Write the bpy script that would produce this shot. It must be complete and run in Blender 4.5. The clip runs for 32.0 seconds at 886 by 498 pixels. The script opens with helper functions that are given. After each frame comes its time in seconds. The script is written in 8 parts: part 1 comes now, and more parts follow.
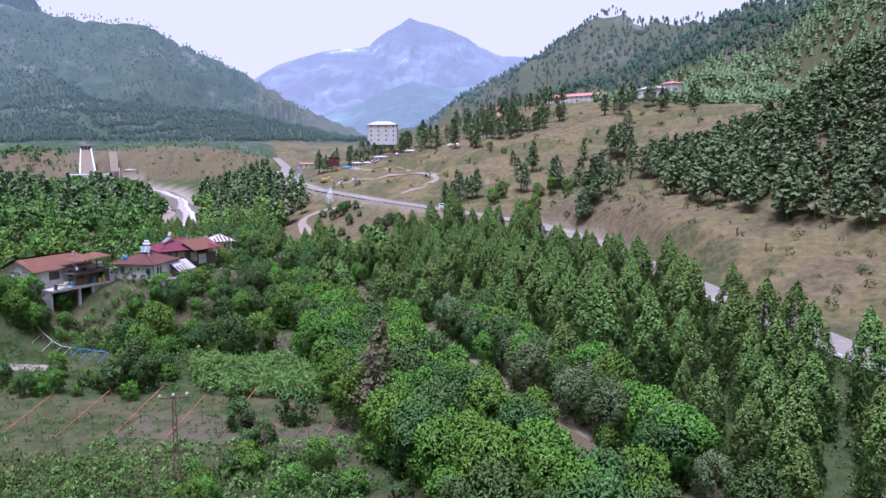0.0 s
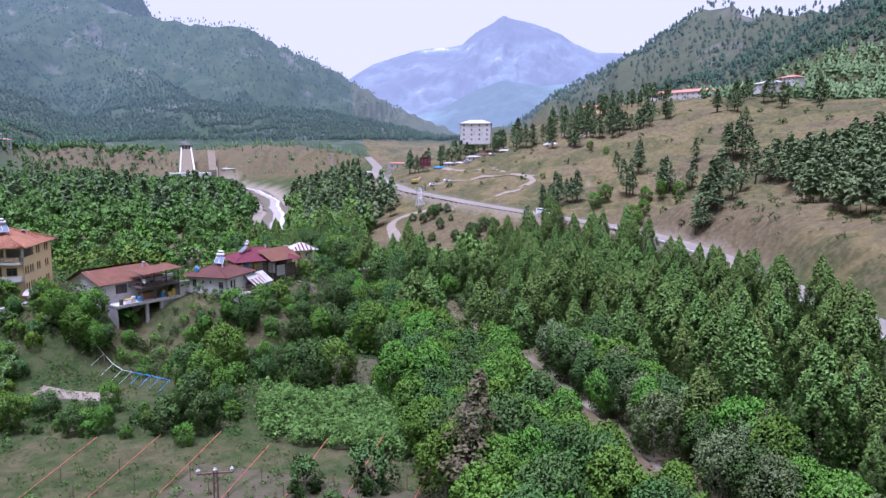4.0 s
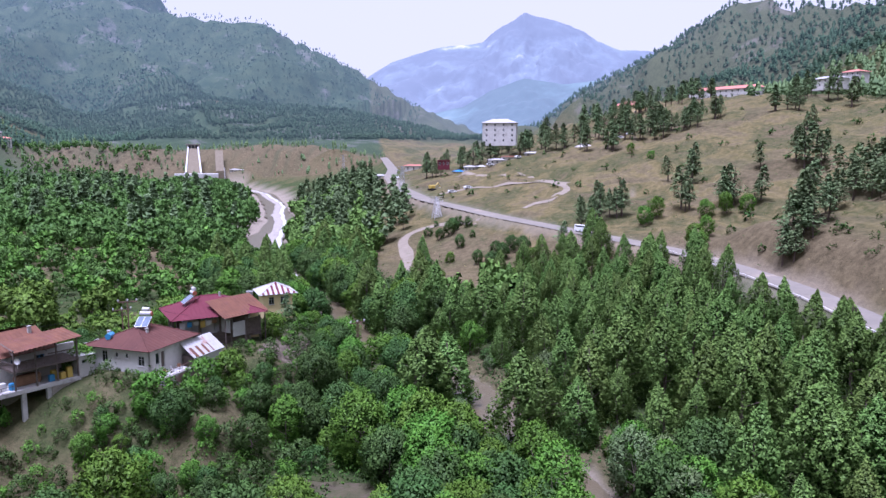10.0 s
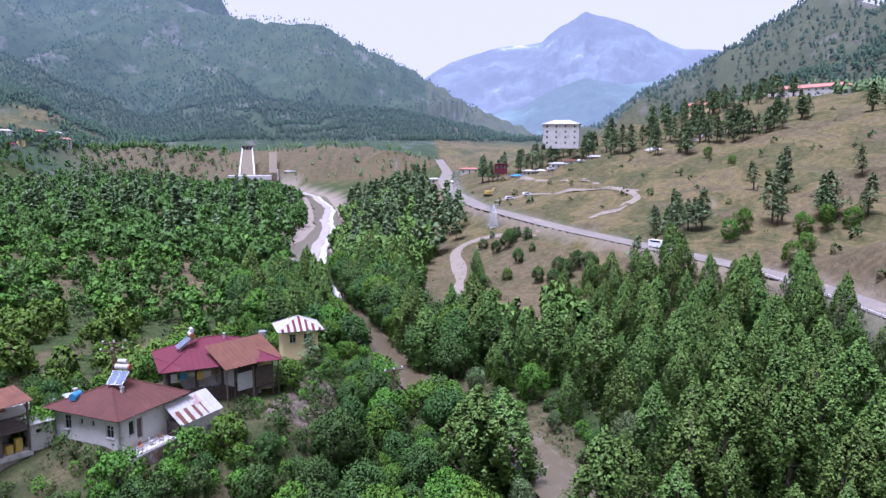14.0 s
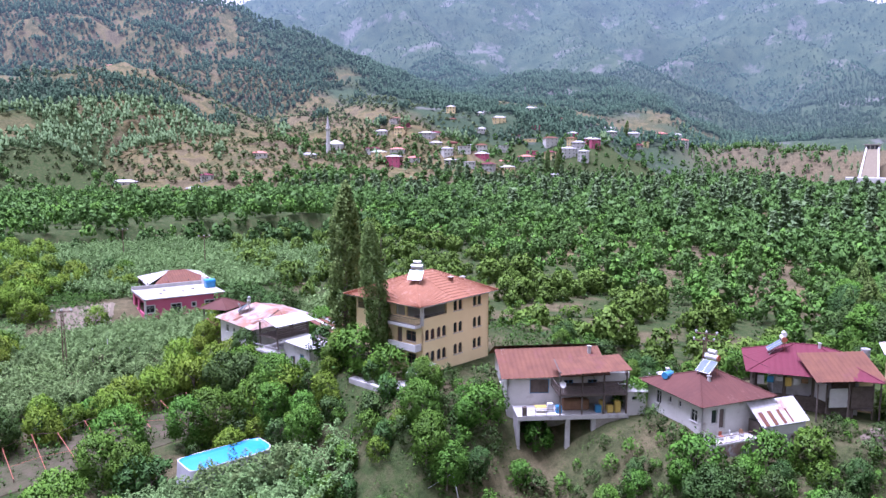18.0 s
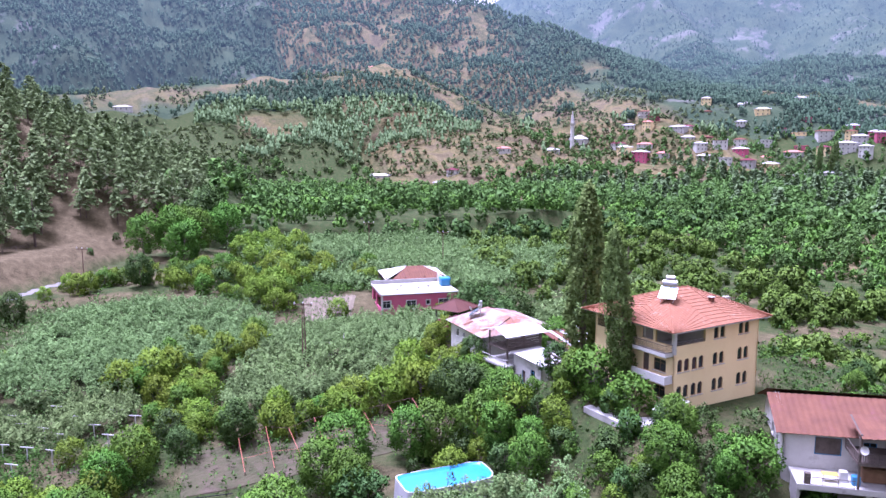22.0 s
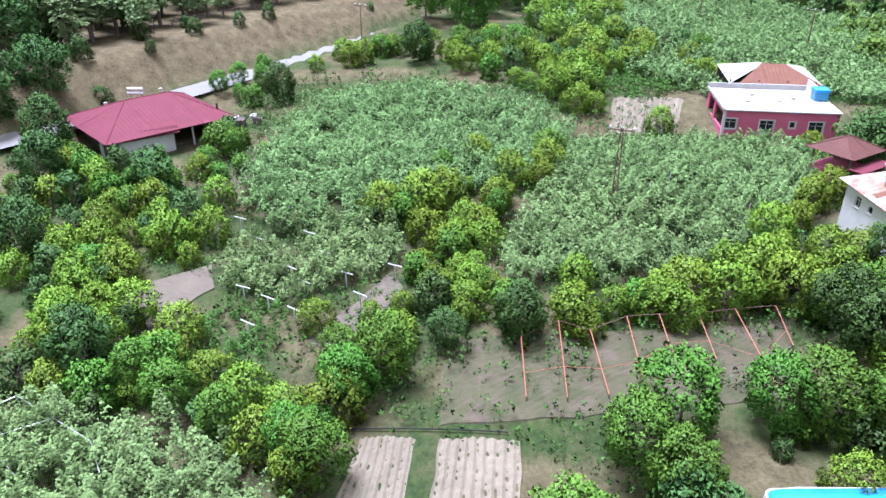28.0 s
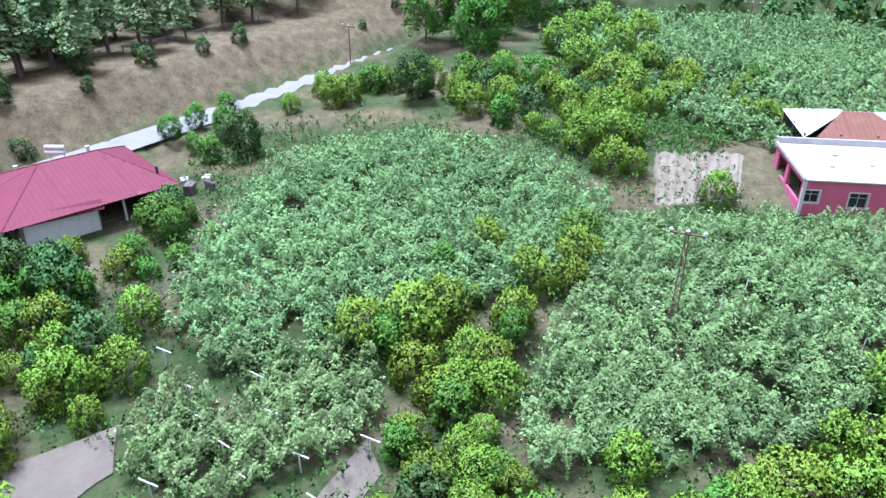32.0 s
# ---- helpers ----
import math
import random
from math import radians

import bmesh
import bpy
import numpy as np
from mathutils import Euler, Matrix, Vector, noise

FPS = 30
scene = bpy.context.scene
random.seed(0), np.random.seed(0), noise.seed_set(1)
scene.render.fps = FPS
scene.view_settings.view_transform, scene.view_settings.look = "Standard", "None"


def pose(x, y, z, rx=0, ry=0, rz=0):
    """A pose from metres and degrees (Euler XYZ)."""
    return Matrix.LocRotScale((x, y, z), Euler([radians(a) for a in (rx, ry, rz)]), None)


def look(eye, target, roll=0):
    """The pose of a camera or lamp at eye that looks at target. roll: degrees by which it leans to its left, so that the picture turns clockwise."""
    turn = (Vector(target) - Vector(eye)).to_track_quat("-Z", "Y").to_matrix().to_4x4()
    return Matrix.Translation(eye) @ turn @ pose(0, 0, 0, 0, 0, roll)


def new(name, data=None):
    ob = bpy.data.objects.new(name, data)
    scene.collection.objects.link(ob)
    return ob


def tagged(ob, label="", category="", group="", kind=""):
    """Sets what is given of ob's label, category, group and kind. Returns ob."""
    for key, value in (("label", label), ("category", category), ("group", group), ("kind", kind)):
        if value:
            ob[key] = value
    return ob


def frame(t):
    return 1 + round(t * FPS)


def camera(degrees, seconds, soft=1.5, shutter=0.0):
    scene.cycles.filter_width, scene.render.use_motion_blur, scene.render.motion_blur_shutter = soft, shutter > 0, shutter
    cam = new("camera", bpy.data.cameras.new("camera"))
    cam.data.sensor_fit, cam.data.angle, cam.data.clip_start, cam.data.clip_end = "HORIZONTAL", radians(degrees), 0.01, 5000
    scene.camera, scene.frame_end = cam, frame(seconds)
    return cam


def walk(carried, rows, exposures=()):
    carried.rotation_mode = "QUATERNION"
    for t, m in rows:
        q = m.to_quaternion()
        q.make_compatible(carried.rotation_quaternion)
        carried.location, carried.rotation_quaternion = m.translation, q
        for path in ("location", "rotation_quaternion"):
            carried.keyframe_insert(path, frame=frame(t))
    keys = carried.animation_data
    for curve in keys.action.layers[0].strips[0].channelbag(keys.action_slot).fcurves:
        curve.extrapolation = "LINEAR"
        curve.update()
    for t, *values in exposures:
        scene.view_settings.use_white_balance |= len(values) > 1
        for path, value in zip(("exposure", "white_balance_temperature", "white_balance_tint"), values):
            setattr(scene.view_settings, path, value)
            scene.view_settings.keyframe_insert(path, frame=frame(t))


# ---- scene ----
SKY, SUN = 0.052, 5.0
cam = camera(62.47, 32.0, soft=1.5)
# seconds, x, y, z, tilt, yaw, lean
PATH = [
    (0, -3.99, -1.00, 43.75, 82.58, -7.29, -0.26),
    (0.5, -3.83, 0.96, 43.97, 82.52, -6.45, -0.25),
    (1, -3.77, 3.08, 43.91, 82.51, -4.88, -0.24),
    (1.5, -3.81, 5.37, 43.68, 82.57, -3.20, -0.21),
    (2, -3.87, 7.91, 43.61, 82.64, -1.92, -0.15),
    (2.5, -3.96, 10.70, 43.77, 82.67, -1.22, -0.12),
    (3, -4.08, 13.72, 44.00, 82.64, -0.81, -0.09),
    (3.5, -4.16, 16.83, 44.26, 82.57, -0.51, -0.13),
    (5.5, -4.39, 29.40, 45.42, 82.40, 0.46, -0.12),
    (6, -4.37, 32.64, 45.57, 82.38, 0.63, -0.09),
    (6.5, -4.35, 36.02, 45.64, 82.36, 0.81, -0.11),
    (7, -4.24, 39.60, 45.78, 82.37, 0.92, -0.04),
    (7.5, -4.24, 43.49, 45.95, 82.41, 1.05, -0.05),
    (8, -4.34, 47.79, 46.09, 82.43, 1.16, -0.03),
    (8.5, -4.34, 52.39, 46.27, 82.43, 1.19, 0.03),
    (9, -4.36, 57.17, 46.53, 82.41, 1.21, 0.06),
    (9.5, -4.45, 62.14, 46.84, 82.40, 1.23, 0.04),
    (10, -4.57, 67.26, 46.95, 82.39, 1.25, 0.04),
    (10.5, -4.66, 72.53, 46.99, 82.39, 1.26, 0.07),
    (11, -4.75, 77.74, 47.18, 82.40, 1.26, 0.10),
    (11.5, -4.88, 82.71, 47.57, 82.41, 1.26, 0.10),
    (12, -5.01, 86.96, 47.96, 82.42, 1.24, 0.17),
    (12.5, -5.12, 90.04, 48.20, 82.43, 1.25, 0.14),
    (13, -5.34, 91.91, 48.22, 82.40, 1.63, 0.23),
    (13.5, -5.35, 92.55, 48.07, 82.43, 4.12, 0.25),
    (15.5, -5.67, 91.76, 48.39, 82.20, 9.94, 0.19),
    (16, -5.43, 91.52, 48.35, 82.20, 16.46, 0.03),
    (16.5, -5.30, 91.28, 48.26, 82.22, 27.20, -0.11),
    (17, -5.06, 91.05, 48.02, 82.30, 37.81, -0.01),
    (17.5, -4.72, 91.23, 47.97, 82.30, 45.74, 0.04),
    (18, -4.55, 91.24, 47.94, 82.39, 50.78, -0.02),
    (18.5, -4.67, 91.41, 47.94, 82.42, 53.58, -0.01),
    (19, -5.26, 91.98, 47.96, 82.42, 54.86, 0.03),
    (19.5, -6.25, 92.74, 47.93, 82.36, 55.71, 0.01),
    (20, -7.34, 93.53, 47.87, 82.29, 56.38, -0.01),
    (20.5, -8.84, 94.48, 47.85, 82.22, 56.89, -0.01),
    (21, -10.46, 95.44, 47.88, 82.12, 57.26, 0.03),
    (21.5, -12.20, 96.28, 47.97, 82.08, 61.14, -0.04),
    (22, -14.30, 97.05, 48.00, 82.04, 69.56, -0.11),
    (22.5, -16.58, 97.71, 48.04, 81.99, 79.71, -0.10),
    (23, -19.02, 98.21, 48.00, 81.99, 84.22, -0.12),
    (23.5, -21.68, 98.39, 47.85, 80.43, 86.23, -0.13),
    (24, -24.75, 98.41, 47.97, 74.51, 87.42, -0.13),
    (24.5, -27.86, 98.34, 48.22, 69.23, 88.33, -0.10),
    (25, -31.05, 98.28, 48.49, 67.55, 89.16, -0.07),
    (25.5, -34.27, 98.28, 48.65, 67.44, 89.83, -0.04),
    (26, -37.41, 98.19, 48.75, 66.84, 90.31, -0.05),
    (26.5, -40.75, 98.11, 48.89, 65.83, 90.78, -0.03),
    (28.5, -54.18, 97.88, 49.46, 61.92, 91.66, 0.04),
    (29, -57.68, 97.94, 49.59, 61.93, 91.85, -0.02),
    (29.5, -60.96, 97.86, 49.77, 61.83, 91.90, -0.05),
    (30, -64.64, 97.76, 50.05, 61.68, 91.87, -0.09),
    (30.5, -68.43, 97.66, 50.22, 61.59, 91.81, 0.11),
    (31, -72.16, 97.62, 50.28, 61.62, 91.84, 0.16),
    (31.5, -75.31, 97.69, 50.42, 61.74, 91.88, 0.08),
    (32, -77.46, 97.94, 50.26, 61.77, 92.04, 0.09),
]
walk(cam, [(t, pose(x, y, z, rx, 0, rz) @ pose(0, 0, 0, 0, 0, lean)) for t, x, y, z, rx, rz, lean in PATH],
     exposures=[(0.0, 0.47, 4920, 40), (13.0, 0.5, 4920, 39), (16.6, 0.48, 4880, 37), (17.1, 0.58, 4880, 39), (18.0, 0.97, 4940, 44), (19.0, 1.1, 4960, 49), (22.0, 1.15, 4920, 50), (23.0, 1.27, 4900, 50), (26.0, 1.31, 5050, 30), (32.0, 1.32, 4650, 24)])

# ---- light: bright hazy sky, soft high sun ----
world = bpy.data.worlds.new("sky")
scene.world = world
world.use_nodes = True
wn = world.node_tree.nodes
sky = wn.new("ShaderNodeTexSky")
sky.sky_type = "NISHITA"
sky.sun_disc = False
sky.sun_elevation, sky.sun_rotation = radians(75), radians(215)
sky.altitude, sky.air_density, sky.dust_density, sky.ozone_density = 400, 1.0, 4.0, 1.0
wn["Background"].inputs["Strength"].default_value = SKY
veil = wn.new("ShaderNodeMix")
veil.data_type = "RGBA"
veil.inputs["Factor"].default_value = 0.88
veil.inputs["B"].default_value = (13.6, 13.1, 11.2, 1)
world.node_tree.links.new(sky.outputs["Color"], veil.inputs["A"])
world.node_tree.links.new(veil.outputs["Result"], wn["Background"].inputs["Color"])
sun = new("sun", bpy.data.lights.new("sun", "SUN"))
sun.data.energy, sun.data.angle, sun.data.color = SUN, radians(28), (1.0, 0.95, 0.87)
sun.matrix_world = look((0, 0, 300), (0 + math.sin(radians(35)) * math.cos(radians(75)), 0 + math.cos(radians(35)) * math.cos(radians(75)), 300 - math.sin(radians(75))))

# ---- materials ----
def nodes_of(name):
    m = bpy.data.materials.new(name)
    m.use_nodes = True
    return m, m.node_tree.nodes, m.node_tree.links


def link_noise(ns, ls, coord, scale, detail=4.0, rough=0.6):
    n = ns.new("ShaderNodeTexNoise")
    n.inputs["Scale"].default_value, n.inputs["Detail"].default_value, n.inputs["Roughness"].default_value = scale, detail, rough
    ls.new(coord, n.inputs["Vector"])
    return n.outputs["Fac"]


def ramp(ns, ls, fac, stops):
    r = ns.new("ShaderNodeValToRGB")
    while len(r.color_ramp.elements) < len(stops):
        r.color_ramp.elements.new(0.5)
    for e, (p, c) in zip(r.color_ramp.elements, stops):
        e.position, e.color = p, (*c, 1)
    ls.new(fac, r.inputs["Fac"])
    return r.outputs["Color"]


def mixed(ns, ls, fac, a, b, blend="MIX"):
    m = ns.new("ShaderNodeMix")
    m.data_type, m.blend_type = "RGBA", blend
    for sock, v in ((m.inputs["Factor"], fac), (m.inputs["A"], a), (m.inputs["B"], b)):
        if isinstance(v, bpy.types.NodeSocket):
            ls.new(v, sock)
        elif isinstance(v, tuple):
            sock.default_value = (*v, 1)
        else:
            sock.default_value = v
    return m.outputs["Result"]


def world_pos(ns):
    return ns.new("ShaderNodeNewGeometry").outputs["Position"]


def surface(name, light, dark, scale=1.5, rough=0.8, metal=0.0, bump=0.15, fine=12.0, stain=None, stain_at=0.62):
    """A weathered surface: two tones at a large and a small scale, stains on top, a little relief."""
    m, ns, ls = nodes_of(name)
    bsdf = ns["Principled BSDF"]
    pos = world_pos(ns)
    big, small = link_noise(ns, ls, pos, scale), link_noise(ns, ls, pos, scale * fine, 6)
    col = ramp(ns, ls, big, [(0.3, dark), (0.7, light)])
    col = mixed(ns, ls, 0.35, col, ramp(ns, ls, small, [(0.3, dark), (0.7, light)]))
    if stain:
        spot = ramp(ns, ls, link_noise(ns, ls, pos, scale * 0.7, 8, 0.7), [(stain_at - 0.06, (0, 0, 0)), (stain_at + 0.08, (1, 1, 1))])
        col = mixed(ns, ls, spot, col, stain)
    ls.new(col, bsdf.inputs["Base Color"])
    bsdf.inputs["Roughness"].default_value, bsdf.inputs["Metallic"].default_value = rough, metal
    bsdf.inputs["Specular IOR Level"].default_value = 0.5 if rough < 0.7 else 0.15
    b = ns.new("ShaderNodeBump")
    b.inputs["Strength"].default_value, b.inputs["Distance"].default_value = bump, 0.05
    ls.new(small, b.inputs["Height"])
    ls.new(b.outputs["Normal"], bsdf.inputs["Normal"])
    return m


def haze_by_distance(ns, ls):
    """How much haze emission a far surface is given: none in the valley, full beyond the last range."""
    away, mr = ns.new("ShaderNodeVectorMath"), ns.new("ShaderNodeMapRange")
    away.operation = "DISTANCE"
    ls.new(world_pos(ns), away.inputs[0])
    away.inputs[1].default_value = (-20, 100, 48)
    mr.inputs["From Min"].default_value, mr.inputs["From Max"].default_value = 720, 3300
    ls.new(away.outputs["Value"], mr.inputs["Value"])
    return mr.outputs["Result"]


def leaves(name, light, dark, through_light=0.1, rough=0.5, haze_glow=None):
    """Foliage: every leaf clump and every tree differs a little."""
    m, ns, ls = nodes_of(name)
    ns.remove(ns["Principled BSDF"])
    out = ns["Material Output"]
    geo, info = ns.new("ShaderNodeNewGeometry"), ns.new("ShaderNodeObjectInfo")
    tone = lambda k, f: tuple((a + (b - a) * k) * f for a, b in zip(dark, light))
    col = ramp(ns, ls, geo.outputs["Random Per Island"], [(0.0, tone(0.3, 0.95)), (0.5, tone(0.5, 0.98)), (1.0, tone(0.72, 1.0))])
    patch = link_noise(ns, ls, geo.outputs["Position"], 0.11, 3)
    hsv = ns.new("ShaderNodeHueSaturation")
    ls.new(col, hsv.inputs["Color"])
    each = ns.new("ShaderNodeMath")
    each.operation = "MULTIPLY_ADD"
    ls.new(info.outputs["Random"], each.inputs[0]), ls.new(patch, each.inputs[2])
    each.inputs[1].default_value = 0.3
    patch = each.outputs[0]
    for src, sock, lo, hi in ((info.outputs["Random"], "Hue", 0.485, 0.515), (patch, "Value", 0.7, 1.35)):
        mr = ns.new("ShaderNodeMapRange")
        mr.inputs["To Min"].default_value, mr.inputs["To Max"].default_value = lo, hi
        if sock == "Value":
            mr.inputs["From Min"].default_value, mr.inputs["From Max"].default_value = 0.3, 1.0
        ls.new(src, mr.inputs["Value"])
        ls.new(mr.outputs["Result"], hsv.inputs[sock])
    d, t, g, mx, mg = (ns.new("ShaderNode" + k) for k in ("BsdfDiffuse", "BsdfTranslucent", "BsdfGlossy", "MixShader", "MixShader"))
    for n in (d, t):
        ls.new(hsv.outputs["Color"], n.inputs["Color"])
    g.inputs["Roughness"].default_value = rough
    mx.inputs["Fac"].default_value, mg.inputs["Fac"].default_value = through_light, 0.008
    ls.new(d.outputs[0], mx.inputs[1]), ls.new(t.outputs[0], mx.inputs[2])
    ls.new(mx.outputs[0], mg.inputs[1]), ls.new(g.outputs[0], mg.inputs[2])
    end = mg.outputs[0]
    # far foliage: haze is painted in as emission added to the leaf shader
    if haze_glow:
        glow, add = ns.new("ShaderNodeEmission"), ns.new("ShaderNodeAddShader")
        glow.inputs["Color"].default_value = (*haze_glow, 1)
        ls.new(haze_by_distance(ns, ls), glow.inputs["Strength"])
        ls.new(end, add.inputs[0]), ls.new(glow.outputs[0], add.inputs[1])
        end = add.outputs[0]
    ls.new(end, out.inputs["Surface"])
    return m


# haze painted onto the far backdrop as emission; it grows with the distance from the valley's middle
HAZE_GLOW = (0.115, 0.15, 0.2)


LEAF = {
    "plane": leaves("leaf_plane", (0.21, 0.33, 0.07), (0.03, 0.066, 0.014)),
    "bright": leaves("leaf_bright", (0.14, 0.275, 0.03), (0.042, 0.1, 0.014)),
    "dark": leaves("leaf_dark", (0.1, 0.18, 0.042), (0.026, 0.058, 0.015)),
    "citrus": leaves("leaf_citrus", (0.2, 0.3, 0.026), (0.08, 0.14, 0.013)),
    "kiwi": leaves("leaf_kiwi", (0.285, 0.41, 0.135), (0.045, 0.085, 0.026)),
    "willow": leaves("leaf_willow", (0.18, 0.235, 0.09), (0.055, 0.09, 0.032)),
    "pine": leaves("needle_pine", (0.25, 0.33, 0.125), (0.11, 0.16, 0.06), 0.25),
    "far": leaves("leaf_far", (0.145, 0.245, 0.052), (0.038, 0.08, 0.02), 0.2),
    # backdrop needles with the haze emission painted in
    "pine_far": leaves("needle_backdrop", (0.09, 0.15, 0.078), (0.035, 0.07, 0.036), 0.15, 0.5, HAZE_GLOW),
    "pine_dark": leaves("needle_dark", (0.2, 0.27, 0.11), (0.065, 0.105, 0.044)),
    "orchard": leaves("leaf_orchard", (0.17, 0.3, 0.045), (0.04, 0.09, 0.014)),
    "poplar": leaves("leaf_poplar", (0.26, 0.36, 0.1), (0.09, 0.15, 0.038), 0.25),
    "dry_pine": leaves("needle_brown", (0.2, 0.165, 0.09), (0.08, 0.075, 0.04), 0.25),
    "straw": leaves("leaf_straw", (0.38, 0.31, 0.133), (0.2, 0.17, 0.068)),
    # scrub that also glows with painted haze far out
    "scrub": leaves("leaf_scrub", (0.16, 0.22, 0.075), (0.06, 0.1, 0.03), 0.15, 0.5, HAZE_GLOW),
    "herb": leaves("leaf_herb", (0.095, 0.175, 0.028), (0.03, 0.07, 0.013)),
}
BARK = surface("bark", (0.2, 0.16, 0.12), (0.09, 0.07, 0.055), 3.0, 0.95, bump=0.5)
BARK_PINE = surface("bark_pine", (0.16, 0.12, 0.1), (0.08, 0.06, 0.05), 3.0, 0.95, bump=0.5)
WHITE = surface("white_wash", (0.62, 0.605, 0.565), (0.48, 0.465, 0.43), 0.6, 0.85, stain=(0.33, 0.3, 0.26), stain_at=0.62)
YELLOW = surface("yellow_render", (0.82, 0.66, 0.36), (0.74, 0.58, 0.3), 0.4, 0.9, stain=(0.62, 0.47, 0.26), stain_at=0.68)
PINK = surface("pink_paint", (0.5, 0.13, 0.2), (0.4, 0.09, 0.15), 0.5, 0.85, stain=(0.62, 0.45, 0.45), stain_at=0.67)
CONCRETE = surface("concrete", (0.48, 0.46, 0.43), (0.34, 0.33, 0.31), 0.8, 0.9, stain=(0.25, 0.23, 0.21))
RED_TIN = surface("red_sheet_roof", (0.14, 0.032, 0.044), (0.105, 0.025, 0.034), 0.5, 0.72, stain=(0.22, 0.07, 0.08), stain_at=0.7)
BROWN_TIN = surface("brown_sheet_roof", (0.115, 0.048, 0.036), (0.078, 0.034, 0.028), 0.5, 0.72, stain=(0.2, 0.11, 0.085), stain_at=0.66)
RUST = surface("rusty_sheet", (0.175, 0.08, 0.045), (0.105, 0.048, 0.032), 0.7, 0.75, stain=(0.14, 0.06, 0.05), stain_at=0.6)
PALE_TIN = surface("pale_sheet", (0.46, 0.45, 0.44), (0.34, 0.33, 0.32), 0.8, 0.6, stain=(0.3, 0.16, 0.11), stain_at=0.6)
TILE = surface("clay_tile", (0.3, 0.14, 0.075), (0.21, 0.092, 0.054), 2.5, 0.85, stain=(0.4, 0.24, 0.17), stain_at=0.62)
PATCHY_TIN = surface("patched_pale_sheet", (0.38, 0.355, 0.33), (0.26, 0.235, 0.215), 0.35, 0.7, stain=(0.26, 0.13, 0.085), stain_at=0.5)
WOOD = surface("grey_wood", (0.16, 0.13, 0.11), (0.07, 0.055, 0.045), 2.0, 0.9, bump=0.4)
WOOD_NEW = surface("brown_wood", (0.3, 0.18, 0.1), (0.18, 0.1, 0.06), 2.0, 0.85, bump=0.3)
STONE = surface("rubble_stone", (0.42, 0.38, 0.33), (0.22, 0.2, 0.17), 1.6, 0.95, bump=0.8)
DARK = surface("dark_opening", (0.03, 0.03, 0.032), (0.015, 0.015, 0.017), 1.0, 0.4)
STEEL = surface("pale_steel", (0.6, 0.6, 0.6), (0.45, 0.45, 0.45), 2.0, 0.35, 0.6)
POLE = surface("rust_brown_steel", (0.2, 0.12, 0.09), (0.12, 0.075, 0.06), 3.0, 0.7)
BLUE = surface("blue_liner", (0.05, 0.3, 0.62), (0.03, 0.21, 0.5), 0.35, 0.35)
BLUE_PLASTIC = surface("blue_plastic", (0.06, 0.25, 0.45), (0.04, 0.18, 0.35), 1.0, 0.4)
PANEL = surface("solar_collector", (0.2, 0.24, 0.3), (0.12, 0.15, 0.2), 2.0, 0.15, 0.2)
RED_PLASTIC = surface("orange_red_paint", (0.36, 0.12, 0.06), (0.26, 0.08, 0.04), 1.0, 0.6)
FRAME_W = surface("white_frame", (0.56, 0.55, 0.53), (0.44, 0.43, 0.41), 2.0, 0.4)
ASPHALT = surface("dusty_asphalt", (0.23, 0.205, 0.165), (0.155, 0.142, 0.118), 0.12, 0.9, stain=(0.33, 0.27, 0.2))
PALE_ROAD = surface("pale_concrete_road", (0.21, 0.2, 0.18), (0.155, 0.148, 0.135), 0.2, 0.9)
TRACK = surface("dust_track", (0.26, 0.222, 0.168), (0.18, 0.152, 0.112), 0.3, 0.95)
SOIL = surface("pale_soil", (0.22, 0.187, 0.13), (0.14, 0.117, 0.08), 0.5, 0.95, bump=0.5)
CAR_WHITE = surface("white_car_paint", (0.82, 0.82, 0.82), (0.75, 0.75, 0.75), 1.0, 0.25)
RUBBER = surface("rubber", (0.03, 0.03, 0.03), (0.02, 0.02, 0.02), 3.0, 0.9)
CROPS = surface("dry_grass", (0.1, 0.082, 0.05), (0.042, 0.052, 0.02), 0.45, 0.95, bump=0.9, stain=(0.1, 0.078, 0.055), stain_at=0.58)
BED = surface("smooth_brown_soil", (0.14, 0.117, 0.084), (0.1, 0.083, 0.06), 0.5, 0.95, bump=0.4)
OCHRE = surface("ochre_paint", (0.55, 0.4, 0.08), (0.45, 0.32, 0.06), 1.0, 0.5)


def glass_mat():
    m, ns, ls = nodes_of("window_glass")
    b = ns["Principled BSDF"]
    b.inputs["Base Color"].default_value, b.inputs["Roughness"].default_value = (0.02, 0.025, 0.03, 1), 0.06
    return m


GLASS = glass_mat()


def water_mat():
    m, ns, ls = nodes_of("river_water")
    b = ns["Principled BSDF"]
    pos = world_pos(ns)
    b.inputs["Base Color"].default_value, b.inputs["Roughness"].default_value = (0.16, 0.13, 0.085, 1), 0.3
    n = link_noise(ns, ls, pos, 1.6, 6, 0.7)
    foam = ramp(ns, ls, link_noise(ns, ls, pos, 0.5, 7, 0.75), [(0.56, (0.105, 0.083, 0.045)), (0.63, (0.15, 0.125, 0.08)), (0.74, (0.4, 0.38, 0.33))])
    ls.new(foam, b.inputs["Base Color"])
    u = ns.new("ShaderNodeBump")
    u.inputs["Strength"].default_value, u.inputs["Distance"].default_value = 0.5, 0.12
    ls.new(n, u.inputs["Height"]), ls.new(u.outputs["Normal"], b.inputs["Normal"])
    return m


WATER = water_mat()
FOAM = surface("white_water", (0.6, 0.6, 0.59), (0.3, 0.28, 0.25), 0.35, 0.5, stain=(0.36, 0.32, 0.27), stain_at=0.6)
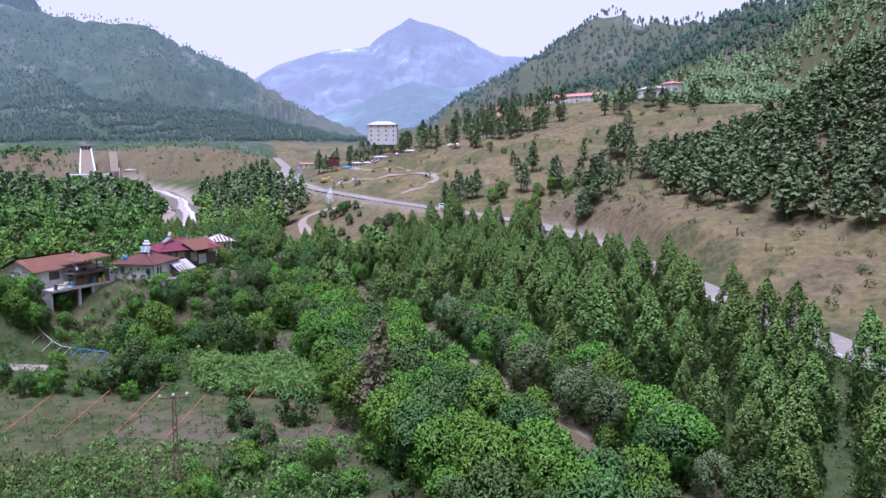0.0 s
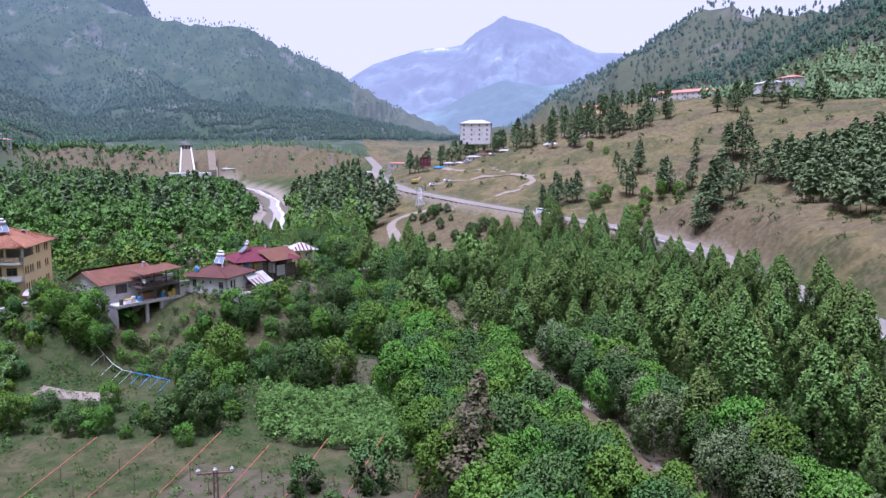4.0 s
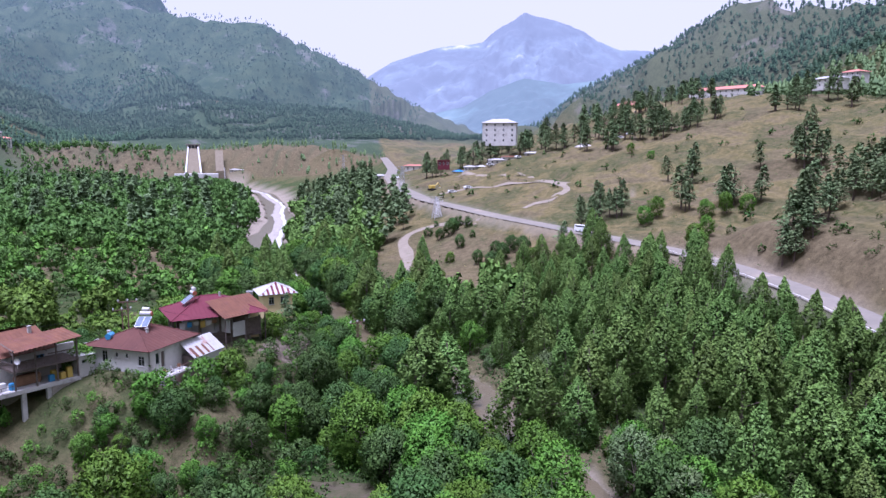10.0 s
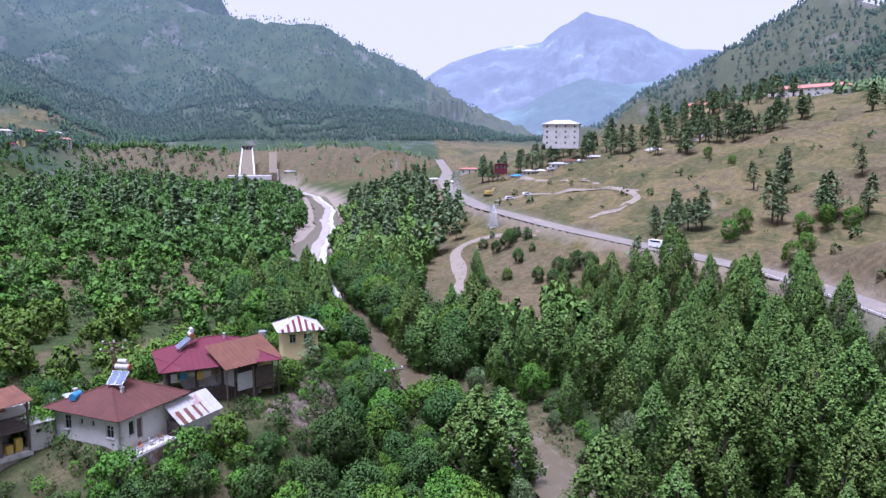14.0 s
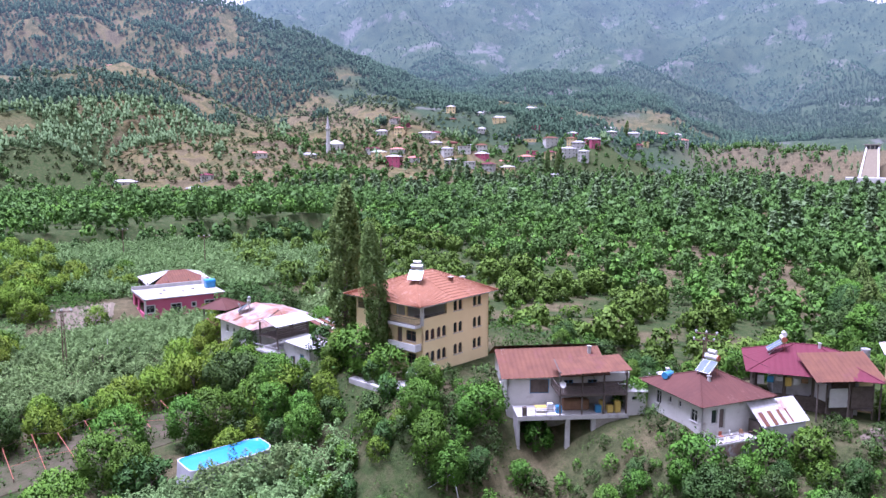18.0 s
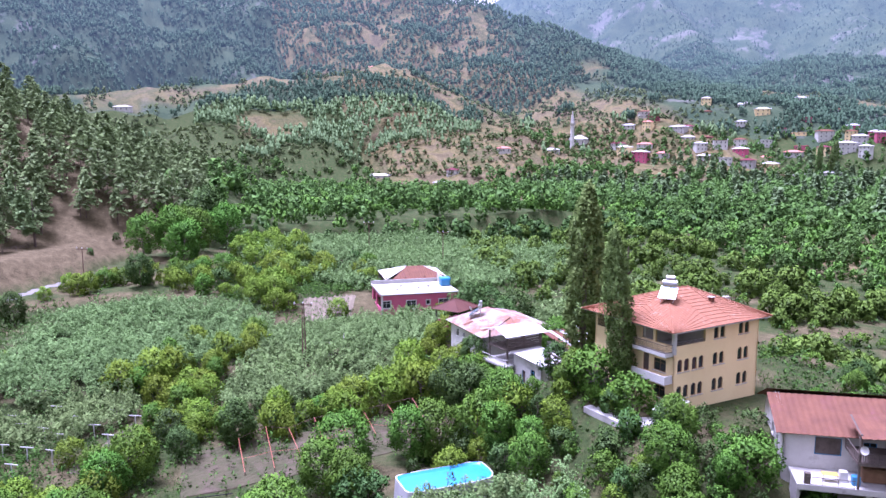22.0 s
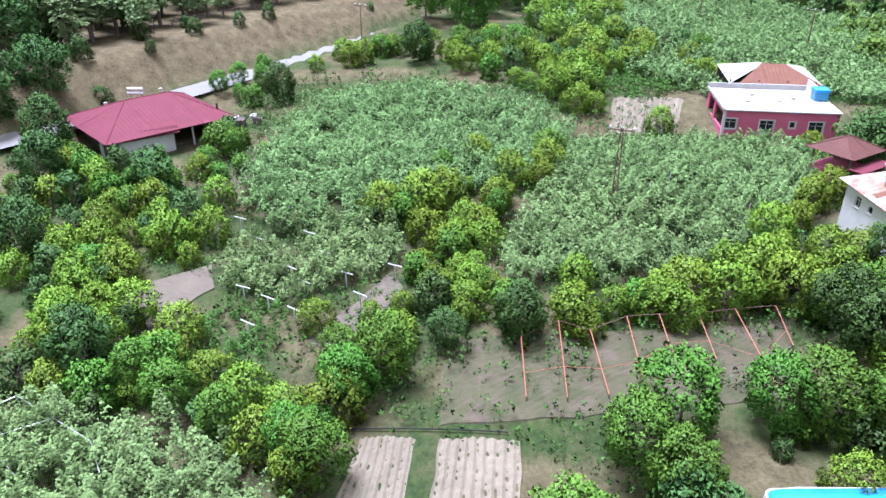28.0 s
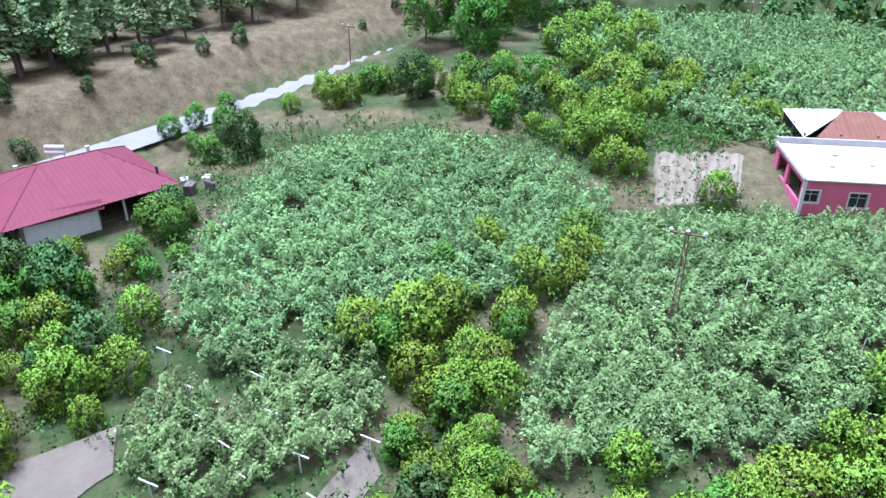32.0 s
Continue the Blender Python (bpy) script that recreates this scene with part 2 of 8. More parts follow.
GRAVEL = surface("river_gravel", (0.36, 0.33, 0.29), (0.24, 0.21, 0.185), 0.3, 0.95, bump=0.8)


def ground_mat(name="valley_ground", haze_glow=None):
    """Grass, dry meadow, bare soil and gravel; the far hills are forest floor with grey rock."""
    m, ns, ls = nodes_of(name)
    b = ns["Principled BSDF"]
    pos = world_pos(ns)
    at = ns.new("ShaderNodeVertexColor")
    at.layer_name = "cover"
    sep = ns.new("ShaderNodeSeparateColor")
    ls.new(at.outputs["Color"], sep.inputs["Color"])
    n1, n2, n3 = link_noise(ns, ls, pos, 0.03, 8, 0.65), link_noise(ns, ls, pos, 0.5, 8, 0.7), link_noise(ns, ls, pos, 3.0, 8, 0.75)
    grass = mixed(ns, ls, 0.5, ramp(ns, ls, n2, [(0.38, (0.02, 0.034, 0.011)), (0.5, (0.042, 0.06, 0.018)), (0.6, (0.085, 0.075, 0.037))]), ramp(ns, ls, n3, [(0.35, (0.02, 0.036, 0.012)), (0.7, (0.08, 0.108, 0.034))]))
    dry = mixed(ns, ls, 0.45, ramp(ns, ls, n1, [(0.38, (0.088, 0.070, 0.038)), (0.45, (0.140, 0.113, 0.059)), (0.49, (0.167, 0.135, 0.052)), (0.53, (0.088, 0.082, 0.031)), (0.58, (0.053, 0.065, 0.021)), (0.64, (0.118, 0.091, 0.052))]), ramp(ns, ls, n2, [(0.4, (0.039, 0.044, 0.016)), (0.5, (0.092, 0.076, 0.040)), (0.6, (0.157, 0.128, 0.069))]))
    soil = mixed(ns, ls, 0.5, ramp(ns, ls, n2, [(0.36, (0.047, 0.038, 0.019)), (0.5, (0.106, 0.084, 0.044)), (0.64, (0.181, 0.147, 0.080))]), ramp(ns, ls, n3, [(0.36, (0.059, 0.048, 0.025)), (0.64, (0.169, 0.135, 0.075))]))
    gravel = ramp(ns, ls, n3, [(0.3, (0.17, 0.145, 0.11)), (0.7, (0.3, 0.255, 0.195))])
    col = grass
    if haze_glow:
        floor_ = mixed(ns, ls, 0.5, ramp(ns, ls, n2, [(0.35, (0.016, 0.033, 0.018)), (0.65, (0.06, 0.09, 0.042))]), ramp(ns, ls, n1, [(0.35, (0.024, 0.042, 0.024)), (0.65, (0.07, 0.09, 0.045))]))
        rock = ramp(ns, ls, link_noise(ns, ls, pos, 0.012, 9, 0.72), [(0.56, (0, 0, 0)), (0.64, (1, 1, 1))])
        col = mixed(ns, ls, mixed(ns, ls, 0.5, rock, (0, 0, 0)), floor_, (0.17, 0.155, 0.15))
    for share, what in (("Red", dry), ("Green", soil), ("Blue", gravel)):
        col = mixed(ns, ls, sep.outputs[share], col, what)
    ls.new(col, b.inputs["Base Color"])
    b.inputs["Roughness"].default_value, b.inputs["Specular IOR Level"].default_value = 0.95, 0.08
    # haze put into the ground's own emission, stronger with distance
    if haze_glow:
        b.inputs["Emission Color"].default_value = (*haze_glow, 1)
        ls.new(haze_by_distance(ns, ls), b.inputs["Emission Strength"])
    u = ns.new("ShaderNodeBump")
    u.inputs["Strength"].default_value, u.inputs["Distance"].default_value = 0.7, 0.3
    ls.new(n3, u.inputs["Height"]), ls.new(u.outputs["Normal"], b.inputs["Normal"])
    return m


GROUND, BACKDROP = ground_mat(), ground_mat("backdrop_ground", HAZE_GLOW)


def hazy_mountain(name, green, rock, haze_glow, glow, rock_at=0.6, scale=0.004, band=None):
    """Far backdrop whose haze is painted in as an even bluish emission."""
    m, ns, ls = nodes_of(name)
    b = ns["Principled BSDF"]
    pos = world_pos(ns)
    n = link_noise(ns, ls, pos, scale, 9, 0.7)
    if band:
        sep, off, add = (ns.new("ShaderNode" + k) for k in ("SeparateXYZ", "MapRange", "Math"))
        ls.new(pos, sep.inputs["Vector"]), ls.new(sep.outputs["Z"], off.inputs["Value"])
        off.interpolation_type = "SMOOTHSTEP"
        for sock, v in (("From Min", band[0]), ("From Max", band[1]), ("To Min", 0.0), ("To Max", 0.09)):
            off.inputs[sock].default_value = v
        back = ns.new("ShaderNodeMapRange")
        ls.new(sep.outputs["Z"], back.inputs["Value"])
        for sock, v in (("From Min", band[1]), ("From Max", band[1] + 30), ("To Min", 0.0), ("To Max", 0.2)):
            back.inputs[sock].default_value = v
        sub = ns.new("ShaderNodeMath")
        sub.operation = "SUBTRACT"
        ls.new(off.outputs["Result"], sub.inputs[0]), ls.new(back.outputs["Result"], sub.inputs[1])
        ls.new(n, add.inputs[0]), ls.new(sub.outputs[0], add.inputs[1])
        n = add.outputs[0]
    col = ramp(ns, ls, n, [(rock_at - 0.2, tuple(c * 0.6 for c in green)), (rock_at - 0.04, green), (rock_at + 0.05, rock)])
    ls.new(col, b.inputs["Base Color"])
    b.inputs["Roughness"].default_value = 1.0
    # the mountain itself glows in the haze colour
    b.inputs["Emission Color"].default_value, b.inputs["Emission Strength"].default_value = (*haze_glow, 1), glow
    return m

# ---- mesh helpers ----
def mesh_object(name, verts, faces, material, parent=None, label=""):
    me = bpy.data.meshes.new(name)
    me.from_pydata([tuple(v) for v in verts] if not isinstance(verts, np.ndarray) else verts.tolist(), [], faces if not isinstance(faces, np.ndarray) else faces.tolist())
    me.materials.append(material)
    ob = new(name, me)
    if parent:
        ob.parent = parent
    if label:
        ob["label"] = label
    return ob


def quads_mesh(name, verts, material, normals=None, c=4):
    """A mesh of loose leaves with c corners each; the normals round the crown off softly."""
    verts = np.ascontiguousarray(verts, dtype=np.float32)
    n = len(verts) // c
    me = bpy.data.meshes.new(name)
    me.vertices.add(c * n), me.loops.add(c * n), me.polygons.add(n)
    me.vertices.foreach_set("co", verts.ravel())
    me.loops.foreach_set("vertex_index", np.arange(c * n, dtype=np.int32))
    me.polygons.foreach_set("loop_start", np.arange(0, c * n, c, dtype=np.int32))
    me.polygons.foreach_set("loop_total", np.full(n, c, dtype=np.int32))
    me.materials.append(material)
    me.update(calc_edges=True)
    if normals is not None:
        at = me.attributes.new("custom_normal", "FLOAT_VECTOR", "POINT")
        at.data.foreach_set("vector", np.ascontiguousarray(normals, dtype=np.float32).ravel())
        me.update()
    return me


def part(name, bm, material, parent=None, label=""):
    me = bpy.data.meshes.new(name)
    bm.to_mesh(me)
    bm.free()
    me.materials.append(material)
    ob = new(name, me)
    if parent:
        ob.parent = parent
    if label:
        ob["label"] = label
    return ob


# ---- the lie of the land ----
RIVER = [(40, 20, 3.0), (30, 80, 3.4), (19, 118, 4.0), (14, 147, 4.4), (3, 181, 4.8), (-8, 205, 5.0), (-22, 222, 5.0), (-34, 247, 5.2), (-58, 299, 5.6), (-73, 334, 6.0), (-94, 400, 7.0), (-103, 470, 8.0), (-135, 580, 9.2), (-170, 690, 10.5), (-240, 800, 12.0)]
ROAD = [(78, -100, 8), (76, 60, 11), (74, 150, 13.5), (73.5, 200, 15), (72.7, 227, 16), (68.5, 255, 16.7), (62, 284, 17.3), (38, 318, 19.3), (11, 352, 21.7), (-21, 418, 24), (-40, 490, 26.5), (-52, 570, 29), (-60, 680, 32), (-90, 900, 40)]
WEST_ROAD = [(-60, -70, 12), (-120, 5, 13.5), (-150, 35, 14.5), (-172, 51, 15), (-196, 65.5, 15.2), (-213, 75.5, 15.5), (-228, 85, 15.8), (-240, 108, 16), (-250, 150, 16), (-262, 200, 16)]
# crests: points of the ridge line, half width, sharpness
RIDGES = [
    ([(151, 1584, 100), (237, 1572, 165), (300, 1509, 200), (374, 1440, 222), (379, 1334, 243), (420, 1175, 276), (451, 1109, 245), (508, 973, 228), (526, 847, 232), (545, 712, 226), (600, 300, 240), (620, -300, 240)], 420, 1.25),
    ([(-1939, 1512, 602), (-1051, 2027, 525), (-911, 1875, 450), (-716, 1854, 374), (-617, 1838, 365), (-457, 1834, 350), (-407, 1846, 311), (-305, 1867, 271), (-226, 1878, 224), (-118, 1888, 162), (-41, 1792, 94)], 430, 1.05),
    ([(-760, 1240, 95), (-626, 1260, 88), (-578, 1370, 128), (-517, 1449, 150), (-380, 1441, 132), (-231, 1423, 121), (-122, 1336, 94), (-51, 1241, 70)], 420, 0.75),
    ([(-244, 93, 20), (-263, 78, 38), (-282, 62, 51), (-299, 44, 63), (-310, 22, 76), (-314, 0, 88), (-310, -40, 105), (-300, -120, 125), (-240, -260, 130)], 120, 1.0),
    ([(140, 300, 34), (148, 293, 41), (158, 276, 47), (168, 259, 58), (176, 243, 68), (182, 228, 76), (200, 180, 95), (215, 100, 110), (225, -60, 120)], 105, 1.0),
    # western pine ridge, the meadow bench below its rocks, and the pine knoll in front
    ([(-1330, -250, 300), (-1405, 95, 325), (-1371, 289, 337), (-1278, 441, 317), (-1196, 533, 292), (-1142, 588, 277), (-1096, 615, 249), (-1020, 654, 222), (-952, 672, 192), (-888, 680, 158), (-824, 683, 122)], 390, 0.95),
    ([(-880, -60, 100), (-905, 67, 112), (-900, 193, 125), (-891, 299, 137), (-898, 352, 148), (-841, 398, 122), (-773, 457, 80)], 250, 0.75),
    ([(-725, 122, 66), (-761, 175, 80), (-782, 236, 90), (-787, 263, 99), (-774, 314, 103), (-753, 347, 95), (-702, 369, 62)], 150, 0.85),
    # spurs of the far western range and of the mountain beyond the dam
    ([(-1572, 1490, 523), (-1360, 1494, 388), (-1137, 1427, 297), (-922, 1342, 221), (-771, 1264, 164)], 330, 1.0),
    ([(-853, 2013, 560), (-903, 1823, 393), (-891, 1601, 296), (-919, 1466, 242)], 300, 1.0),
    ([(-1644, 1238, 503), (-1385, 1169, 320), (-1152, 1059, 215)], 330, 1.0),
    ([(-981, 1780, 410), (-825, 1694, 321), (-666, 1604, 244), (-534, 1496, 178)], 260, 1.0),
    ([(-1500, -700, 480), (-1943, -448, 432), (-1993, -226, 446), (-2118, 25, 425), (-2117, 180, 438), (-2229, 1010, 480), (-2187, 1107, 508), (-1976, 1290, 600), (-1779, 1566, 640), (-1494, 1853, 600), (-1139, 2100, 560)], 900, 1.25),
    ([(-1080, 860, 90), (-1038, 892, 100), (-976, 965, 165), (-911, 1033, 182), (-809, 1122, 168), (-703, 1195, 120), (-590, 1259, 99)], 260, 1.0),
    ([(-700, -400, 230), (-500, -500, 260), (-100, -600, 250), (300, -600, 260), (620, -400, 250)], 420, 1.1),
]


def along(x, y, line):
    """Distance to a line on the plan, its height there, and the side (over 0: to its right)."""
    x, y = np.asarray(x, float), np.asarray(y, float)
    best, height, side = np.full(x.shape, 1e9), np.zeros(x.shape), np.zeros(x.shape)
    for (x0, y0, z0), (x1, y1, z1) in zip(line, line[1:]):
        dx, dy = x1 - x0, y1 - y0
        s = np.clip(((x - x0) * dx + (y - y0) * dy) / (dx * dx + dy * dy), 0, 1)
        d = np.hypot(x - x0 - s * dx, y - y0 - s * dy)
        near = d < best
        best = np.where(near, d, best)
        height = np.where(near, z0 + s * (z1 - z0), height)
        side = np.where(near, np.sign((x - x0) * dy - (y - y0) * dx), side)
    return best, height, side


def step(a, b, v):
    s = np.clip((v - a) / (b - a), 0.0, 1.0)
    return s * s * (3 - 2 * s)


def waves(x, y, size, seed=0):
    """Smooth rolling relief of a given size, about -1 to 1."""
    r = np.random.RandomState(seed)
    out = 0
    for k in range(7):
        a, p = r.uniform(0, 6.283), r.uniform(0, 6.283)
        f = 6.283 / size * r.uniform(0.6, 1.9)
        out = out + np.sin((x * np.cos(a) + y * np.sin(a)) * f + p + 0.8 * np.sin((x * np.sin(a) - y * np.cos(a)) * f * 0.6 + p))
    return out / 3.2


def bench(d, every=19.0, tall=2.6):
    """Low terraces along a slope."""
    s = d / every - np.floor(d / every)
    return tall * (step(0.72, 0.98, s) - s)


def height(x, y):
    x, y = np.asarray(x, float), np.asarray(y, float)
    h = 8 + 0.055 * np.clip(-83 - x, 0, 120) + 0.006 * np.clip(y - 220, 0, 900) - 1.5 * step(-60, -20, x)
    shelf = np.hypot(np.maximum(np.abs(x + 81.5) - 9.5, 0) * np.where(x < -91, 2.2, 1.0), np.maximum(np.abs(y - 161) - 18, 0))
    h = h + 10.6 * (1 - step(0, 17, shelf))
    lower = np.hypot(np.maximum(np.abs(x + 45) - 9, 0), np.maximum(np.abs(y - 190) - 14, 0))
    h = h + np.maximum(0, 16.0 - h) * (1 - step(0, 15, lower))
    for cx, cy, rx, ry, z in ((-46, 164, 8, 6, 13.4), (-55, 170, 6, 9, 16.8)):
        yard_ = np.hypot(np.maximum(np.abs(x - cx) - rx, 0), np.maximum(np.abs(y - cy) - ry, 0))
        h = h + np.maximum(0, z - h) * (1 - step(0, 11, yard_))
    h = h + 2.2 * np.exp(-(((x + 85) / 8) ** 2 + ((y - 124) / 8) ** 2)) + 6.4 * np.exp(-(((x + 110) / 18) ** 2 + ((y - 147) / 12) ** 2))
    up, aside = -0.75 * (x + 5) + 0.66 * (y - 92), 0.66 * (x + 5) + 0.75 * (y - 92)
    h = h + 88 * step(700, 1080, up) * step(-260, -110, aside) * (1 - step(240, 400, aside))
    h = h + 0.25 * waves(x, y, 30, 3)
    h = h + (47 + 2.5 * waves(x, y, 50, 61) - h) * step(826, 872, y + 14 * waves(x, y, 90, 62)) * step(-520, -430, x) * (1 - step(-150, -40, x))
    floor = h
    for line, wide, sharp in RIDGES:
        d, z, _ = along(x, y, line)
        u = np.clip(1 - d / (wide * (1 + 0.18 * waves(x, y, wide * 0.6, int(wide)))), 0, 1)
        rise = (z - floor) * u ** sharp
        rise = rise + u * (1 - u) * (z - floor) * 0.16 * waves(x, y, wide * 0.3, int(wide) + 5) + np.minimum(u * 6, 1) * 0.02 * z * waves(x, y, 45, 9)
        h = np.maximum(h, floor + rise)
    d, z, side = along(x, y, ROAD)
    east = z + 1.5 * step(4, 9, d) + 8.5 * step(5, 17, d) * step(120, 190, y) * (1 - step(270, 300, y)) + 0.275 * np.clip(d - 7, 0, 205) - 2.2 + 0.9 * waves(x, y, 40, 21) * step(8, 30, d) + bench(d + 7 * waves(x, y, 90, 22)) * step(20, 40, d)
    meadow = np.where(side > 0, np.maximum(np.where(d < 260, 0, h), np.maximum(h * step(0, 60, d), east)), h)
    h = h + (meadow - h) * (1 - step(640, 880, y - 0.5 * np.abs(x)))
    bank = z - 0.35 * d
    h = np.where(side <= 0, np.maximum(h, np.minimum(bank, z)), h)
    h = h + (z - h) * (1 - step(4.5, 7.5, d))
    d, z, side = along(x, y, WEST_ROAD)
    cut = np.where(side < 0, z + 6.5 * step(3, 11, d) * (1 - step(40, 90, d)), 0)
    h = np.where((side < 0) & (d < 90) & (y > 0), np.maximum(h, cut), h)
    h = h + (z - h) * (1 - step(2.6, 4.6, d)) * step(-60, 0, y)
    d, z, _ = along(x, y, RIVER)
    bed = z - 0.9
    wide = 6.5 + 8 * step(280, 420, y)
    return bed + (h - bed) * step(wide * 0.8, wide + 18, d)


def inside(x, y, poly):
    hit = np.zeros(np.shape(x), bool)
    for (x0, y0), (x1, y1) in zip(poly, poly[1:] + poly[:1]):
        cross = ((y0 > y) != (y1 > y)) & (x < (x1 - x0) * (y - y0) / (y1 - y0 + 1e-9) + x0)
        hit ^= cross
    return hit


# open dry ground on the wooded hills: centre and half widths
GLADES = [(-685, 772, 62, 46), (-622, 806, 52, 36), (-556, 856, 48, 50), (-560, 930, 60, 22), (-872, 70, 50, 80), (-885, 190, 40, 60), (-880, 290, 30, 40), (-905, 345, 50, 36), (-800, 395, 40, 14),
          (-735, 196, 26, 42), (-690, 415, 20, 18), (-652, 330, 17, 15), (-660, 455, 26, 10), (-620, 262, 24, 20), (-585, 300, 26, 13), (-730, 560, 40, 10), (-892, 640, 26, 18)]
GLADES += [(-448, 1421, 72, 14)]
# dusty works yard between the river and the road
CLEARING = [(-28, 257), (-13, 256), (0, 264), (4, 300), (14, 306), (22, 322), (4, 342), (-12, 362), (-34, 374), (-37, 330), (-34, 290)]


def spaced(lo, hi, fine, far_lo, far_hi, growth=1.085):
    mid = list(np.arange(lo, hi + fine, fine))
    s, v, left = fine, lo, []
    while v > far_lo:
        s = min(s * growth, 26)
        v -= s
        left.append(v)
    s, v, right = fine, mid[-1], []
    while v < far_hi:
        s = min(s * growth, 26)
        v += s
        right.append(v)
    return np.array(left[::-1] + mid + right)


gx, gy = spaced(-240, 110, 2.2, -2600, 1200), spaced(20, 330, 2.2, -900, 2600)
GX, GY = np.meshgrid(gx, gy)
GZ = height(GX, GY)
nx, ny = len(gx), len(gy)
quad = (np.arange(ny - 1)[:, None] * nx + np.arange(nx - 1)[None]).ravel()
def cover(x, y):
    """Shares of dry meadow, bare soil and river gravel."""
    dr, _, side = along(x, y, ROAD)
    dw, _, ws = along(x, y, WEST_ROAD)
    dv, _, _ = along(x, y, RIVER)
    n, n2 = waves(x, y, 60, 31), waves(x, y, 17, 33)
    dry = np.where(side > 0, step(4, 12, dr) * (1 - 0.25 * step(0.2, 0.8, n)) * (1 - step(225, 290, dr)), 0.0)
    dry = np.maximum(dry, np.where((side <= 0) & (y > 262) & (y < 600), step(24, 32, dv) * step(255, 275, y), 0))
    rough = 0.25 * (n + 0.6 * n2)
    for cx, cy, rx, ry in GLADES:
        dry = np.maximum(dry, 0.85 - 0.85 * step(0.7, 1.1, np.hypot((x - cx) / rx, (y - cy) / ry) + rough))
    dry = np.maximum(dry, 0.5 * step(0.0, 0.6, n2) * step(640, 720, y) * (1 - step(820, 840, y)) * step(-480, -400, x) * (1 - step(-60, 40, x)))
    soil = np.where((ws < 0) & (y > -40), step(2.5, 5, dw) * (1 - step(70, 120, dw)) * (1 - step(95, 112, y)), 0.0)
    soil = np.maximum(soil, np.where(side > 0, (1 - step(14, 30, dr)) * step(190, 225, y) * (1 - step(300, 320, y)), 0))
    soil = np.maximum(soil, np.where((side > 0) & (dr > 225), 0.3 * step(225, 290, dr), 0))
    soil = np.maximum(soil, (1.0 + 0.3 * n2) * step(800, 826, y) * (1 - step(905, 940, y)) * step(-520, -440, x) * (1 - step(-110, 40, x + 20 * n2)))
    soil = np.maximum(soil, np.where(x < -72, 0.8 * step(-0.25, 0.45, n2), 0.45 * step(0.3, 0.8, n2)) * (np.hypot(x + 100, y - 110) < 130))
    soil = np.maximum(soil, np.where(side > 0, 0.8 * step(50, 70, x - 60) * step(150, 190, y) * (1 - step(290, 330, y)), 0))
    soil = np.maximum(soil, 0.7 * (1 - step(9, 15 + 3 * n2, dv)) * (y > 60) * (y < 330))
    bare = step(-0.35, 0.35, waves(x, y, 7, 83)) * step(86, 90, y) * (1 - step(110, 114, y)) * step(-58, -54, x) * (1 - step(-5, 0, x))
    soil, dry = np.maximum(soil, 0.3 * bare), np.maximum(dry, 0.25 * bare)
    soil = np.where(inside(x, y, CLEARING), 0.55 + 0.35 * n2, soil)
    soil = np.maximum(soil, (0.25 + 0.45 * step(-0.3, 0.4, n2)) * (1 - step(0.8, 1.1, np.hypot((x + 52) / 27, (y - 163) / 28))))
    gravel = (1 - step(7, 11, dv)) * step(330, 360, y) * 1.0 + (1 - step(3, 5, dv))
    gravel = np.maximum(gravel, (1 - step(14, 24, dv)) * step(350, 420, y))
    gravel = np.maximum(gravel, 0.5 * (1 - step(6, 9.5 + 2 * n2, dr)) * step(190, 230, y) * (1 - step(560, 620, y)))
    return np.stack([dry, np.clip(soil, 0, 1), np.clip(gravel, 0, 1), np.ones_like(x)], -1)


def far_off(x, y):
    return np.hypot(x + 30, y - 100)


corners = np.stack([quad, quad + 1, quad + nx + 1, quad + nx], -1)
flat_v, flat_c = np.stack([GX, GY, GZ], -1).reshape(-1, 3), cover(GX, GY).astype(np.float32).reshape(-1, 4)
middle = flat_v[corners].mean(1)
reach = far_off(middle[:, 0], middle[:, 1])
# the two far sheets carry the painted haze emission
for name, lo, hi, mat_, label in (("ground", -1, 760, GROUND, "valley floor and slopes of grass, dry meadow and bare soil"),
                                  ("backdrop_hills", 760, 1500, BACKDROP, "far wooded hills with bright summer haze painted on"),
                                  ("backdrop_mountains", 1500, 1e9, BACKDROP, "far mountains with bright summer haze painted on")):
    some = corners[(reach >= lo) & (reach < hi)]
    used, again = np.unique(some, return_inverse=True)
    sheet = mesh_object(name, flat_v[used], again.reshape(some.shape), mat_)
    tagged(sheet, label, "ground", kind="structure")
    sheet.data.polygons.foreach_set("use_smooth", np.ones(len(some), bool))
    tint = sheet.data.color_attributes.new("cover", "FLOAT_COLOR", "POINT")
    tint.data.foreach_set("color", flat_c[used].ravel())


def on_ground(x, y):
    return float(height(np.array([x]), np.array([y]))[0])


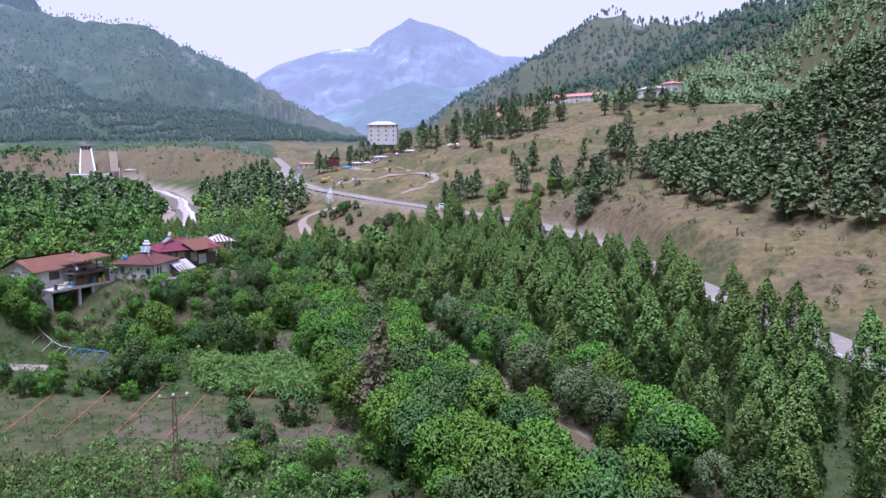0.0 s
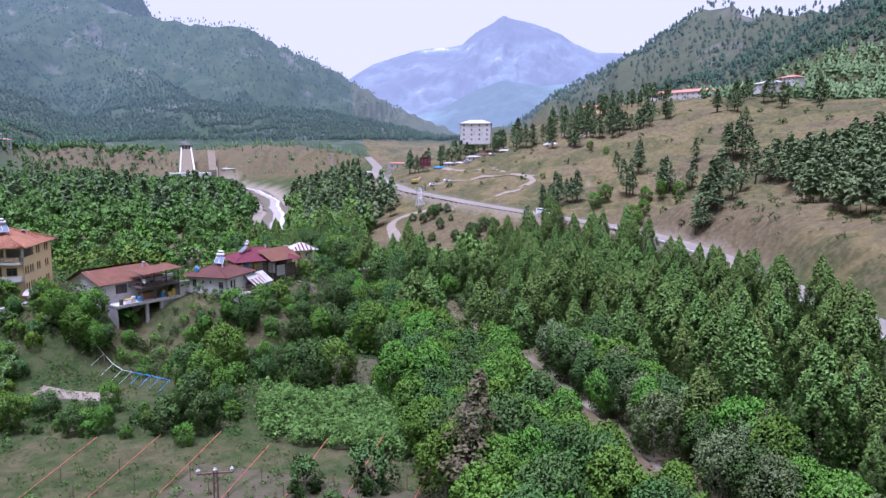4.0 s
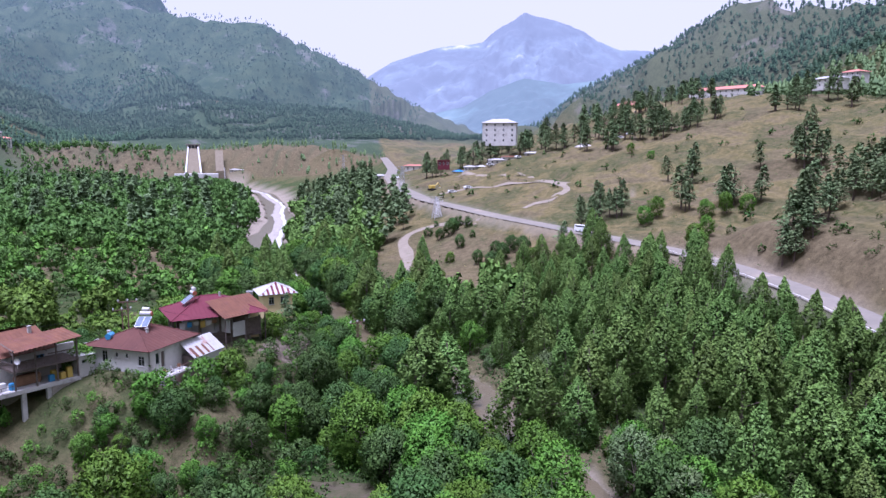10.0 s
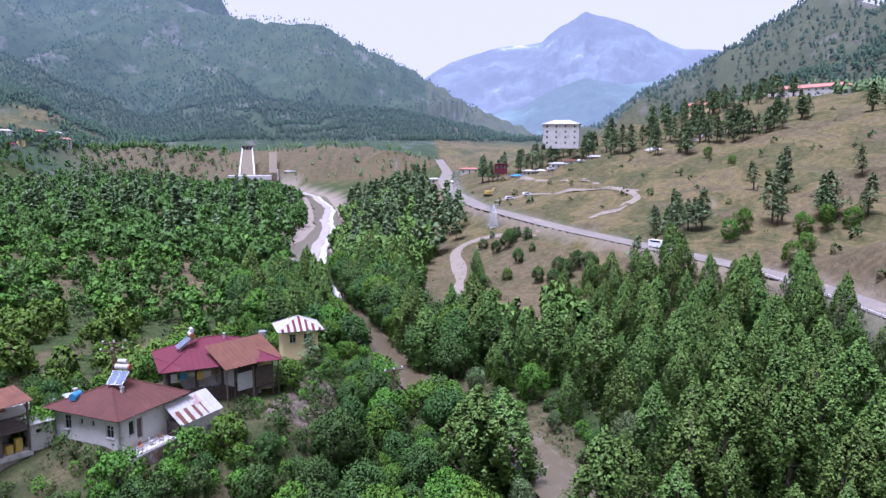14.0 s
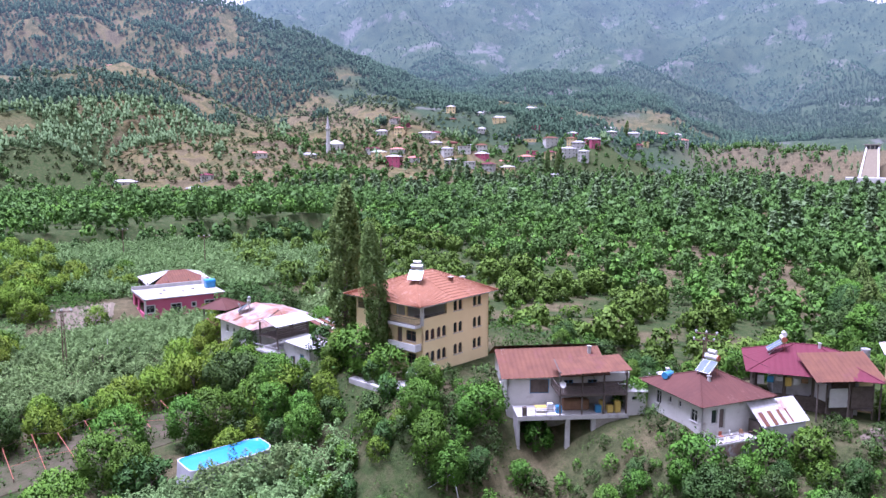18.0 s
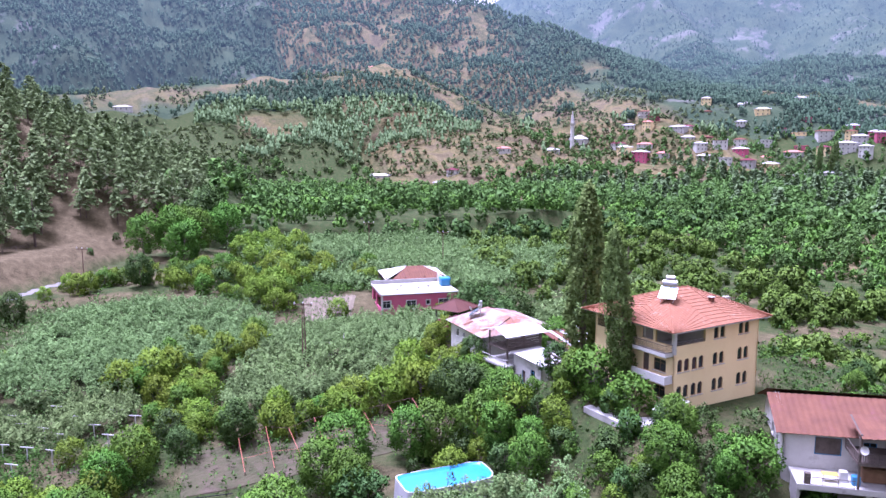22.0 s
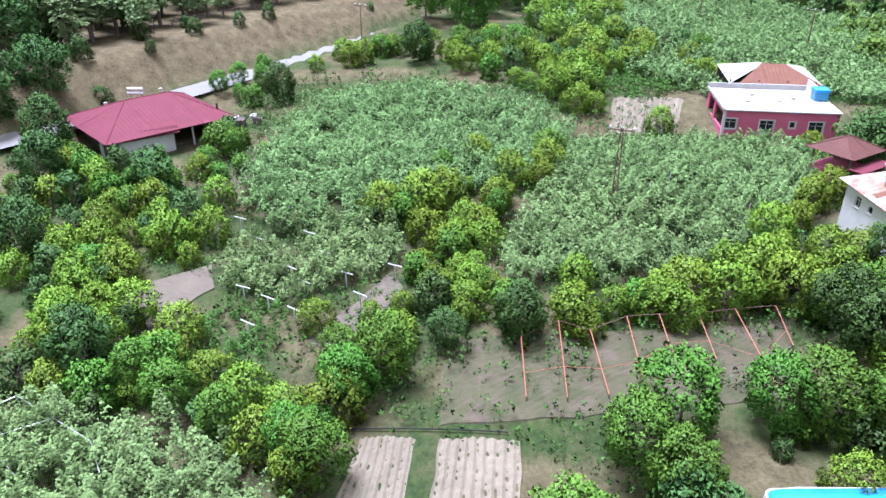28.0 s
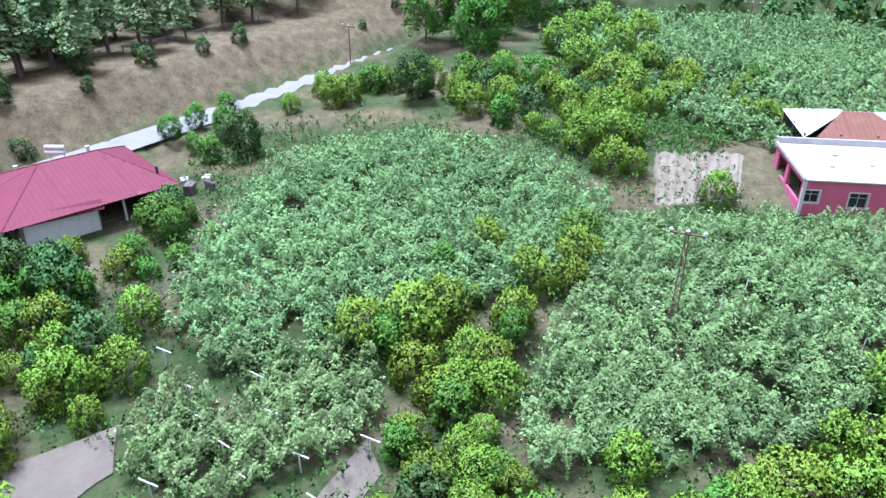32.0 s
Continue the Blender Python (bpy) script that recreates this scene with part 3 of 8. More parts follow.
def ribbon(name, line, width, lift, material, label, category, cross=4, every=4.0, wobble=0.0):
    """A strip laid along a line: road, track or water."""
    pts = []
    for (x0, y0, z0), (x1, y1, z1) in zip(line, line[1:]):
        n = max(2, int(math.hypot(x1 - x0, y1 - y0) / every))
        pts += [(x0 + (x1 - x0) * k / n, y0 + (y1 - y0) * k / n, z0 + (z1 - z0) * k / n) for k in range(n)]
    pts = np.array(pts + [line[-1]], float)
    for _ in range(6):
        pts[1:-1] = (pts[:-2] + 2 * pts[1:-1] + pts[2:]) / 4
    way = np.gradient(pts[:, :2], axis=0)
    way /= np.hypot(*way.T)[:, None]
    side = np.stack([way[:, 1], -way[:, 0]], -1)
    wide = np.array([width(p[1]) if callable(width) else width for p in pts])
    wide = wide * (1 + wobble * waves(pts[:, 0], pts[:, 1], 25, 4))
    verts = []
    for k in range(cross + 1):
        s = (k / cross - 0.5)
        xy = pts[:, :2] + side * (s * wide)[:, None]
        z = pts[:, 2] + lift if lift is not None else height(xy[:, 0], xy[:, 1]) + 0.12
        verts.append(np.c_[xy, z])
    verts = np.stack(verts, 1).reshape(-1, 3)
    c = cross + 1
    faces = [(i * c + k, i * c + k + 1, (i + 1) * c + k + 1, (i + 1) * c + k) for i in range(len(pts) - 1) for k in range(cross)]
    return tagged(mesh_object(name, verts, faces, material), label, category, kind="structure")


water = ribbon("water", RIVER, lambda y: 4.6 + 2.6 * float(step(145, 185, np.array(y))) + 7.2 * float(step(290, 380, np.array(y))), 0.0, WATER, "shallow brown river with white riffles", "river", wobble=0.15)
UPPER = []
for (x0, y0, z0), (x1, y1, z1) in zip(RIVER[8:], RIVER[9:]):
    UPPER += [(x0 + (x1 - x0) * k / 8, y0 + (y1 - y0) * k / 8, z0 + (z1 - z0) * k / 8) for k in range(8)]
for shift, wide, mat_, lift, name, label in ((3.4, 3.0, FOAM, 0.06, "white_water", "white riffles in the shallow river"), (0.2, 4.0, GRAVEL, 0.25, "gravel_bar", "pale gravel bar in the river bed")):
    line_ = [(x + shift + 2.4 * math.sin(y * 0.035), y, z) for x, y, z in UPPER]
    ribbon(name, line_, wide, lift, mat_, label, "river", cross=8, wobble=0.3)
road = ribbon("road", ROAD, 8.5, 0.1, ASPHALT, "dusty grey valley road", "road", cross=6)
west_road = ribbon("road_west", WEST_ROAD, 6.2, 0.3, PALE_ROAD, "pale narrow road at the foot of the pine hill", "road")
TRACKS = [
    ([(-8, 258, 0), (-14, 270, 0), (-20, 286, 0), (-22, 305, 0), (-23, 335, 0), (-29, 362, 0), (-24, 370, 0), (-10, 366, 0), (3, 352, 0)], 3.6),
    ([(22, 366, 0), (45, 385, 0), (30, 440, 0), (10, 470, 0), (-5, 500, 0)], 4.0),
    ([(-15, 440, 0), (15, 425, 0), (45, 400, 0)], 3.0),
]
for line, wide in TRACKS:
    ribbon("dirt_track", line, wide, None, TRACK, "pale dusty dirt track across dry ground", "track", wobble=0.3)

# ---- far mountains ----
def backdrop(name, crest, depth, base, material, label, seed, rough=0.05):
    """A far mountain face that falls from its crest towards the valley."""
    xs = np.array(crest, float)
    t = np.linspace(0, len(crest) - 1, 160)
    line = np.stack([np.interp(t, np.arange(len(crest)), xs[:, k]) for k in range(3)], -1)
    rows = 46
    verts = []
    for r in range(rows + 1):
        u = r / rows
        x, y = line[:, 0] * (1 - u * depth), line[:, 1] * (1 - u * depth)
        z = base + (line[:, 2] - base) * (1 - u) ** 1.15
        z = z + (line[:, 2] - base) * rough * (waves(x, y, 420, seed) + 0.6 * waves(x, y, 150, seed + 1) + 0.3 * waves(x, y, 60, seed + 2)) * (4 * u * (1 - u) + 0.12)
        verts.append(np.stack([x, y, z], -1))
    verts = np.stack(verts, 0).reshape(-1, 3)
    n = len(t)
    faces = [(r * n + k, r * n + k + 1, (r + 1) * n + k + 1, (r + 1) * n + k) for r in range(rows) for k in range(n - 1)]
    ob = mesh_object(name, verts, faces, material)
    for p in ob.data.polygons:
        p.use_smooth = True
    return tagged(ob, label, "mountain", kind="structure")


# both faces get their distance haze from the material's emission
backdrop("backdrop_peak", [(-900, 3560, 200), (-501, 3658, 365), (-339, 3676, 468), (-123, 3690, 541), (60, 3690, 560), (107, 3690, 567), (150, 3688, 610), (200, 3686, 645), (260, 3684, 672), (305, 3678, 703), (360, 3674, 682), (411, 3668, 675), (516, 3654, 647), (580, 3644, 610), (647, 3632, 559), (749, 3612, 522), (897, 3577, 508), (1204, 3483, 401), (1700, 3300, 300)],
         0.3, 60, hazy_mountain("far_peak", (0.1, 0.13, 0.15), (0.34, 0.33, 0.34), (0.5, 0.54, 0.66), 0.29, 0.68, scale=0.007, band=(495, 560)), "blue peak with painted-on haze and pale rock bands", 50)
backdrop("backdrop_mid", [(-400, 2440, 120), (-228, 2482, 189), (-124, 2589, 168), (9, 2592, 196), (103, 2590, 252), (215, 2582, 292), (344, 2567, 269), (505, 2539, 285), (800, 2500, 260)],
         0.3, 40, hazy_mountain("mid_peak", (0.09, 0.14, 0.14), (0.2, 0.22, 0.22), (0.42, 0.5, 0.62), 0.2, 0.7), "wooded foothill with painted-on haze below the peak", 60)

# ---- trees ----
def leaf_cards(points, normals, size, rng, wild=0.6, c=4):
    """Four-cornered leaf sprays at the points, facing about along the normals."""
    n = len(points)
    nrm = normals + rng.normal(0, wild, (n, 3))
    nrm /= np.linalg.norm(nrm, axis=1)[:, None] + 1e-9
    ref = rng.normal(0, 1, (n, 3))
    a = np.cross(nrm, ref)
    a /= np.linalg.norm(a, axis=1)[:, None] + 1e-9
    b = np.cross(nrm, a)
    s = (size * rng.uniform(0.6, 1.4, n))[:, None]
    k = rng.uniform(0.45, 0.8, n)[:, None]
    sag = nrm * s * 0.18
    if c == 3:
        return np.stack([points - a * s - b * s * k * 0.5, points + b * s * k * 1.3 + sag, points + a * s * 0.9 - b * s * k * 0.5], 1)[:, ::-1].reshape(-1, 3)
    return np.stack([points - a * s, points - b * s * k + sag, points + a * s, points + b * s * k + sag], 1).reshape(-1, 3)


SHAPES = {
    # height, crown foot, widest radius, profile
    "plane": (12.5, 0.03, 3.9, lambda v: np.clip(1 - v ** 1.3, 0, 1) ** 0.8 * np.clip(0.6 + 2.2 * v, 0, 1)),
    "round": (8.0, 0.15, 3.6, lambda v: np.sqrt(np.clip(1 - (2 * v - 0.9) ** 2 / 1.25, 0, 1))),
    "bush": (3.6, 0.02, 2.1, lambda v: np.sqrt(np.clip(1 - (1.7 * v - 0.6) ** 2 / 1.3, 0, 1))),
    "pine": (13.0, 0.24, 3.0, lambda v: np.clip(1.06 - v, 0, 1) ** 0.75 * (0.55 + 0.45 * np.clip(v * 5, 0, 1))),
    "column": (27.0, 0.08, 2.9, lambda v: np.sin(np.pi * np.clip(0.05 + 0.93 * v, 0, 1)) ** 0.55),
}


def tiers(kind, tiers_, spokes, seed, spread=1.0):
    """A far conifer as jagged drooping skirts one above another: corners and normals."""
    rng = np.random.RandomState(seed)
    tall, foot, wide, profile = SHAPES[kind]
    tri, nrm = [], []
    for k in range(tiers_):
        v = k / tiers_
        z0 = tall * (foot + (1 - foot) * v)
        z1 = min(tall, z0 + tall * (1 - foot) / tiers_ * rng.uniform(1.3, 1.7))
        r = float(profile(np.array(v))) * wide * spread * rng.uniform(0.85, 1.15)
        turn = rng.uniform(0, 6.283)
        a = turn + (np.arange(spokes) + rng.uniform(-0.3, 0.3, spokes)) * 6.283 / spokes
        half = 6.283 / spokes * rng.uniform(0.45, 0.75, spokes)
        for q, h in zip(a, half):
            rr, dz = r * rng.uniform(0.65, 1.25), rng.uniform(-0.5, 0.35)
            left = (math.cos(q - h) * rr * 0.75, math.sin(q - h) * rr * 0.75, z0 + dz + 0.2)
            right = (math.cos(q + h) * rr, math.sin(q + h) * rr, z0 + dz)
            tri += [left, right, (math.cos(q) * rr * 0.05, math.sin(q) * rr * 0.05, z1)]
            nrm += [(math.cos(q) * 0.75, math.sin(q) * 0.75, 0.25), (math.cos(q) * 0.75, math.sin(q) * 0.75, 0.25), (math.cos(q) * 0.35, math.sin(q) * 0.35, 0.95)]
    return np.array(tri), np.array(nrm)


def crown(kind, clumps, per, size, seed, spread=1.0, c=4):
    """Corners of the leaf sprays of one crown, foot at the origin, and their rounded normals."""
    rng = np.random.RandomState(seed)
    tall, foot, wide, profile = SHAPES[kind]
    pts, nrm = [], []
    lean = rng.normal(0, 0.12, 2)
    lobes = rng.uniform(0.75, 1.2, 9)
    soft = []
    for j in range(clumps):
        v = (j + rng.uniform(0, 1)) / clumps if kind in ("pine", "column") else (j + rng.uniform(0, 1)) / clumps if kind == "plane" else rng.uniform(0, 1) ** 0.85
        ang = j * 2.4 + rng.uniform(-0.6, 0.6)
        r = float(profile(np.array(v))) * wide * spread * lobes[int(ang / 6.283 * 9) % 9]
        out = rng.uniform(0.5, 1.0) ** 0.6
        z = tall * (foot + (1 - foot) * v)
        if kind == "pine":
            r = r * rng.uniform(0.7, 1.3)
            centre = np.array([0, 0, z])
            far = rng.uniform(0.15, 1.0, per) ** 0.7
            fan = ang + rng.normal(0, 0.22, per)
            lift = rng.normal(0, 0.16, per) + far * (0.55 - 0.75 * far) * r * 0.5
            p = np.stack([np.cos(fan) * far * r, np.sin(fan) * far * r, lift], -1)
            n = np.tile([np.cos(ang) * 0.35, np.sin(ang) * 0.35, 1.0], (per, 1))
            s_ = n + np.stack([np.cos(fan), np.sin(fan), 0 * fan], -1) * 0.55
        else:
            cr = (0.27 + 0.12 * wide) * rng.uniform(0.65, 1.35) * (1.05 if kind == "column" else 0.4 + 0.5 * float(profile(np.array(v))) if kind == "plane" else 1)
            centre = np.array([np.cos(ang) * max(0, r * out - cr * 0.4), np.sin(ang) * max(0, r * out - cr * 0.4), z])
            p = rng.normal(0, 1, (per, 3))
            p /= np.linalg.norm(p, axis=1)[:, None]
            n = p * 0.8 + rng.normal(0, 0.5, (per, 3))
            n[:, 2] += 0.25
            s_ = p * 0.8 + np.array([np.cos(ang) * 0.6, np.sin(ang) * 0.6, 0.25 if kind == "column" else 3.2 * (v - 0.45)])
            # upright sprays that narrow towards their tips
            p = p * cr * rng.uniform(0.55, 1.1, (per, 1))
            tip = np.clip(p[:, 2:] / cr * 0.5 + 0.5, 0, 1)
            p[:, :2] *= 1.15 - (0.75 if kind in ("plane", "column") else 0.4) * tip
            p[:, 2] *= {"plane": 1.9, "column": 2.0, "round": 1.25}.get(kind, 1.15)
        p = p + centre
        p[:, 0] += lean[0] * p[:, 2] * 0.5
        p[:, 1] += lean[1] * p[:, 2] * 0.5
        pts.append(p), nrm.append(n), soft.append(s_)
    pts, nrm = np.concatenate(pts), np.concatenate(nrm)
    pts[:, 2] = np.maximum(pts[:, 2], 0.15)
    soft = np.concatenate(soft)
    soft /= np.linalg.norm(soft, axis=1)[:, None]
    return leaf_cards(pts, nrm, size, rng, 0.4 if kind == "pine" else 0.7, c), np.repeat(soft, c, 0)


def trunk_bm(kind, seed, limbs=6):
    """A tapered stem with limbs that reach into the crown."""
    rng = random.Random(seed)
    tall, foot, wide, profile = SHAPES[kind]
    bm = bmesh.new()

    def limb(a, b, ra, rb, sides=6):
        a, b = Vector(a), Vector(b)
        q = (b - a).to_track_quat("Z", "Y")
        rings = []
        for p, r in ((a, ra), ((a + b) / 2 + Vector((rng.uniform(-1, 1), rng.uniform(-1, 1), 0)) * (b - a).length * 0.03, (ra + rb) / 2), (b, rb)):
            rings.append([bm.verts.new(p + q @ Vector((math.cos(k * 6.283 / sides) * r, math.sin(k * 6.283 / sides) * r, 0))) for k in range(sides)])
        for lo, hi in zip(rings, rings[1:]):
            for k in range(sides):
                bm.faces.new((lo[k], lo[(k + 1) % sides], hi[(k + 1) % sides], hi[k]))

    r = tall * 0.014 + 0.03
    top = tall * (0.92 if kind in ("pine", "column", "plane") else 0.6)
    limb((0, 0, -0.4), (0, 0, top), r * 1.3, r * 0.25, 7)
    for k in range(limbs):
        v = (k + 0.5) / limbs
        z0 = tall * (foot + 0.06) + v * (top - tall * (foot + 0.08))
        a = k * 2.4
        out = wide * float(profile(np.array(v))) * 0.7
        rise = -0.05 if kind == "pine" else 0.5
        limb((0, 0, z0 * 0.9), (math.cos(a) * out, math.sin(a) * out, min(tall * 0.95, z0 * 0.9 + out * rise + 0.3)), r * 0.45, r * 0.12, 5)
    return bm


def leafy(shape, material):
    return shape[0], material, shape[1], 3


def tree_kind(name, kind, leaf, clumps, per, size, label, category, variants=3, seed=1, spread=1.0):
    """Prototypes of one kind of tree: the meshes of trunk and crown."""
    made = []
    bark = BARK_PINE if kind == "pine" else BARK
    for k in range(variants):
        bm = trunk_bm(kind, seed + k)
        trunk = bpy.data.meshes.new("trunk")
        bm.to_mesh(trunk), bm.free()
        trunk.materials.append(bark)
        made.append((trunk, quads_mesh("crown", *leafy(crown(kind, clumps, per, size * 1.2, seed * 7 + k, spread, 3), LEAF[leaf]))))
    return dict(name=name, made=made, label=label, category=category, group=label)


def plant(kind, x, y, size=1.0, wide=1.0, turn=None, drop=0.0, label="", lean=0.0):
    """One tree of that kind standing on the ground."""
    k = RNG.randrange(len(kind["made"]))
    trunk, leafage = kind["made"][k]
    base = new(kind["name"])
    base.empty_display_size = 0.3
    base.matrix_world = pose(x, y, on_ground(x, y) - drop, lean, lean * 0.5, RNG.uniform(0, 360) if turn is None else turn) @ Matrix.Diagonal((size * wide, size * wide, size, 1))
    for nm, me in (("trunk", trunk), ("crown", leafage)):
        ob = new(nm, me)
        ob.parent = base
    return tagged(base, label or kind["label"], kind["category"], kind["group"])


RNG = random.Random(11)
PLANE = tree_kind("plane_tree", "plane", "plane", 170, 60, 0.13, "young green broadleaf tree with a pointed leafy crown", "tree", 5, 20)
ROUND = tree_kind("broadleaf_tree", "round", "dark", 110, 60, 0.14, "full dark green broadleaf tree with a rounded crown", "tree", 4, 40)
BRIGHT = tree_kind("leafy_tree", "round", "bright", 105, 60, 0.135, "fresh bright green leafy tree", "tree", 4, 60)
WILLOW = tree_kind("willow_tree", "round", "willow", 105, 60, 0.115, "grey-green willow beside the river", "tree", 3, 80)
BUSH = tree_kind("fruit_bush", "bush", "bright", 60, 46, 0.115, "bright green fruit bush on the terrace", "bush", 4, 100)
CITRUS = tree_kind("pomegranate_tree", "bush", "citrus", 70, 46, 0.1, "yellow-green bushy fruit tree in a garden row", "fruit tree", 4, 120)
SHRUB = tree_kind("shrub", "bush", "dark", 46, 44, 0.125, "low dark green shrub on open ground", "shrub", 3, 140)
PINE = tree_kind("pine_tree", "pine", "pine", 96, 34, 0.21, "dark green pine with layered branches", "pine tree", 4, 160)
COLUMN = tree_kind("poplar_tree", "column", "poplar", 300, 60, 0.17, "tall slender columnar poplar", "poplar", 2, 180)


PINE_DRY = tree_kind("pine_tree", "pine", "dry_pine", 70, 30, 0.2, "tall pine with thin brownish needles", "pine tree", 1, 170)
PINE_LOW = tree_kind("pine_tree", "pine", "pine_dark", 64, 16, 0.3, "dark green pine on the dry meadow", "pine tree", 4, 260)
SHRUB_LOW = tree_kind("shrub", "bush", "dark", 12, 8, 0.4, "low dark green shrub on dry grass", "shrub", 4, 280)


def wood(name, kind, spots, leaf, label, category, clumps=14, per=9, size=0.75, variants=6, seed=5, tall=(0.7, 1.2), spread=1.0, trunks=False):
    """A stand of many trees too many to count, as one mesh."""
    rng = np.random.RandomState(seed)
    proto = [tiers(kind, clumps, per, seed * 13 + k, spread) if size is None else crown(kind, clumps, per, size * 1.25, seed * 13 + k, spread, 3) for k in range(variants)]
    spots = np.asarray(spots, float)
    z = height(spots[:, 0], spots[:, 1])
    out, round_ = [], []
    for k, (x, y) in enumerate(spots[:, :2]):
        (p, q), a = proto[rng.randint(variants)], rng.uniform(0, 6.283)
        s = rng.uniform(*tall) * (spots[k, 2] if spots.shape[1] > 2 else 1)
        w = s * rng.uniform(0.85, 1.2)
        c, n = np.cos(a) * w, np.sin(a) * w
        out.append(np.stack([p[:, 0] * c - p[:, 1] * n + x, p[:, 0] * n + p[:, 1] * c + y, p[:, 2] * s + z[k] - 0.2], -1))
        c, n = np.cos(a), np.sin(a)
        round_.append(np.stack([q[:, 0] * c - q[:, 1] * n, q[:, 0] * n + q[:, 1] * c, q[:, 2]], -1))
    if not out:
        return None
    ob = new(name, quads_mesh(name, np.concatenate(out), LEAF[leaf], np.concatenate(round_), 3))
    tagged(ob, label, category, kind="stuff")
    if trunks:
        q = []
        for k, (x, y) in enumerate(spots[:, :2]):
            for dx, dy in ((0.16, 0), (0, 0.16)):
                q += [(x - dx, y - dy, z[k] - 0.3), (x + dx, y + dy, z[k] - 0.3), (x + dx * 0.5, y + dy * 0.5, z[k] + 7), (x - dx * 0.5, y - dy * 0.5, z[k] + 7)]
        t = new("trunks", quads_mesh("trunks", np.array(q), BARK_PINE))
        t.parent = ob
        t["kind"] = "stuff"
    return ob


def scatter(x0, x1, y0, y1, gap, keep, seed, jitter=0.45):
    """Spots on a loose grid where keep(x, y) holds."""
    rng = np.random.RandomState(seed)
    X, Y = np.meshgrid(np.arange(x0, x1, gap), np.arange(y0, y1, gap))
    X = X + rng.uniform(-jitter, jitter, X.shape) * gap
    Y = Y + rng.uniform(-jitter, jitter, Y.shape) * gap
    X, Y = X.ravel(), Y.ravel()
    ok = keep(X, Y)
    return np.stack([X[ok], Y[ok]], -1)


def river_side(x, y):
    d, _, s = along(x, y, RIVER)
    return d * s


def road_side(x, y):
    d, _, s = along(x, y, ROAD)
    return d * s


def west_side(x, y):
    d, _, s = along(x, y, WEST_ROAD)
    return d * s

# ---- planting ----
def in_box(x, y, boxes):
    out = np.zeros(np.shape(x), bool)
    for x0, x1, y0, y1 in boxes:
        out |= (x > x0) & (x < x1) & (y > y0) & (y < y1)
    return out


# the plantation between the river and the road
spots = scatter(-24, 75, 60, 330, 7.4, lambda x, y: (river_side(x, y) > 11) & (road_side(x, y) < -10) & ~inside(x, y, CLEARING) & ~((y > 268) & (x < 6)) & ~((y > 300) & (x < 30)), 1)
for x, y in spots:
    near_yard = 0.62 if y > 228 and x < 18 else 1.0
    plant(PLANE, x, y, RNG.uniform(0.62, 1.25) * near_yard, RNG.uniform(1.05, 1.4))

# both banks of the river
bank = scatter(-75, 40, 60, 330, 4.2, lambda x, y: (np.abs(river_side(x, y)) > np.where(y < 160, 4.4, np.where((y > 227) | ((y > 206) & (y < 219)), 4.3, 6.0))) & (river_side(x, y) < np.where(y > 235, 22, 13)) & (river_side(x, y) > -28) & ~inside(x, y, CLEARING) & ~in_box(x, y, [(-66, -30, 150, 214)]), 2)
for k, (x, y) in enumerate(bank):
    d = float(river_side(np.array([x]), np.array([y]))[0])
    if y > 242 or (y > 228 and d > 0):
        plant((ROUND, PLANE, ROUND, BRIGHT)[k % 4], x, y, RNG.uniform(0.85, 1.3) if d > 0 else RNG.uniform(0.8, 1.15), RNG.uniform(1.0, 1.3))
    elif y > 198 and -16 < d < -6:
        plant((BRIGHT, ROUND, BRIGHT, BUSH)[k % 4], x, y, RNG.uniform(0.4, 0.65) if 213 < y < 240 else RNG.uniform(0.75, 1.05))
    elif y > 165 and -14 < d < 12:
        plant((WILLOW, BUSH, BUSH, SHRUB)[k % 4], x, y, RNG.uniform(0.3, 0.55) if k % 4 == 0 else RNG.uniform(0.5, 0.95))
    else:
        plant((WILLOW if d > 0 else ROUND, BRIGHT, ROUND, BRIGHT, BUSH)[k % 5], x, y, RNG.uniform(0.75, 1.25) if y < 160 else RNG.uniform(0.5, 0.9))

under = scatter(-40, 75, 60, 300, 2.6, lambda x, y: (np.abs(river_side(x, y)) > 5.4) & (river_side(x, y) > -20) & (road_side(x, y) < -7) & ~inside(x, y, CLEARING), 33)
wood("thicket", "bush", under, "dark", "low thicket on the river banks and below the plantation", "undergrowth", 6, 5, 0.34, 8, 34, (0.2, 0.55), 1.2)

# far bank upstream
spots = scatter(-110, 20, 255, 560, 6.0, lambda x, y: (river_side(x, y) > 10) & (river_side(x, y) < 46) & (road_side(x, y) < -12) & ~inside(x, y, CLEARING), 4)
wood("river_wood", "round", spots, "plane", "dense riverside trees on the gravel bank", "wood", 34, 9, 0.6, 6, 7, (0.75, 1.35))
pines = scatter(-110, -25, 360, 620, 11.0, lambda x, y: (river_side(x, y) > 14) & (road_side(x, y) < -14), 6)
wood("river_pines", "pine", pines, "pine_dark", "dark pines above the riverside trees", "wood", 34, 7, 0.75, 5, 8, (0.9, 1.4), trunks=True)

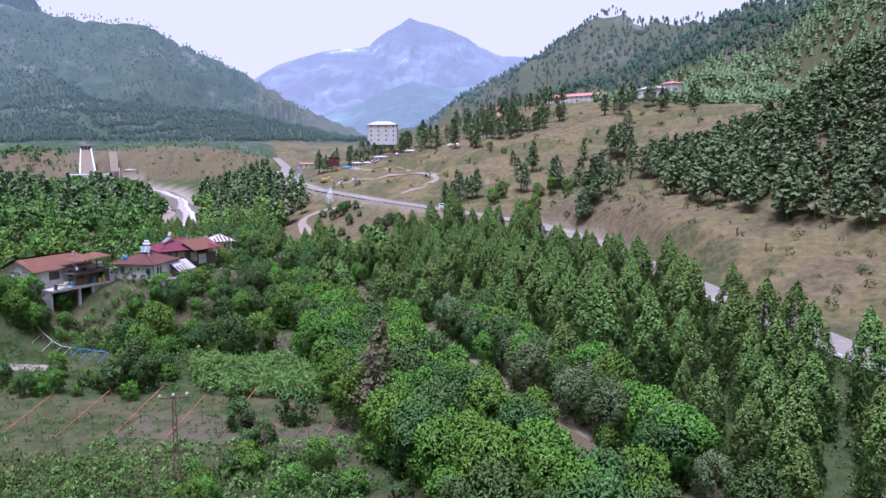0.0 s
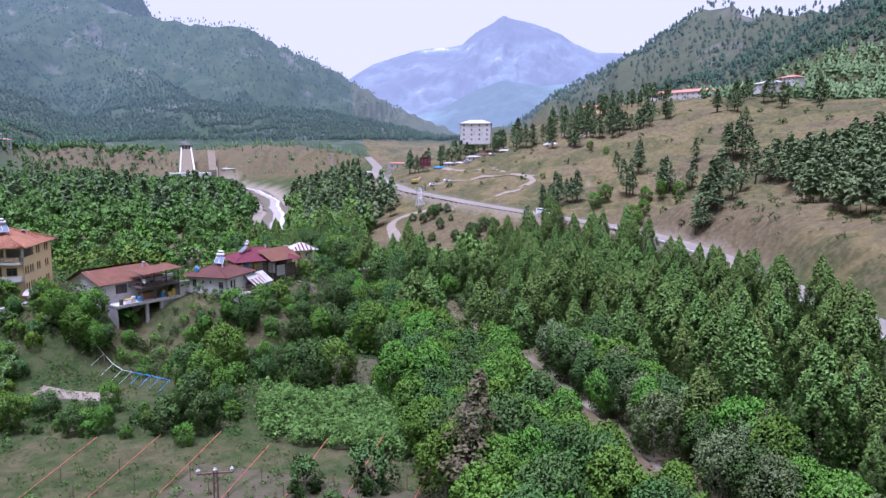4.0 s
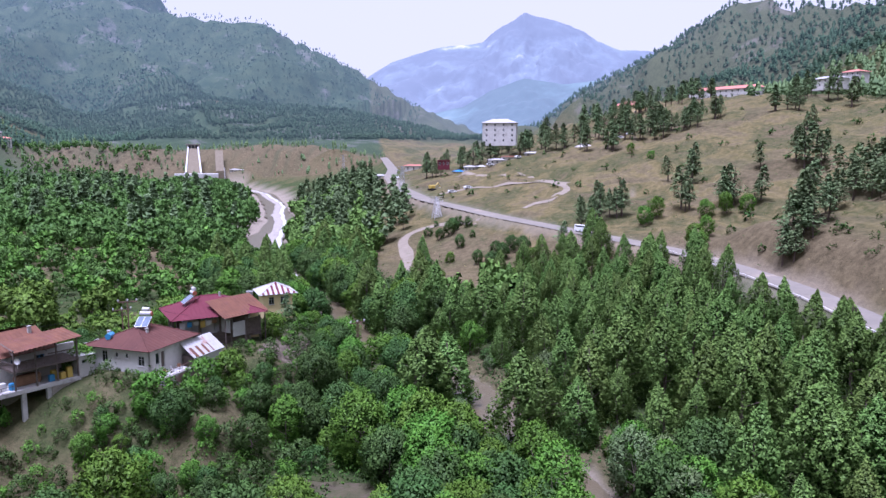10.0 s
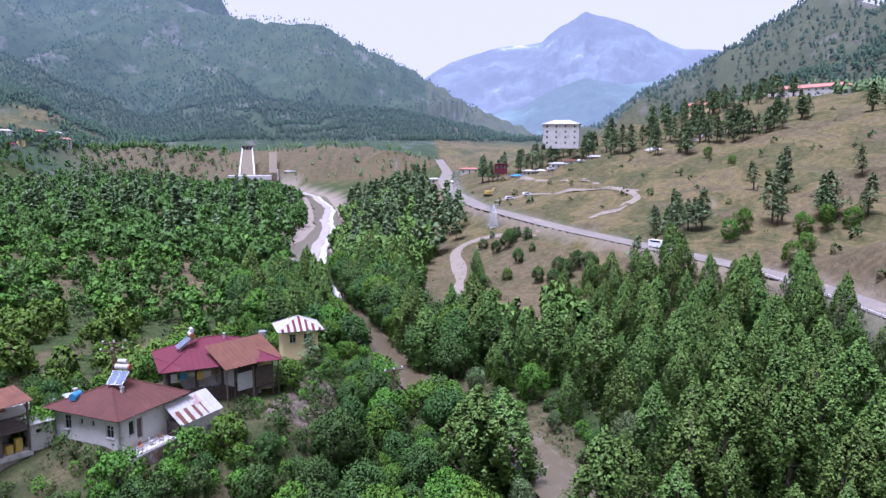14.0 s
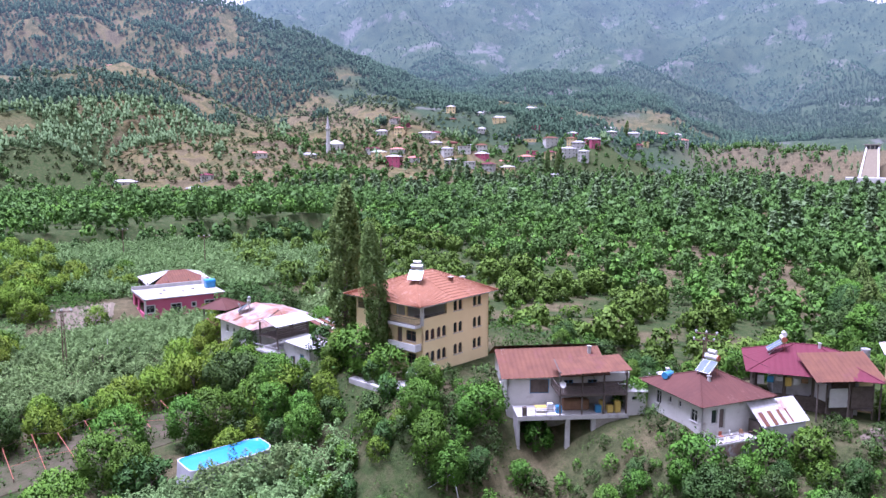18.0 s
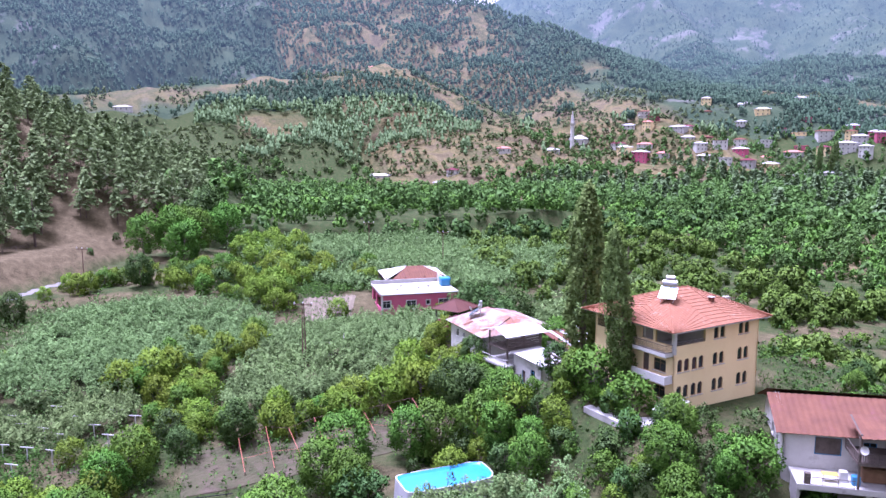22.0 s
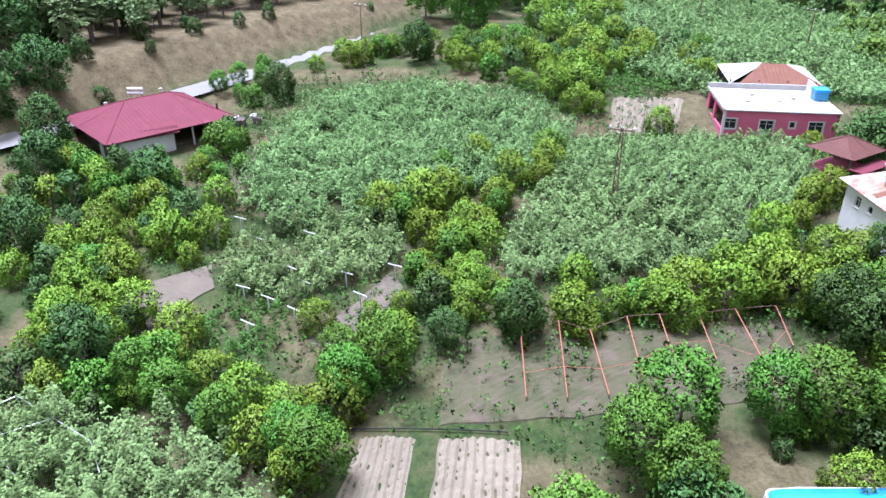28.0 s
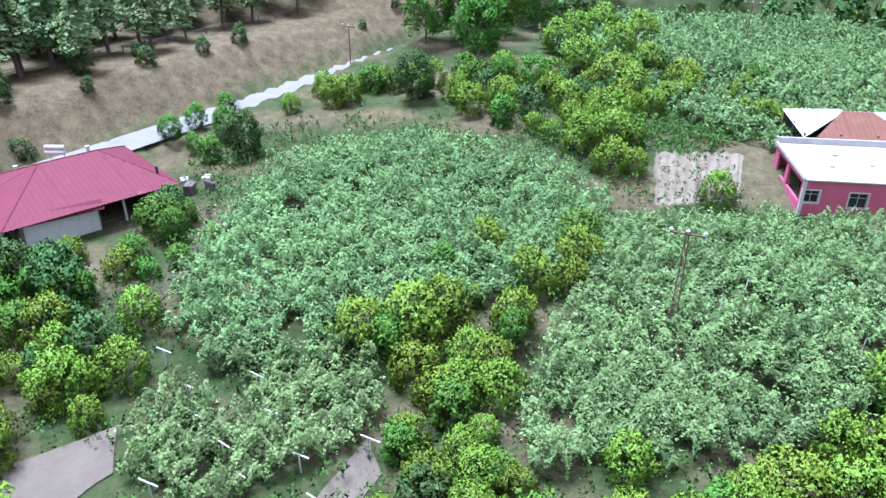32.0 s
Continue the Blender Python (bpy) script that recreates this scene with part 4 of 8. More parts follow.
# orchard and woods on the left bank
HOUSES = [(-96, -72, 143, 164), (-74, -50, 142, 170), (-58, -34, 156, 208), (-128, -96, 136, 158), (-180, -152, 132, 158)]
orch = scatter(-420, -40, 178, 420, 5.8, lambda x, y: (river_side(x, y) < -9) & ~in_box(x, y, HOUSES) & (waves(x, y, 40, 77) < 0.6) & (west_side(x, y) > 8), 9)
close = orch[:, 1] + orch[:, 0] * 0.1 < 235
gap = waves(orch[:, 0], orch[:, 1], 26, 79) > 0.05
wood("orchard", "bush", orch[close & ~gap], "orchard", "orchard of low bright green trees in loose rows", "orchard", 44, 22, 0.2, 8, 10, (0.7, 1.7), 1.05)
wood("orchard", "bush", orch[close & gap], "bright", "young fruit trees on open grass", "orchard", 30, 16, 0.2, 6, 11, (0.35, 0.8), 1.05)
wood("orchard", "bush", orch[~close][::2], "orchard", "far part of the bright green orchard", "orchard", 30, 14, 0.3, 6, 110, (0.7, 1.7), 1.05)
wood("orchard", "round", orch[~close][1::2], "far", "taller trees among the far orchard", "orchard", 34, 12, 0.42, 6, 111, (0.4, 0.95), 1.0)
up_slope = lambda x, y: -0.75 * (x + 5) + 0.66 * (y - 92)
belt = scatter(-620, -60, 330, 800, 8.0, lambda x, y: (river_side(x, y) < -14) & (y > 330 + 0.12 * (x + 60) + 25 * waves(x, y, 60, 5)) & (height(x, y) < 26) & ~((y > 690) & (x > -400)) & (up_slope(x, y) < 700), 12)
wood("valley_wood", "round", belt, "far", "wide belt of broadleaf trees on the valley floor", "wood", 24, 8, 0.8, 6, 13, (0.55, 1.1))
pines = scatter(-520, -80, 340, 640, 15.0, lambda x, y: (river_side(x, y) < -16) & (waves(x, y, 80, 15) > 0.15) & (y > 345), 14)
wood("valley_pines", "pine", pines, "pine_dark", "dark pines among the valley trees", "wood", 30, 7, 0.85, 5, 15, (0.8, 1.3), trunks=True)

belt = scatter(-640, -235, 95, 440, 7.5, lambda x, y: (west_side(x, y) < -5) & (height(x, y) < 36) & (river_side(x, y) < -40) & (np.hypot((x + 600) / 60, (y - 330) / 75) > 1), 72)
wood("hill_foot_trees", "round", belt[::2], "far", "broadleaf trees filling the hill foot", "wood", 26, 9, 0.6, 6, 73, (0.3, 1.2))
wood("hill_foot_trees", "round", belt[1::2], "orchard", "lighter broadleaf trees at the hill foot", "wood", 26, 9, 0.6, 6, 173, (0.25, 0.9))
belt = scatter(-800, -330, 420, 900, 8.5, lambda x, y: (x < -300) & (up_slope(x, y) > 680) & (height(x, y) < 62) & (waves(x, y, 40, 7) > -0.7), 74)
wood("village_trees", "round", belt, "far", "garden trees between the village houses", "wood", 16, 8, 0.85, 6, 75, (0.35, 0.9))
belt = scatter(-330, -240, 90, 330, 8.0, lambda x, y: (west_side(x, y) > 6), 76)
wood("roadside_trees", "round", belt, "dark", "full trees beside the narrow road", "wood", 18, 9, 0.8, 6, 77, (0.5, 1.0))

# pine hill above the west road
pines = scatter(-360, -130, -110, 110, 6.0, lambda x, y: (west_side(x, y) < -17) & (height(x, y) > 19), 16)
order = np.argsort(np.hypot(pines[:, 0] + 190, pines[:, 1] - 50))
for x, y in pines[order[:90]]:
    plant(PINE, x, y, RNG.uniform(0.75, 1.15), RNG.uniform(1.1, 1.4))
wood("pine_hill", "pine", pines[order[90:]], "pine", "pine forest on the steep brown hill", "forest", 46, 9, 0.5, 6, 17, (0.7, 1.15), 1.35, trunks=True)

# pine hill above the east road
pines = scatter(99, 215, 90, 330, 5.6, lambda x, y: height(x, y) > 25, 18)
pines = pines[(pines[:, 0] > 101 + 25 * np.clip((pines[:, 1] - 240) / 60, 0, 1))]
wood("pine_slope", "pine", pines, "pine_dark", "pine forest on the slope above the road", "forest", 40, 7, 0.6, 6, 19, (0.7, 1.15), 1.4, trunks=True)


def forest(name, x0, x1, y0, y1, gap, keep, seed, near_leaf, label, tall=(0.8, 1.3), clumps=10, per=6):
    """A far stand of pines, in bands by distance."""
    spots = scatter(x0, x1, y0, y1, gap, keep, seed)
    d = far_off(spots[:, 0], spots[:, 1])
    # from 760 m out the needles carry the painted haze emission
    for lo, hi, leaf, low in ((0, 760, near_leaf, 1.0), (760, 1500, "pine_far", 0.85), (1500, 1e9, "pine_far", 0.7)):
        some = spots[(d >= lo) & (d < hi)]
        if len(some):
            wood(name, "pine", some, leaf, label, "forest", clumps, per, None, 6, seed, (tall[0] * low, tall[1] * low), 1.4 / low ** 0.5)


open_land = lambda x, y, s: waves(x, y, 130, s) + 0.5 * waves(x, y, 45, s + 1)

def glade(x, y, grow=1.0):
    """True on the open ground of the hills."""
    hit = np.zeros(np.shape(x), bool)
    for cx, cy, rx, ry in GLADES:
        hit |= np.hypot((x - cx) / rx, (y - cy) / ry) + 0.12 * waves(x, y, 17, 33) < grow
    return hit


knoll = lambda x, y: np.hypot((x + 765) / 95, (y - 270) / 150) < 1
scrubby = lambda x, y: (x > -860) & (y < 640) & ~knoll(x, y) & (waves(x, y, 60, 91) > -0.9)
forest("west_forest", -1400, -560, -220, 790, 5.3, lambda x, y: (height(x, y) > 32) & ~glade(x, y) & (knoll(x, y) | (~scrubby(x, y) & (open_land(x, y, 91) > np.where((x < -1120) & (y < 470), -0.9, -1.2)))), 22, "pine_dark", "pine woods and clearings on the western ridge", tall=(0.6, 1.0), clumps=3, per=6)
forest("slope_forest", -1250, -440, 700, 1120, 6.0, lambda x, y: (height(x, y) > 50) & ~glade(x, y) & (np.abs(y - 870) + np.abs(x + 300) > 190), 27, "pine_dark", "pine woods behind the village", tall=(0.6, 1.0), clumps=3, per=6)
forest("north_forest", -950, 60, 935, 1560, 6.8, lambda x, y: (height(x, y) > 62) & (open_land(x, y, 93) > -1.2), 23, "pine_dark", "dark pine plantation above the dam", tall=(0.6, 0.95), clumps=3, per=6)
forest("east_forest", 120, 620, 420, 1000, 8, lambda x, y: (road_side(x, y) > 255) & (far_off(x, y) < 1000), 124, "pine_dark", "pine woods above the eastern meadow", tall=(0.6, 1.1), clumps=4, per=7)
forest("east_forest", 120, 620, 480, 1650, 9.5, lambda x, y: (road_side(x, y) > 285) & (open_land(x, y, 95) > -1.0), 24, "pine_dark", "pine woods on the rocky eastern mountain", tall=(0.55, 0.9), clumps=3, per=5)
forest("far_forest", -2300, -100, 900, 2200, 10.5, lambda x, y: (height(x, y) > 60) & ((y > 1560) | (x < -1000)) & (open_land(x, y, 97) > -0.8), 25, "pine_dark", "far wooded mountain side", tall=(0.55, 0.9), clumps=2, per=5)
forest("far_forest", -2300, -1250, -700, 900, 11.5, lambda x, y: (open_land(x, y, 98) > -0.7), 26, "pine_dark", "far wooded mountain side", tall=(0.55, 0.9), clumps=2, per=5)
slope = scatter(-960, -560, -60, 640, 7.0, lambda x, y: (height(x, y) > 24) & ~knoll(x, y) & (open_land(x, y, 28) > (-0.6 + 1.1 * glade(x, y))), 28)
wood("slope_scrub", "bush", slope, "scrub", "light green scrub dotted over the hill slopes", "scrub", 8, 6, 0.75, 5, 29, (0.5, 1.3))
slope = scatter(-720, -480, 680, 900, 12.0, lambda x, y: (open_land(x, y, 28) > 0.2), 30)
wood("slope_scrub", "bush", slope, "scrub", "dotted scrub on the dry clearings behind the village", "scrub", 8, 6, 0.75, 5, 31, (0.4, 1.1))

bank_trees = scatter(-520, -80, 815, 925, 9.0, lambda x, y: (waves(x, y, 35, 37) > 0.0) & (np.hypot(x + 262, y - 812) > 34), 38)
wood("bank_trees", "pine", bank_trees, "pine_dark", "scattered pines on the brown bank beside the dam", "trees", 4, 7, None, 6, 39, (0.35, 0.8))

# trees on the dry eastern meadow
GROVES = [(47, 335, 10, 11), (78, 328, 4, 3), (89, 330, 5, 4), (84, 362, 7, 4), (30, 309, 1, 1), (100, 323, 3, 2), (82, 254, 5, 6), (90, 262, 6, 5), (97, 272, 7, 5), (128, 361, 5, 3), (134, 355, 6, 4), (118, 367, 3, 1), (157, 410, 4, 2), (76, 452, 5, 4), (62, 466, 5, 3),
          (92, 471, 9, 8), (102, 465, 9, 8), (114, 461, 9, 8), (128, 470, 12, 9), (84, 500, 10, 8), (70, 520, 10, 8), (50, 500, 8, 5), (38, 520, 8, 6), (24, 560, 10, 8), (8, 520, 10, 6), (-8, 540, 9, 6), (-22, 520, 8, 5), (34, 571, 7, 5), (110, 590, 30, 26), (150, 600, 30, 22), (46, 545, 8, 6), (170, 452, 12, 6), (200, 440, 14, 8), (186, 470, 14, 9)]
for x, y, r in ((60, 321, 0.8), (65, 325, 0.9), (80, 318, 0.8), (86, 316, 0.85), (92, 315, 0.8), (68, 294, 0.8), (69, 288, 0.7), (79, 430, 0.6), (82, 402, 0.5), (74, 300, 0.8)):
    plant(BRIGHT, x, y, r)
for x, y, r, n in GROVES:
    for k in range(n):
        a, q = RNG.uniform(0, 6.283), r * math.sqrt(RNG.random())
        plant(PINE_LOW, x + math.cos(a) * q, y + math.sin(a) * q, RNG.uniform(0.65, 1.25), RNG.uniform(1.1, 1.5))
for k in range(150):
    x, y = RNG.uniform(-30, 230), RNG.uniform(240, 560)
    if road_side(np.array([x]), np.array([y]))[0] > 9:
        plant(SHRUB_LOW, x, y, RNG.uniform(0.4, 0.9))

for k in range(46):
    x, y = RNG.uniform(-38, 30), RNG.uniform(285, 420)
    if road_side(np.array([x]), np.array([y]))[0] < -9 and river_side(np.array([x]), np.array([y]))[0] > 26 and abs(x + 23) > 3:
        plant((SHRUB, BUSH, SHRUB)[k % 3], x, y, RNG.uniform(0.5, 1.1))

tufts = scatter(-40, 260, 215, 640, 5.5, lambda x, y: (np.abs(road_side(x, y)) > 7) & ((road_side(x, y) > 0) | ((river_side(x, y) > 24) & (y > 268))) & (road_side(x, y) < 260), 85)
wood("dry_grass_tufts", "bush", tufts[::2], "straw", "tufts of dry grass on the meadow", "grass", 4, 3, 0.4, 6, 86, (0.12, 0.3), 1.3)
wood("meadow_scrub", "bush", tufts[1::3], "dark", "low scrub dotted over the dry meadow", "scrub", 5, 4, 0.4, 6, 87, (0.12, 0.42), 1.2)

scrub = scatter(84, 150, 120, 262, 6.0, lambda x, y: (road_side(x, y) > 12) & (waves(x, y, 14, 88) > -0.2), 89)
wood("scarp_scrub", "bush", scrub, "dark", "low bushes on the eroded bank above the road", "scrub", 16, 12, 0.2, 6, 90, (0.2, 0.65), 1.1)

# slope below the houses
low = scatter(-75, 12, 100, 176, 3.5, lambda x, y: (river_side(x, y) < -14) & ~in_box(x, y, HOUSES + [(-100, -3, 60, 111), (-34, -5, 108, 133), (-30, -10, 137, 153), (-70, -44, 122, 145), (-80, -60, 130, 150)]) & (waves(x, y, 22, 55) < 1.1), 30)
for k, (x, y) in enumerate(low):
    plant((ROUND, BUSH, BRIGHT, BUSH, SHRUB)[RNG.randrange(5)], x, y, (RNG.uniform(0.5, 0.85) if k % 3 else RNG.uniform(0.8, 1.2)) * (0.6 if (x < -30 and y > 138) or (x < -42 and 108 < y < 126) else 1.0))
plant(PINE_DRY, -1.5, 93.0, 1.2, 1.0)
plant(PLANE, -11, 181, 1.15, 1.6)
plant(PLANE, -6.5, 185.5, 1.0, 1.7)
for x, y in scatter(52, 74, 92, 178, 6.4, lambda x, y: (road_side(x, y) < -5) & (road_side(x, y) > -11), 86):
    plant(PLANE, x, y, RNG.uniform(0.85, 1.15), RNG.uniform(1.1, 1.35))
plant(ROUND, -9, 187, 1.1, 1.2)
plant(PLANE, 9, 176, 0.9, 1.5)
plant(PLANE, 13, 171, 0.8, 1.5)
plant(BRIGHT, -16, 203, 0.95)
plant(ROUND, -12, 199, 0.9)
for x, y, r in ((2, 312, 0.6), (6, 307, 0.65), (10, 311, 0.7), (13, 316, 0.7), (17, 312, 0.75), (8, 316, 0.6), (-4, 330, 0.6), (-8, 346, 0.7), (-12, 344, 0.55), (-6, 350, 0.6)):
    plant(ROUND, x, y, r)
for x, y, r in ((-17, 326, 0.55), (-16, 319, 0.5), (-18, 331, 0.6), (-15, 314, 0.4)):
    plant(PLANE, x, y, r, 1.1)

plant(PLANE, 4, 168, 1.2, 1.2)
plant(COLUMN, -95.7, 147.0, 1.0)
plant(COLUMN, -83.5, 145.2, 0.7, 0.9)

# ---- building helpers ----
def box_bm(x0, x1, y0, y1, z0, z1, bevel=0.0, bm=None):
    bm = bm or bmesh.new()
    got = bmesh.ops.create_cube(bm, size=1)["verts"]
    for v in got:
        v.co = Vector(((x0, x1)[v.co.x > 0], (y0, y1)[v.co.y > 0], (z0, z1)[v.co.z > 0]))
    if bevel:
        edges = list({e for v in got for e in v.link_edges})
        bmesh.ops.bevel(bm, geom=edges, offset=bevel, segments=1, affect="EDGES")
    return bm


def rod_bm(a, b, r, sides=8, bm=None, r2=None):
    bm = bm or bmesh.new()
    a, b = Vector(a), Vector(b)
    m = Matrix.Translation((a + b) / 2) @ (b - a).to_track_quat("Z", "Y").to_matrix().to_4x4()
    bmesh.ops.create_cone(bm, cap_ends=True, segments=sides, radius1=r, radius2=r if r2 is None else r2, depth=(b - a).length, matrix=m)
    return bm


def house(name, corner, way, label, category="house"):
    e = new(name)
    e.matrix_world = pose(corner[0], corner[1], 0, 0, 0, math.degrees(math.atan2(way[1], way[0])))
    return tagged(e, label, category)


SIDES = {"front": (1, 0, 0, -1), "right": (0, 1, 1, 0), "back": (-1, 0, 0, 1), "left": (0, -1, -1, 0)}


def facade(parent, side, start, length, z0, z1, material, openings=(), thick=0.3, glass=True, frame=None):
    """One wall with real openings. start: its first corner seen from outside, left end. openings: along0, along1, z0, z1, kind."""
    dx, dy, nx_, ny_ = SIDES[side]
    to = lambda s, n, z: Vector((start[0] + dx * s + nx_ * n, start[1] + dy * s + ny_ * n, z))
    bm = bmesh.new()

    def block(s0, s1, n0, n1, c0, c1, b):
        vs = [b.verts.new(to(s, n, z)) for s in (s0, s1) for n in (n0, n1) for z in (c0, c1)]
        for f in ((0, 1, 3, 2), (4, 6, 7, 5), (0, 4, 5, 1), (2, 3, 7, 6), (0, 2, 6, 4), (1, 5, 7, 3)):
            b.faces.new([vs[k] for k in f])

    ss = sorted({0.0, float(length), *[v for o in openings for v in o[:2]]})
    zs = sorted({float(z0), float(z1), *[v for o in openings for v in o[2:4]]})
    for s0, s1 in zip(ss, ss[1:]):
        for c0, c1 in zip(zs, zs[1:]):
            if not any(o[0] <= s0 and s1 <= o[1] and o[2] <= c0 and c1 <= o[3] for o in openings):
                block(s0, s1, -thick, 0, c0, c1, bm)
    for s0, s1, c0, c1, kind in openings:
        if kind == "arch":
            r, mid = (s1 - s0) / 2, (s0 + s1) / 2
            for sign in (-1, 1):
                pts = [(mid + sign * r, c1), (mid, c1)] + [(mid + sign * r * math.sin(a), c1 - r + r * math.cos(a)) for a in (0.0, 0.4, 0.8, 1.2, 1.5708)]
                for n in (-0.001, -thick * 0.6):
                    bm.faces.new([bm.verts.new(to(s, n, z)) for s, z in pts])
    bmesh.ops.remove_doubles(bm, verts=bm.verts, dist=0.0005)
    bmesh.ops.recalc_face_normals(bm, faces=bm.faces)
    wall = part("wall", bm, material, parent)
    for s0, s1, c0, c1, kind in openings:
        if kind in ("open", "gap"):
            continue
        win = bmesh.new()
        w = 0.07
        for a in ((s0, s0 + w, c0, c1), (s1 - w, s1, c0, c1), (s0 + w, s1 - w, c0, c0 + w), (s0 + w, s1 - w, c1 - w, c1)):
            block(a[0], a[1], -0.2, -0.1, a[2], a[3], win)
        if s1 - s0 > 0.95 and kind != "door":
            block((s0 + s1) / 2 - 0.03, (s0 + s1) / 2 + 0.03, -0.19, -0.11, c0 + w, c1 - w, win)
            block(s0 + w, s1 - w, -0.185, -0.115, c0 + (c1 - c0) * 0.66, c0 + (c1 - c0) * 0.66 + 0.05, win)
        bmesh.ops.recalc_face_normals(win, faces=win.faces)
        f = part("window" if kind != "door" else "door", win, frame or FRAME_W, parent)
        pane = bmesh.new()
        block(s0 + w, s1 - w, -0.165, -0.14, c0 + w, c1 - w, pane)
        part("pane" if kind != "door" else "door_leaf", pane, GLASS if kind != "door" else WOOD, f)
        if kind in ("win", "arch"):
            sill = bmesh.new()
            block(s0 - 0.08, s1 + 0.08, -0.1, 0.1, c0 - 0.08, c0 - 0.004, sill)
            part("sill", sill, FRAME_W if kind == "win" else CONCRETE, f)
        if kind == "trim":
            tr = bmesh.new()
            for a in ((s0 - 0.15, s0, c0 - 0.15, c1 + 0.15), (s1, s1 + 0.15, c0 - 0.15, c1 + 0.15), (s0, s1, c0 - 0.15, c0), (s0, s1, c1, c1 + 0.15)):
                block(a[0], a[1], -0.05, 0.05, a[2], a[3], tr)
            part("trim", tr, FRAME_W, f)
    return wall


def slope(bm, a, b, c, d, rib=0.28, amp=0.04, rows=1, thick=0.05):
    """A roof plane with the eave a-b and the ridge d-c above it, as ribbed or stepped sheet with thickness."""
    a, b, c, d = (Vector(v) for v in (a, b, c, d))
    eave = (b - a).normalized()
    L = (b - a).length
    sd, sc = (d - a).dot(eave), (c - a).dot(eave)
    rise = d - a - eave * sd
    nrm = eave.cross(rise).normalized()
    n = max(2, int(L / rib))
    n += n % 2

    def top(s):
        t = 1.0
        if sd > 1e-3 and s < sd:
            t = s / sd
        if sc < L - 1e-3 and s > sc:
            t = min(t, (L - s) / (L - sc))
        if sd < -1e-3 or sc > L + 1e-3:
            t = 1.0
        return max(t, 0.0)

    cut = sorted({round(L * k / n, 4) for k in range(n + 1)} | {round(v, 4) for v in (sd, sc) if 0 < v < L})
    for k, (s0, s1) in enumerate(zip(cut, cut[1:])):
        for r in range(rows):
            pts = []
            for s, hi in ((s0, k % 2), (s1, (k + 1) % 2)):
                t0, t1 = top(s) * r / rows, top(s) * (r + 1) / rows
                lift = nrm * (amp * hi + (0.05 if rows > 1 else 0))
                pts.append((a + eave * s + rise * t0 + lift, a + eave * s + rise * t1 + nrm * amp * hi))
            (p0, q0), (p1, q1) = pts
            if (p0 - q0).length < 1e-4 and (p1 - q1).length < 1e-4:
                continue
            vs = [bm.verts.new(p) for p in (p0, p1, q1, q0)]
            bm.faces.new(vs)
            lo = [bm.verts.new(p - nrm * thick) for p in (p0, p1, q1, q0)]
            bm.faces.new(lo[::-1])
            bm.faces.new((vs[1], vs[0], lo[0], lo[1]))
    bmesh.ops.remove_doubles(bm, verts=bm.verts, dist=0.0005)
    return bm


def hip_roof(parent, x0, x1, y0, y1, z, top, ridge, material, name="roof", amp=0.04, rib=0.28, rows=1, label=""):
    """Four slopes; ridge: (x0, y0, x1, y1) of the ridge line."""
    bm = bmesh.new()
    ra, rb = (ridge[0], ridge[1], top), (ridge[2], ridge[3], top)
    flat = abs(ridge[2] - ridge[0]) >= abs(ridge[3] - ridge[1])
    c = [(x0, y0, z), (x1, y0, z), (x1, y1, z), (x0, y1, z)]
    if flat:
        planes = ((c[0], c[1], rb, ra), (c[1], c[2], rb, rb), (c[2], c[3], ra, rb), (c[3], c[0], ra, ra))
    else:
        planes = ((c[0], c[1], ra, ra), (c[1], c[2], rb, ra), (c[2], c[3], rb, rb), (c[3], c[0], ra, rb))
    for p in planes:
        slope(bm, *p, rib=rib, amp=amp, rows=rows)
    roof = part(name, bm, material, parent, label)
    caps = bmesh.new()
    for p, q in ((c[0], ra), (c[1], rb if flat else ra), (c[2], rb), (c[3], ra if flat else rb), (ra, rb)):
        if (Vector(p) - Vector(q)).length > 0.3:
            rod_bm(Vector(p) + Vector((0, 0, 0.03)), Vector(q) + Vector((0, 0, 0.03)), 0.09, 6, caps)
    part("ridge_cap", caps, material, roof)
    return roof


def railing(parent, pts, z, h, material, gap=0.18, name="railing"):
    bm = bmesh.new()
    for (x0, y0), (x1, y1) in zip(pts, pts[1:]):
        L = math.hypot(x1 - x0, y1 - y0)
        for zz in (z + h, z + 0.1):
            rod_bm((x0, y0, zz), (x1, y1, zz), 0.035, 5, bm)
        for k in range(int(L / gap) + 1):
            s = k * gap / L
            rod_bm((x0 + (x1 - x0) * s, y0 + (y1 - y0) * s, z), (x0 + (x1 - x0) * s, y0 + (y1 - y0) * s, z + h), 0.022, 4, bm)
    return part(name, bm, material, parent)


def post(parent, x, y, z0, z1, r, material, name="post"):
    return part(name, box_bm(x - r, x + r, y - r, y + r, z0, z1, r * 0.15), material, parent)


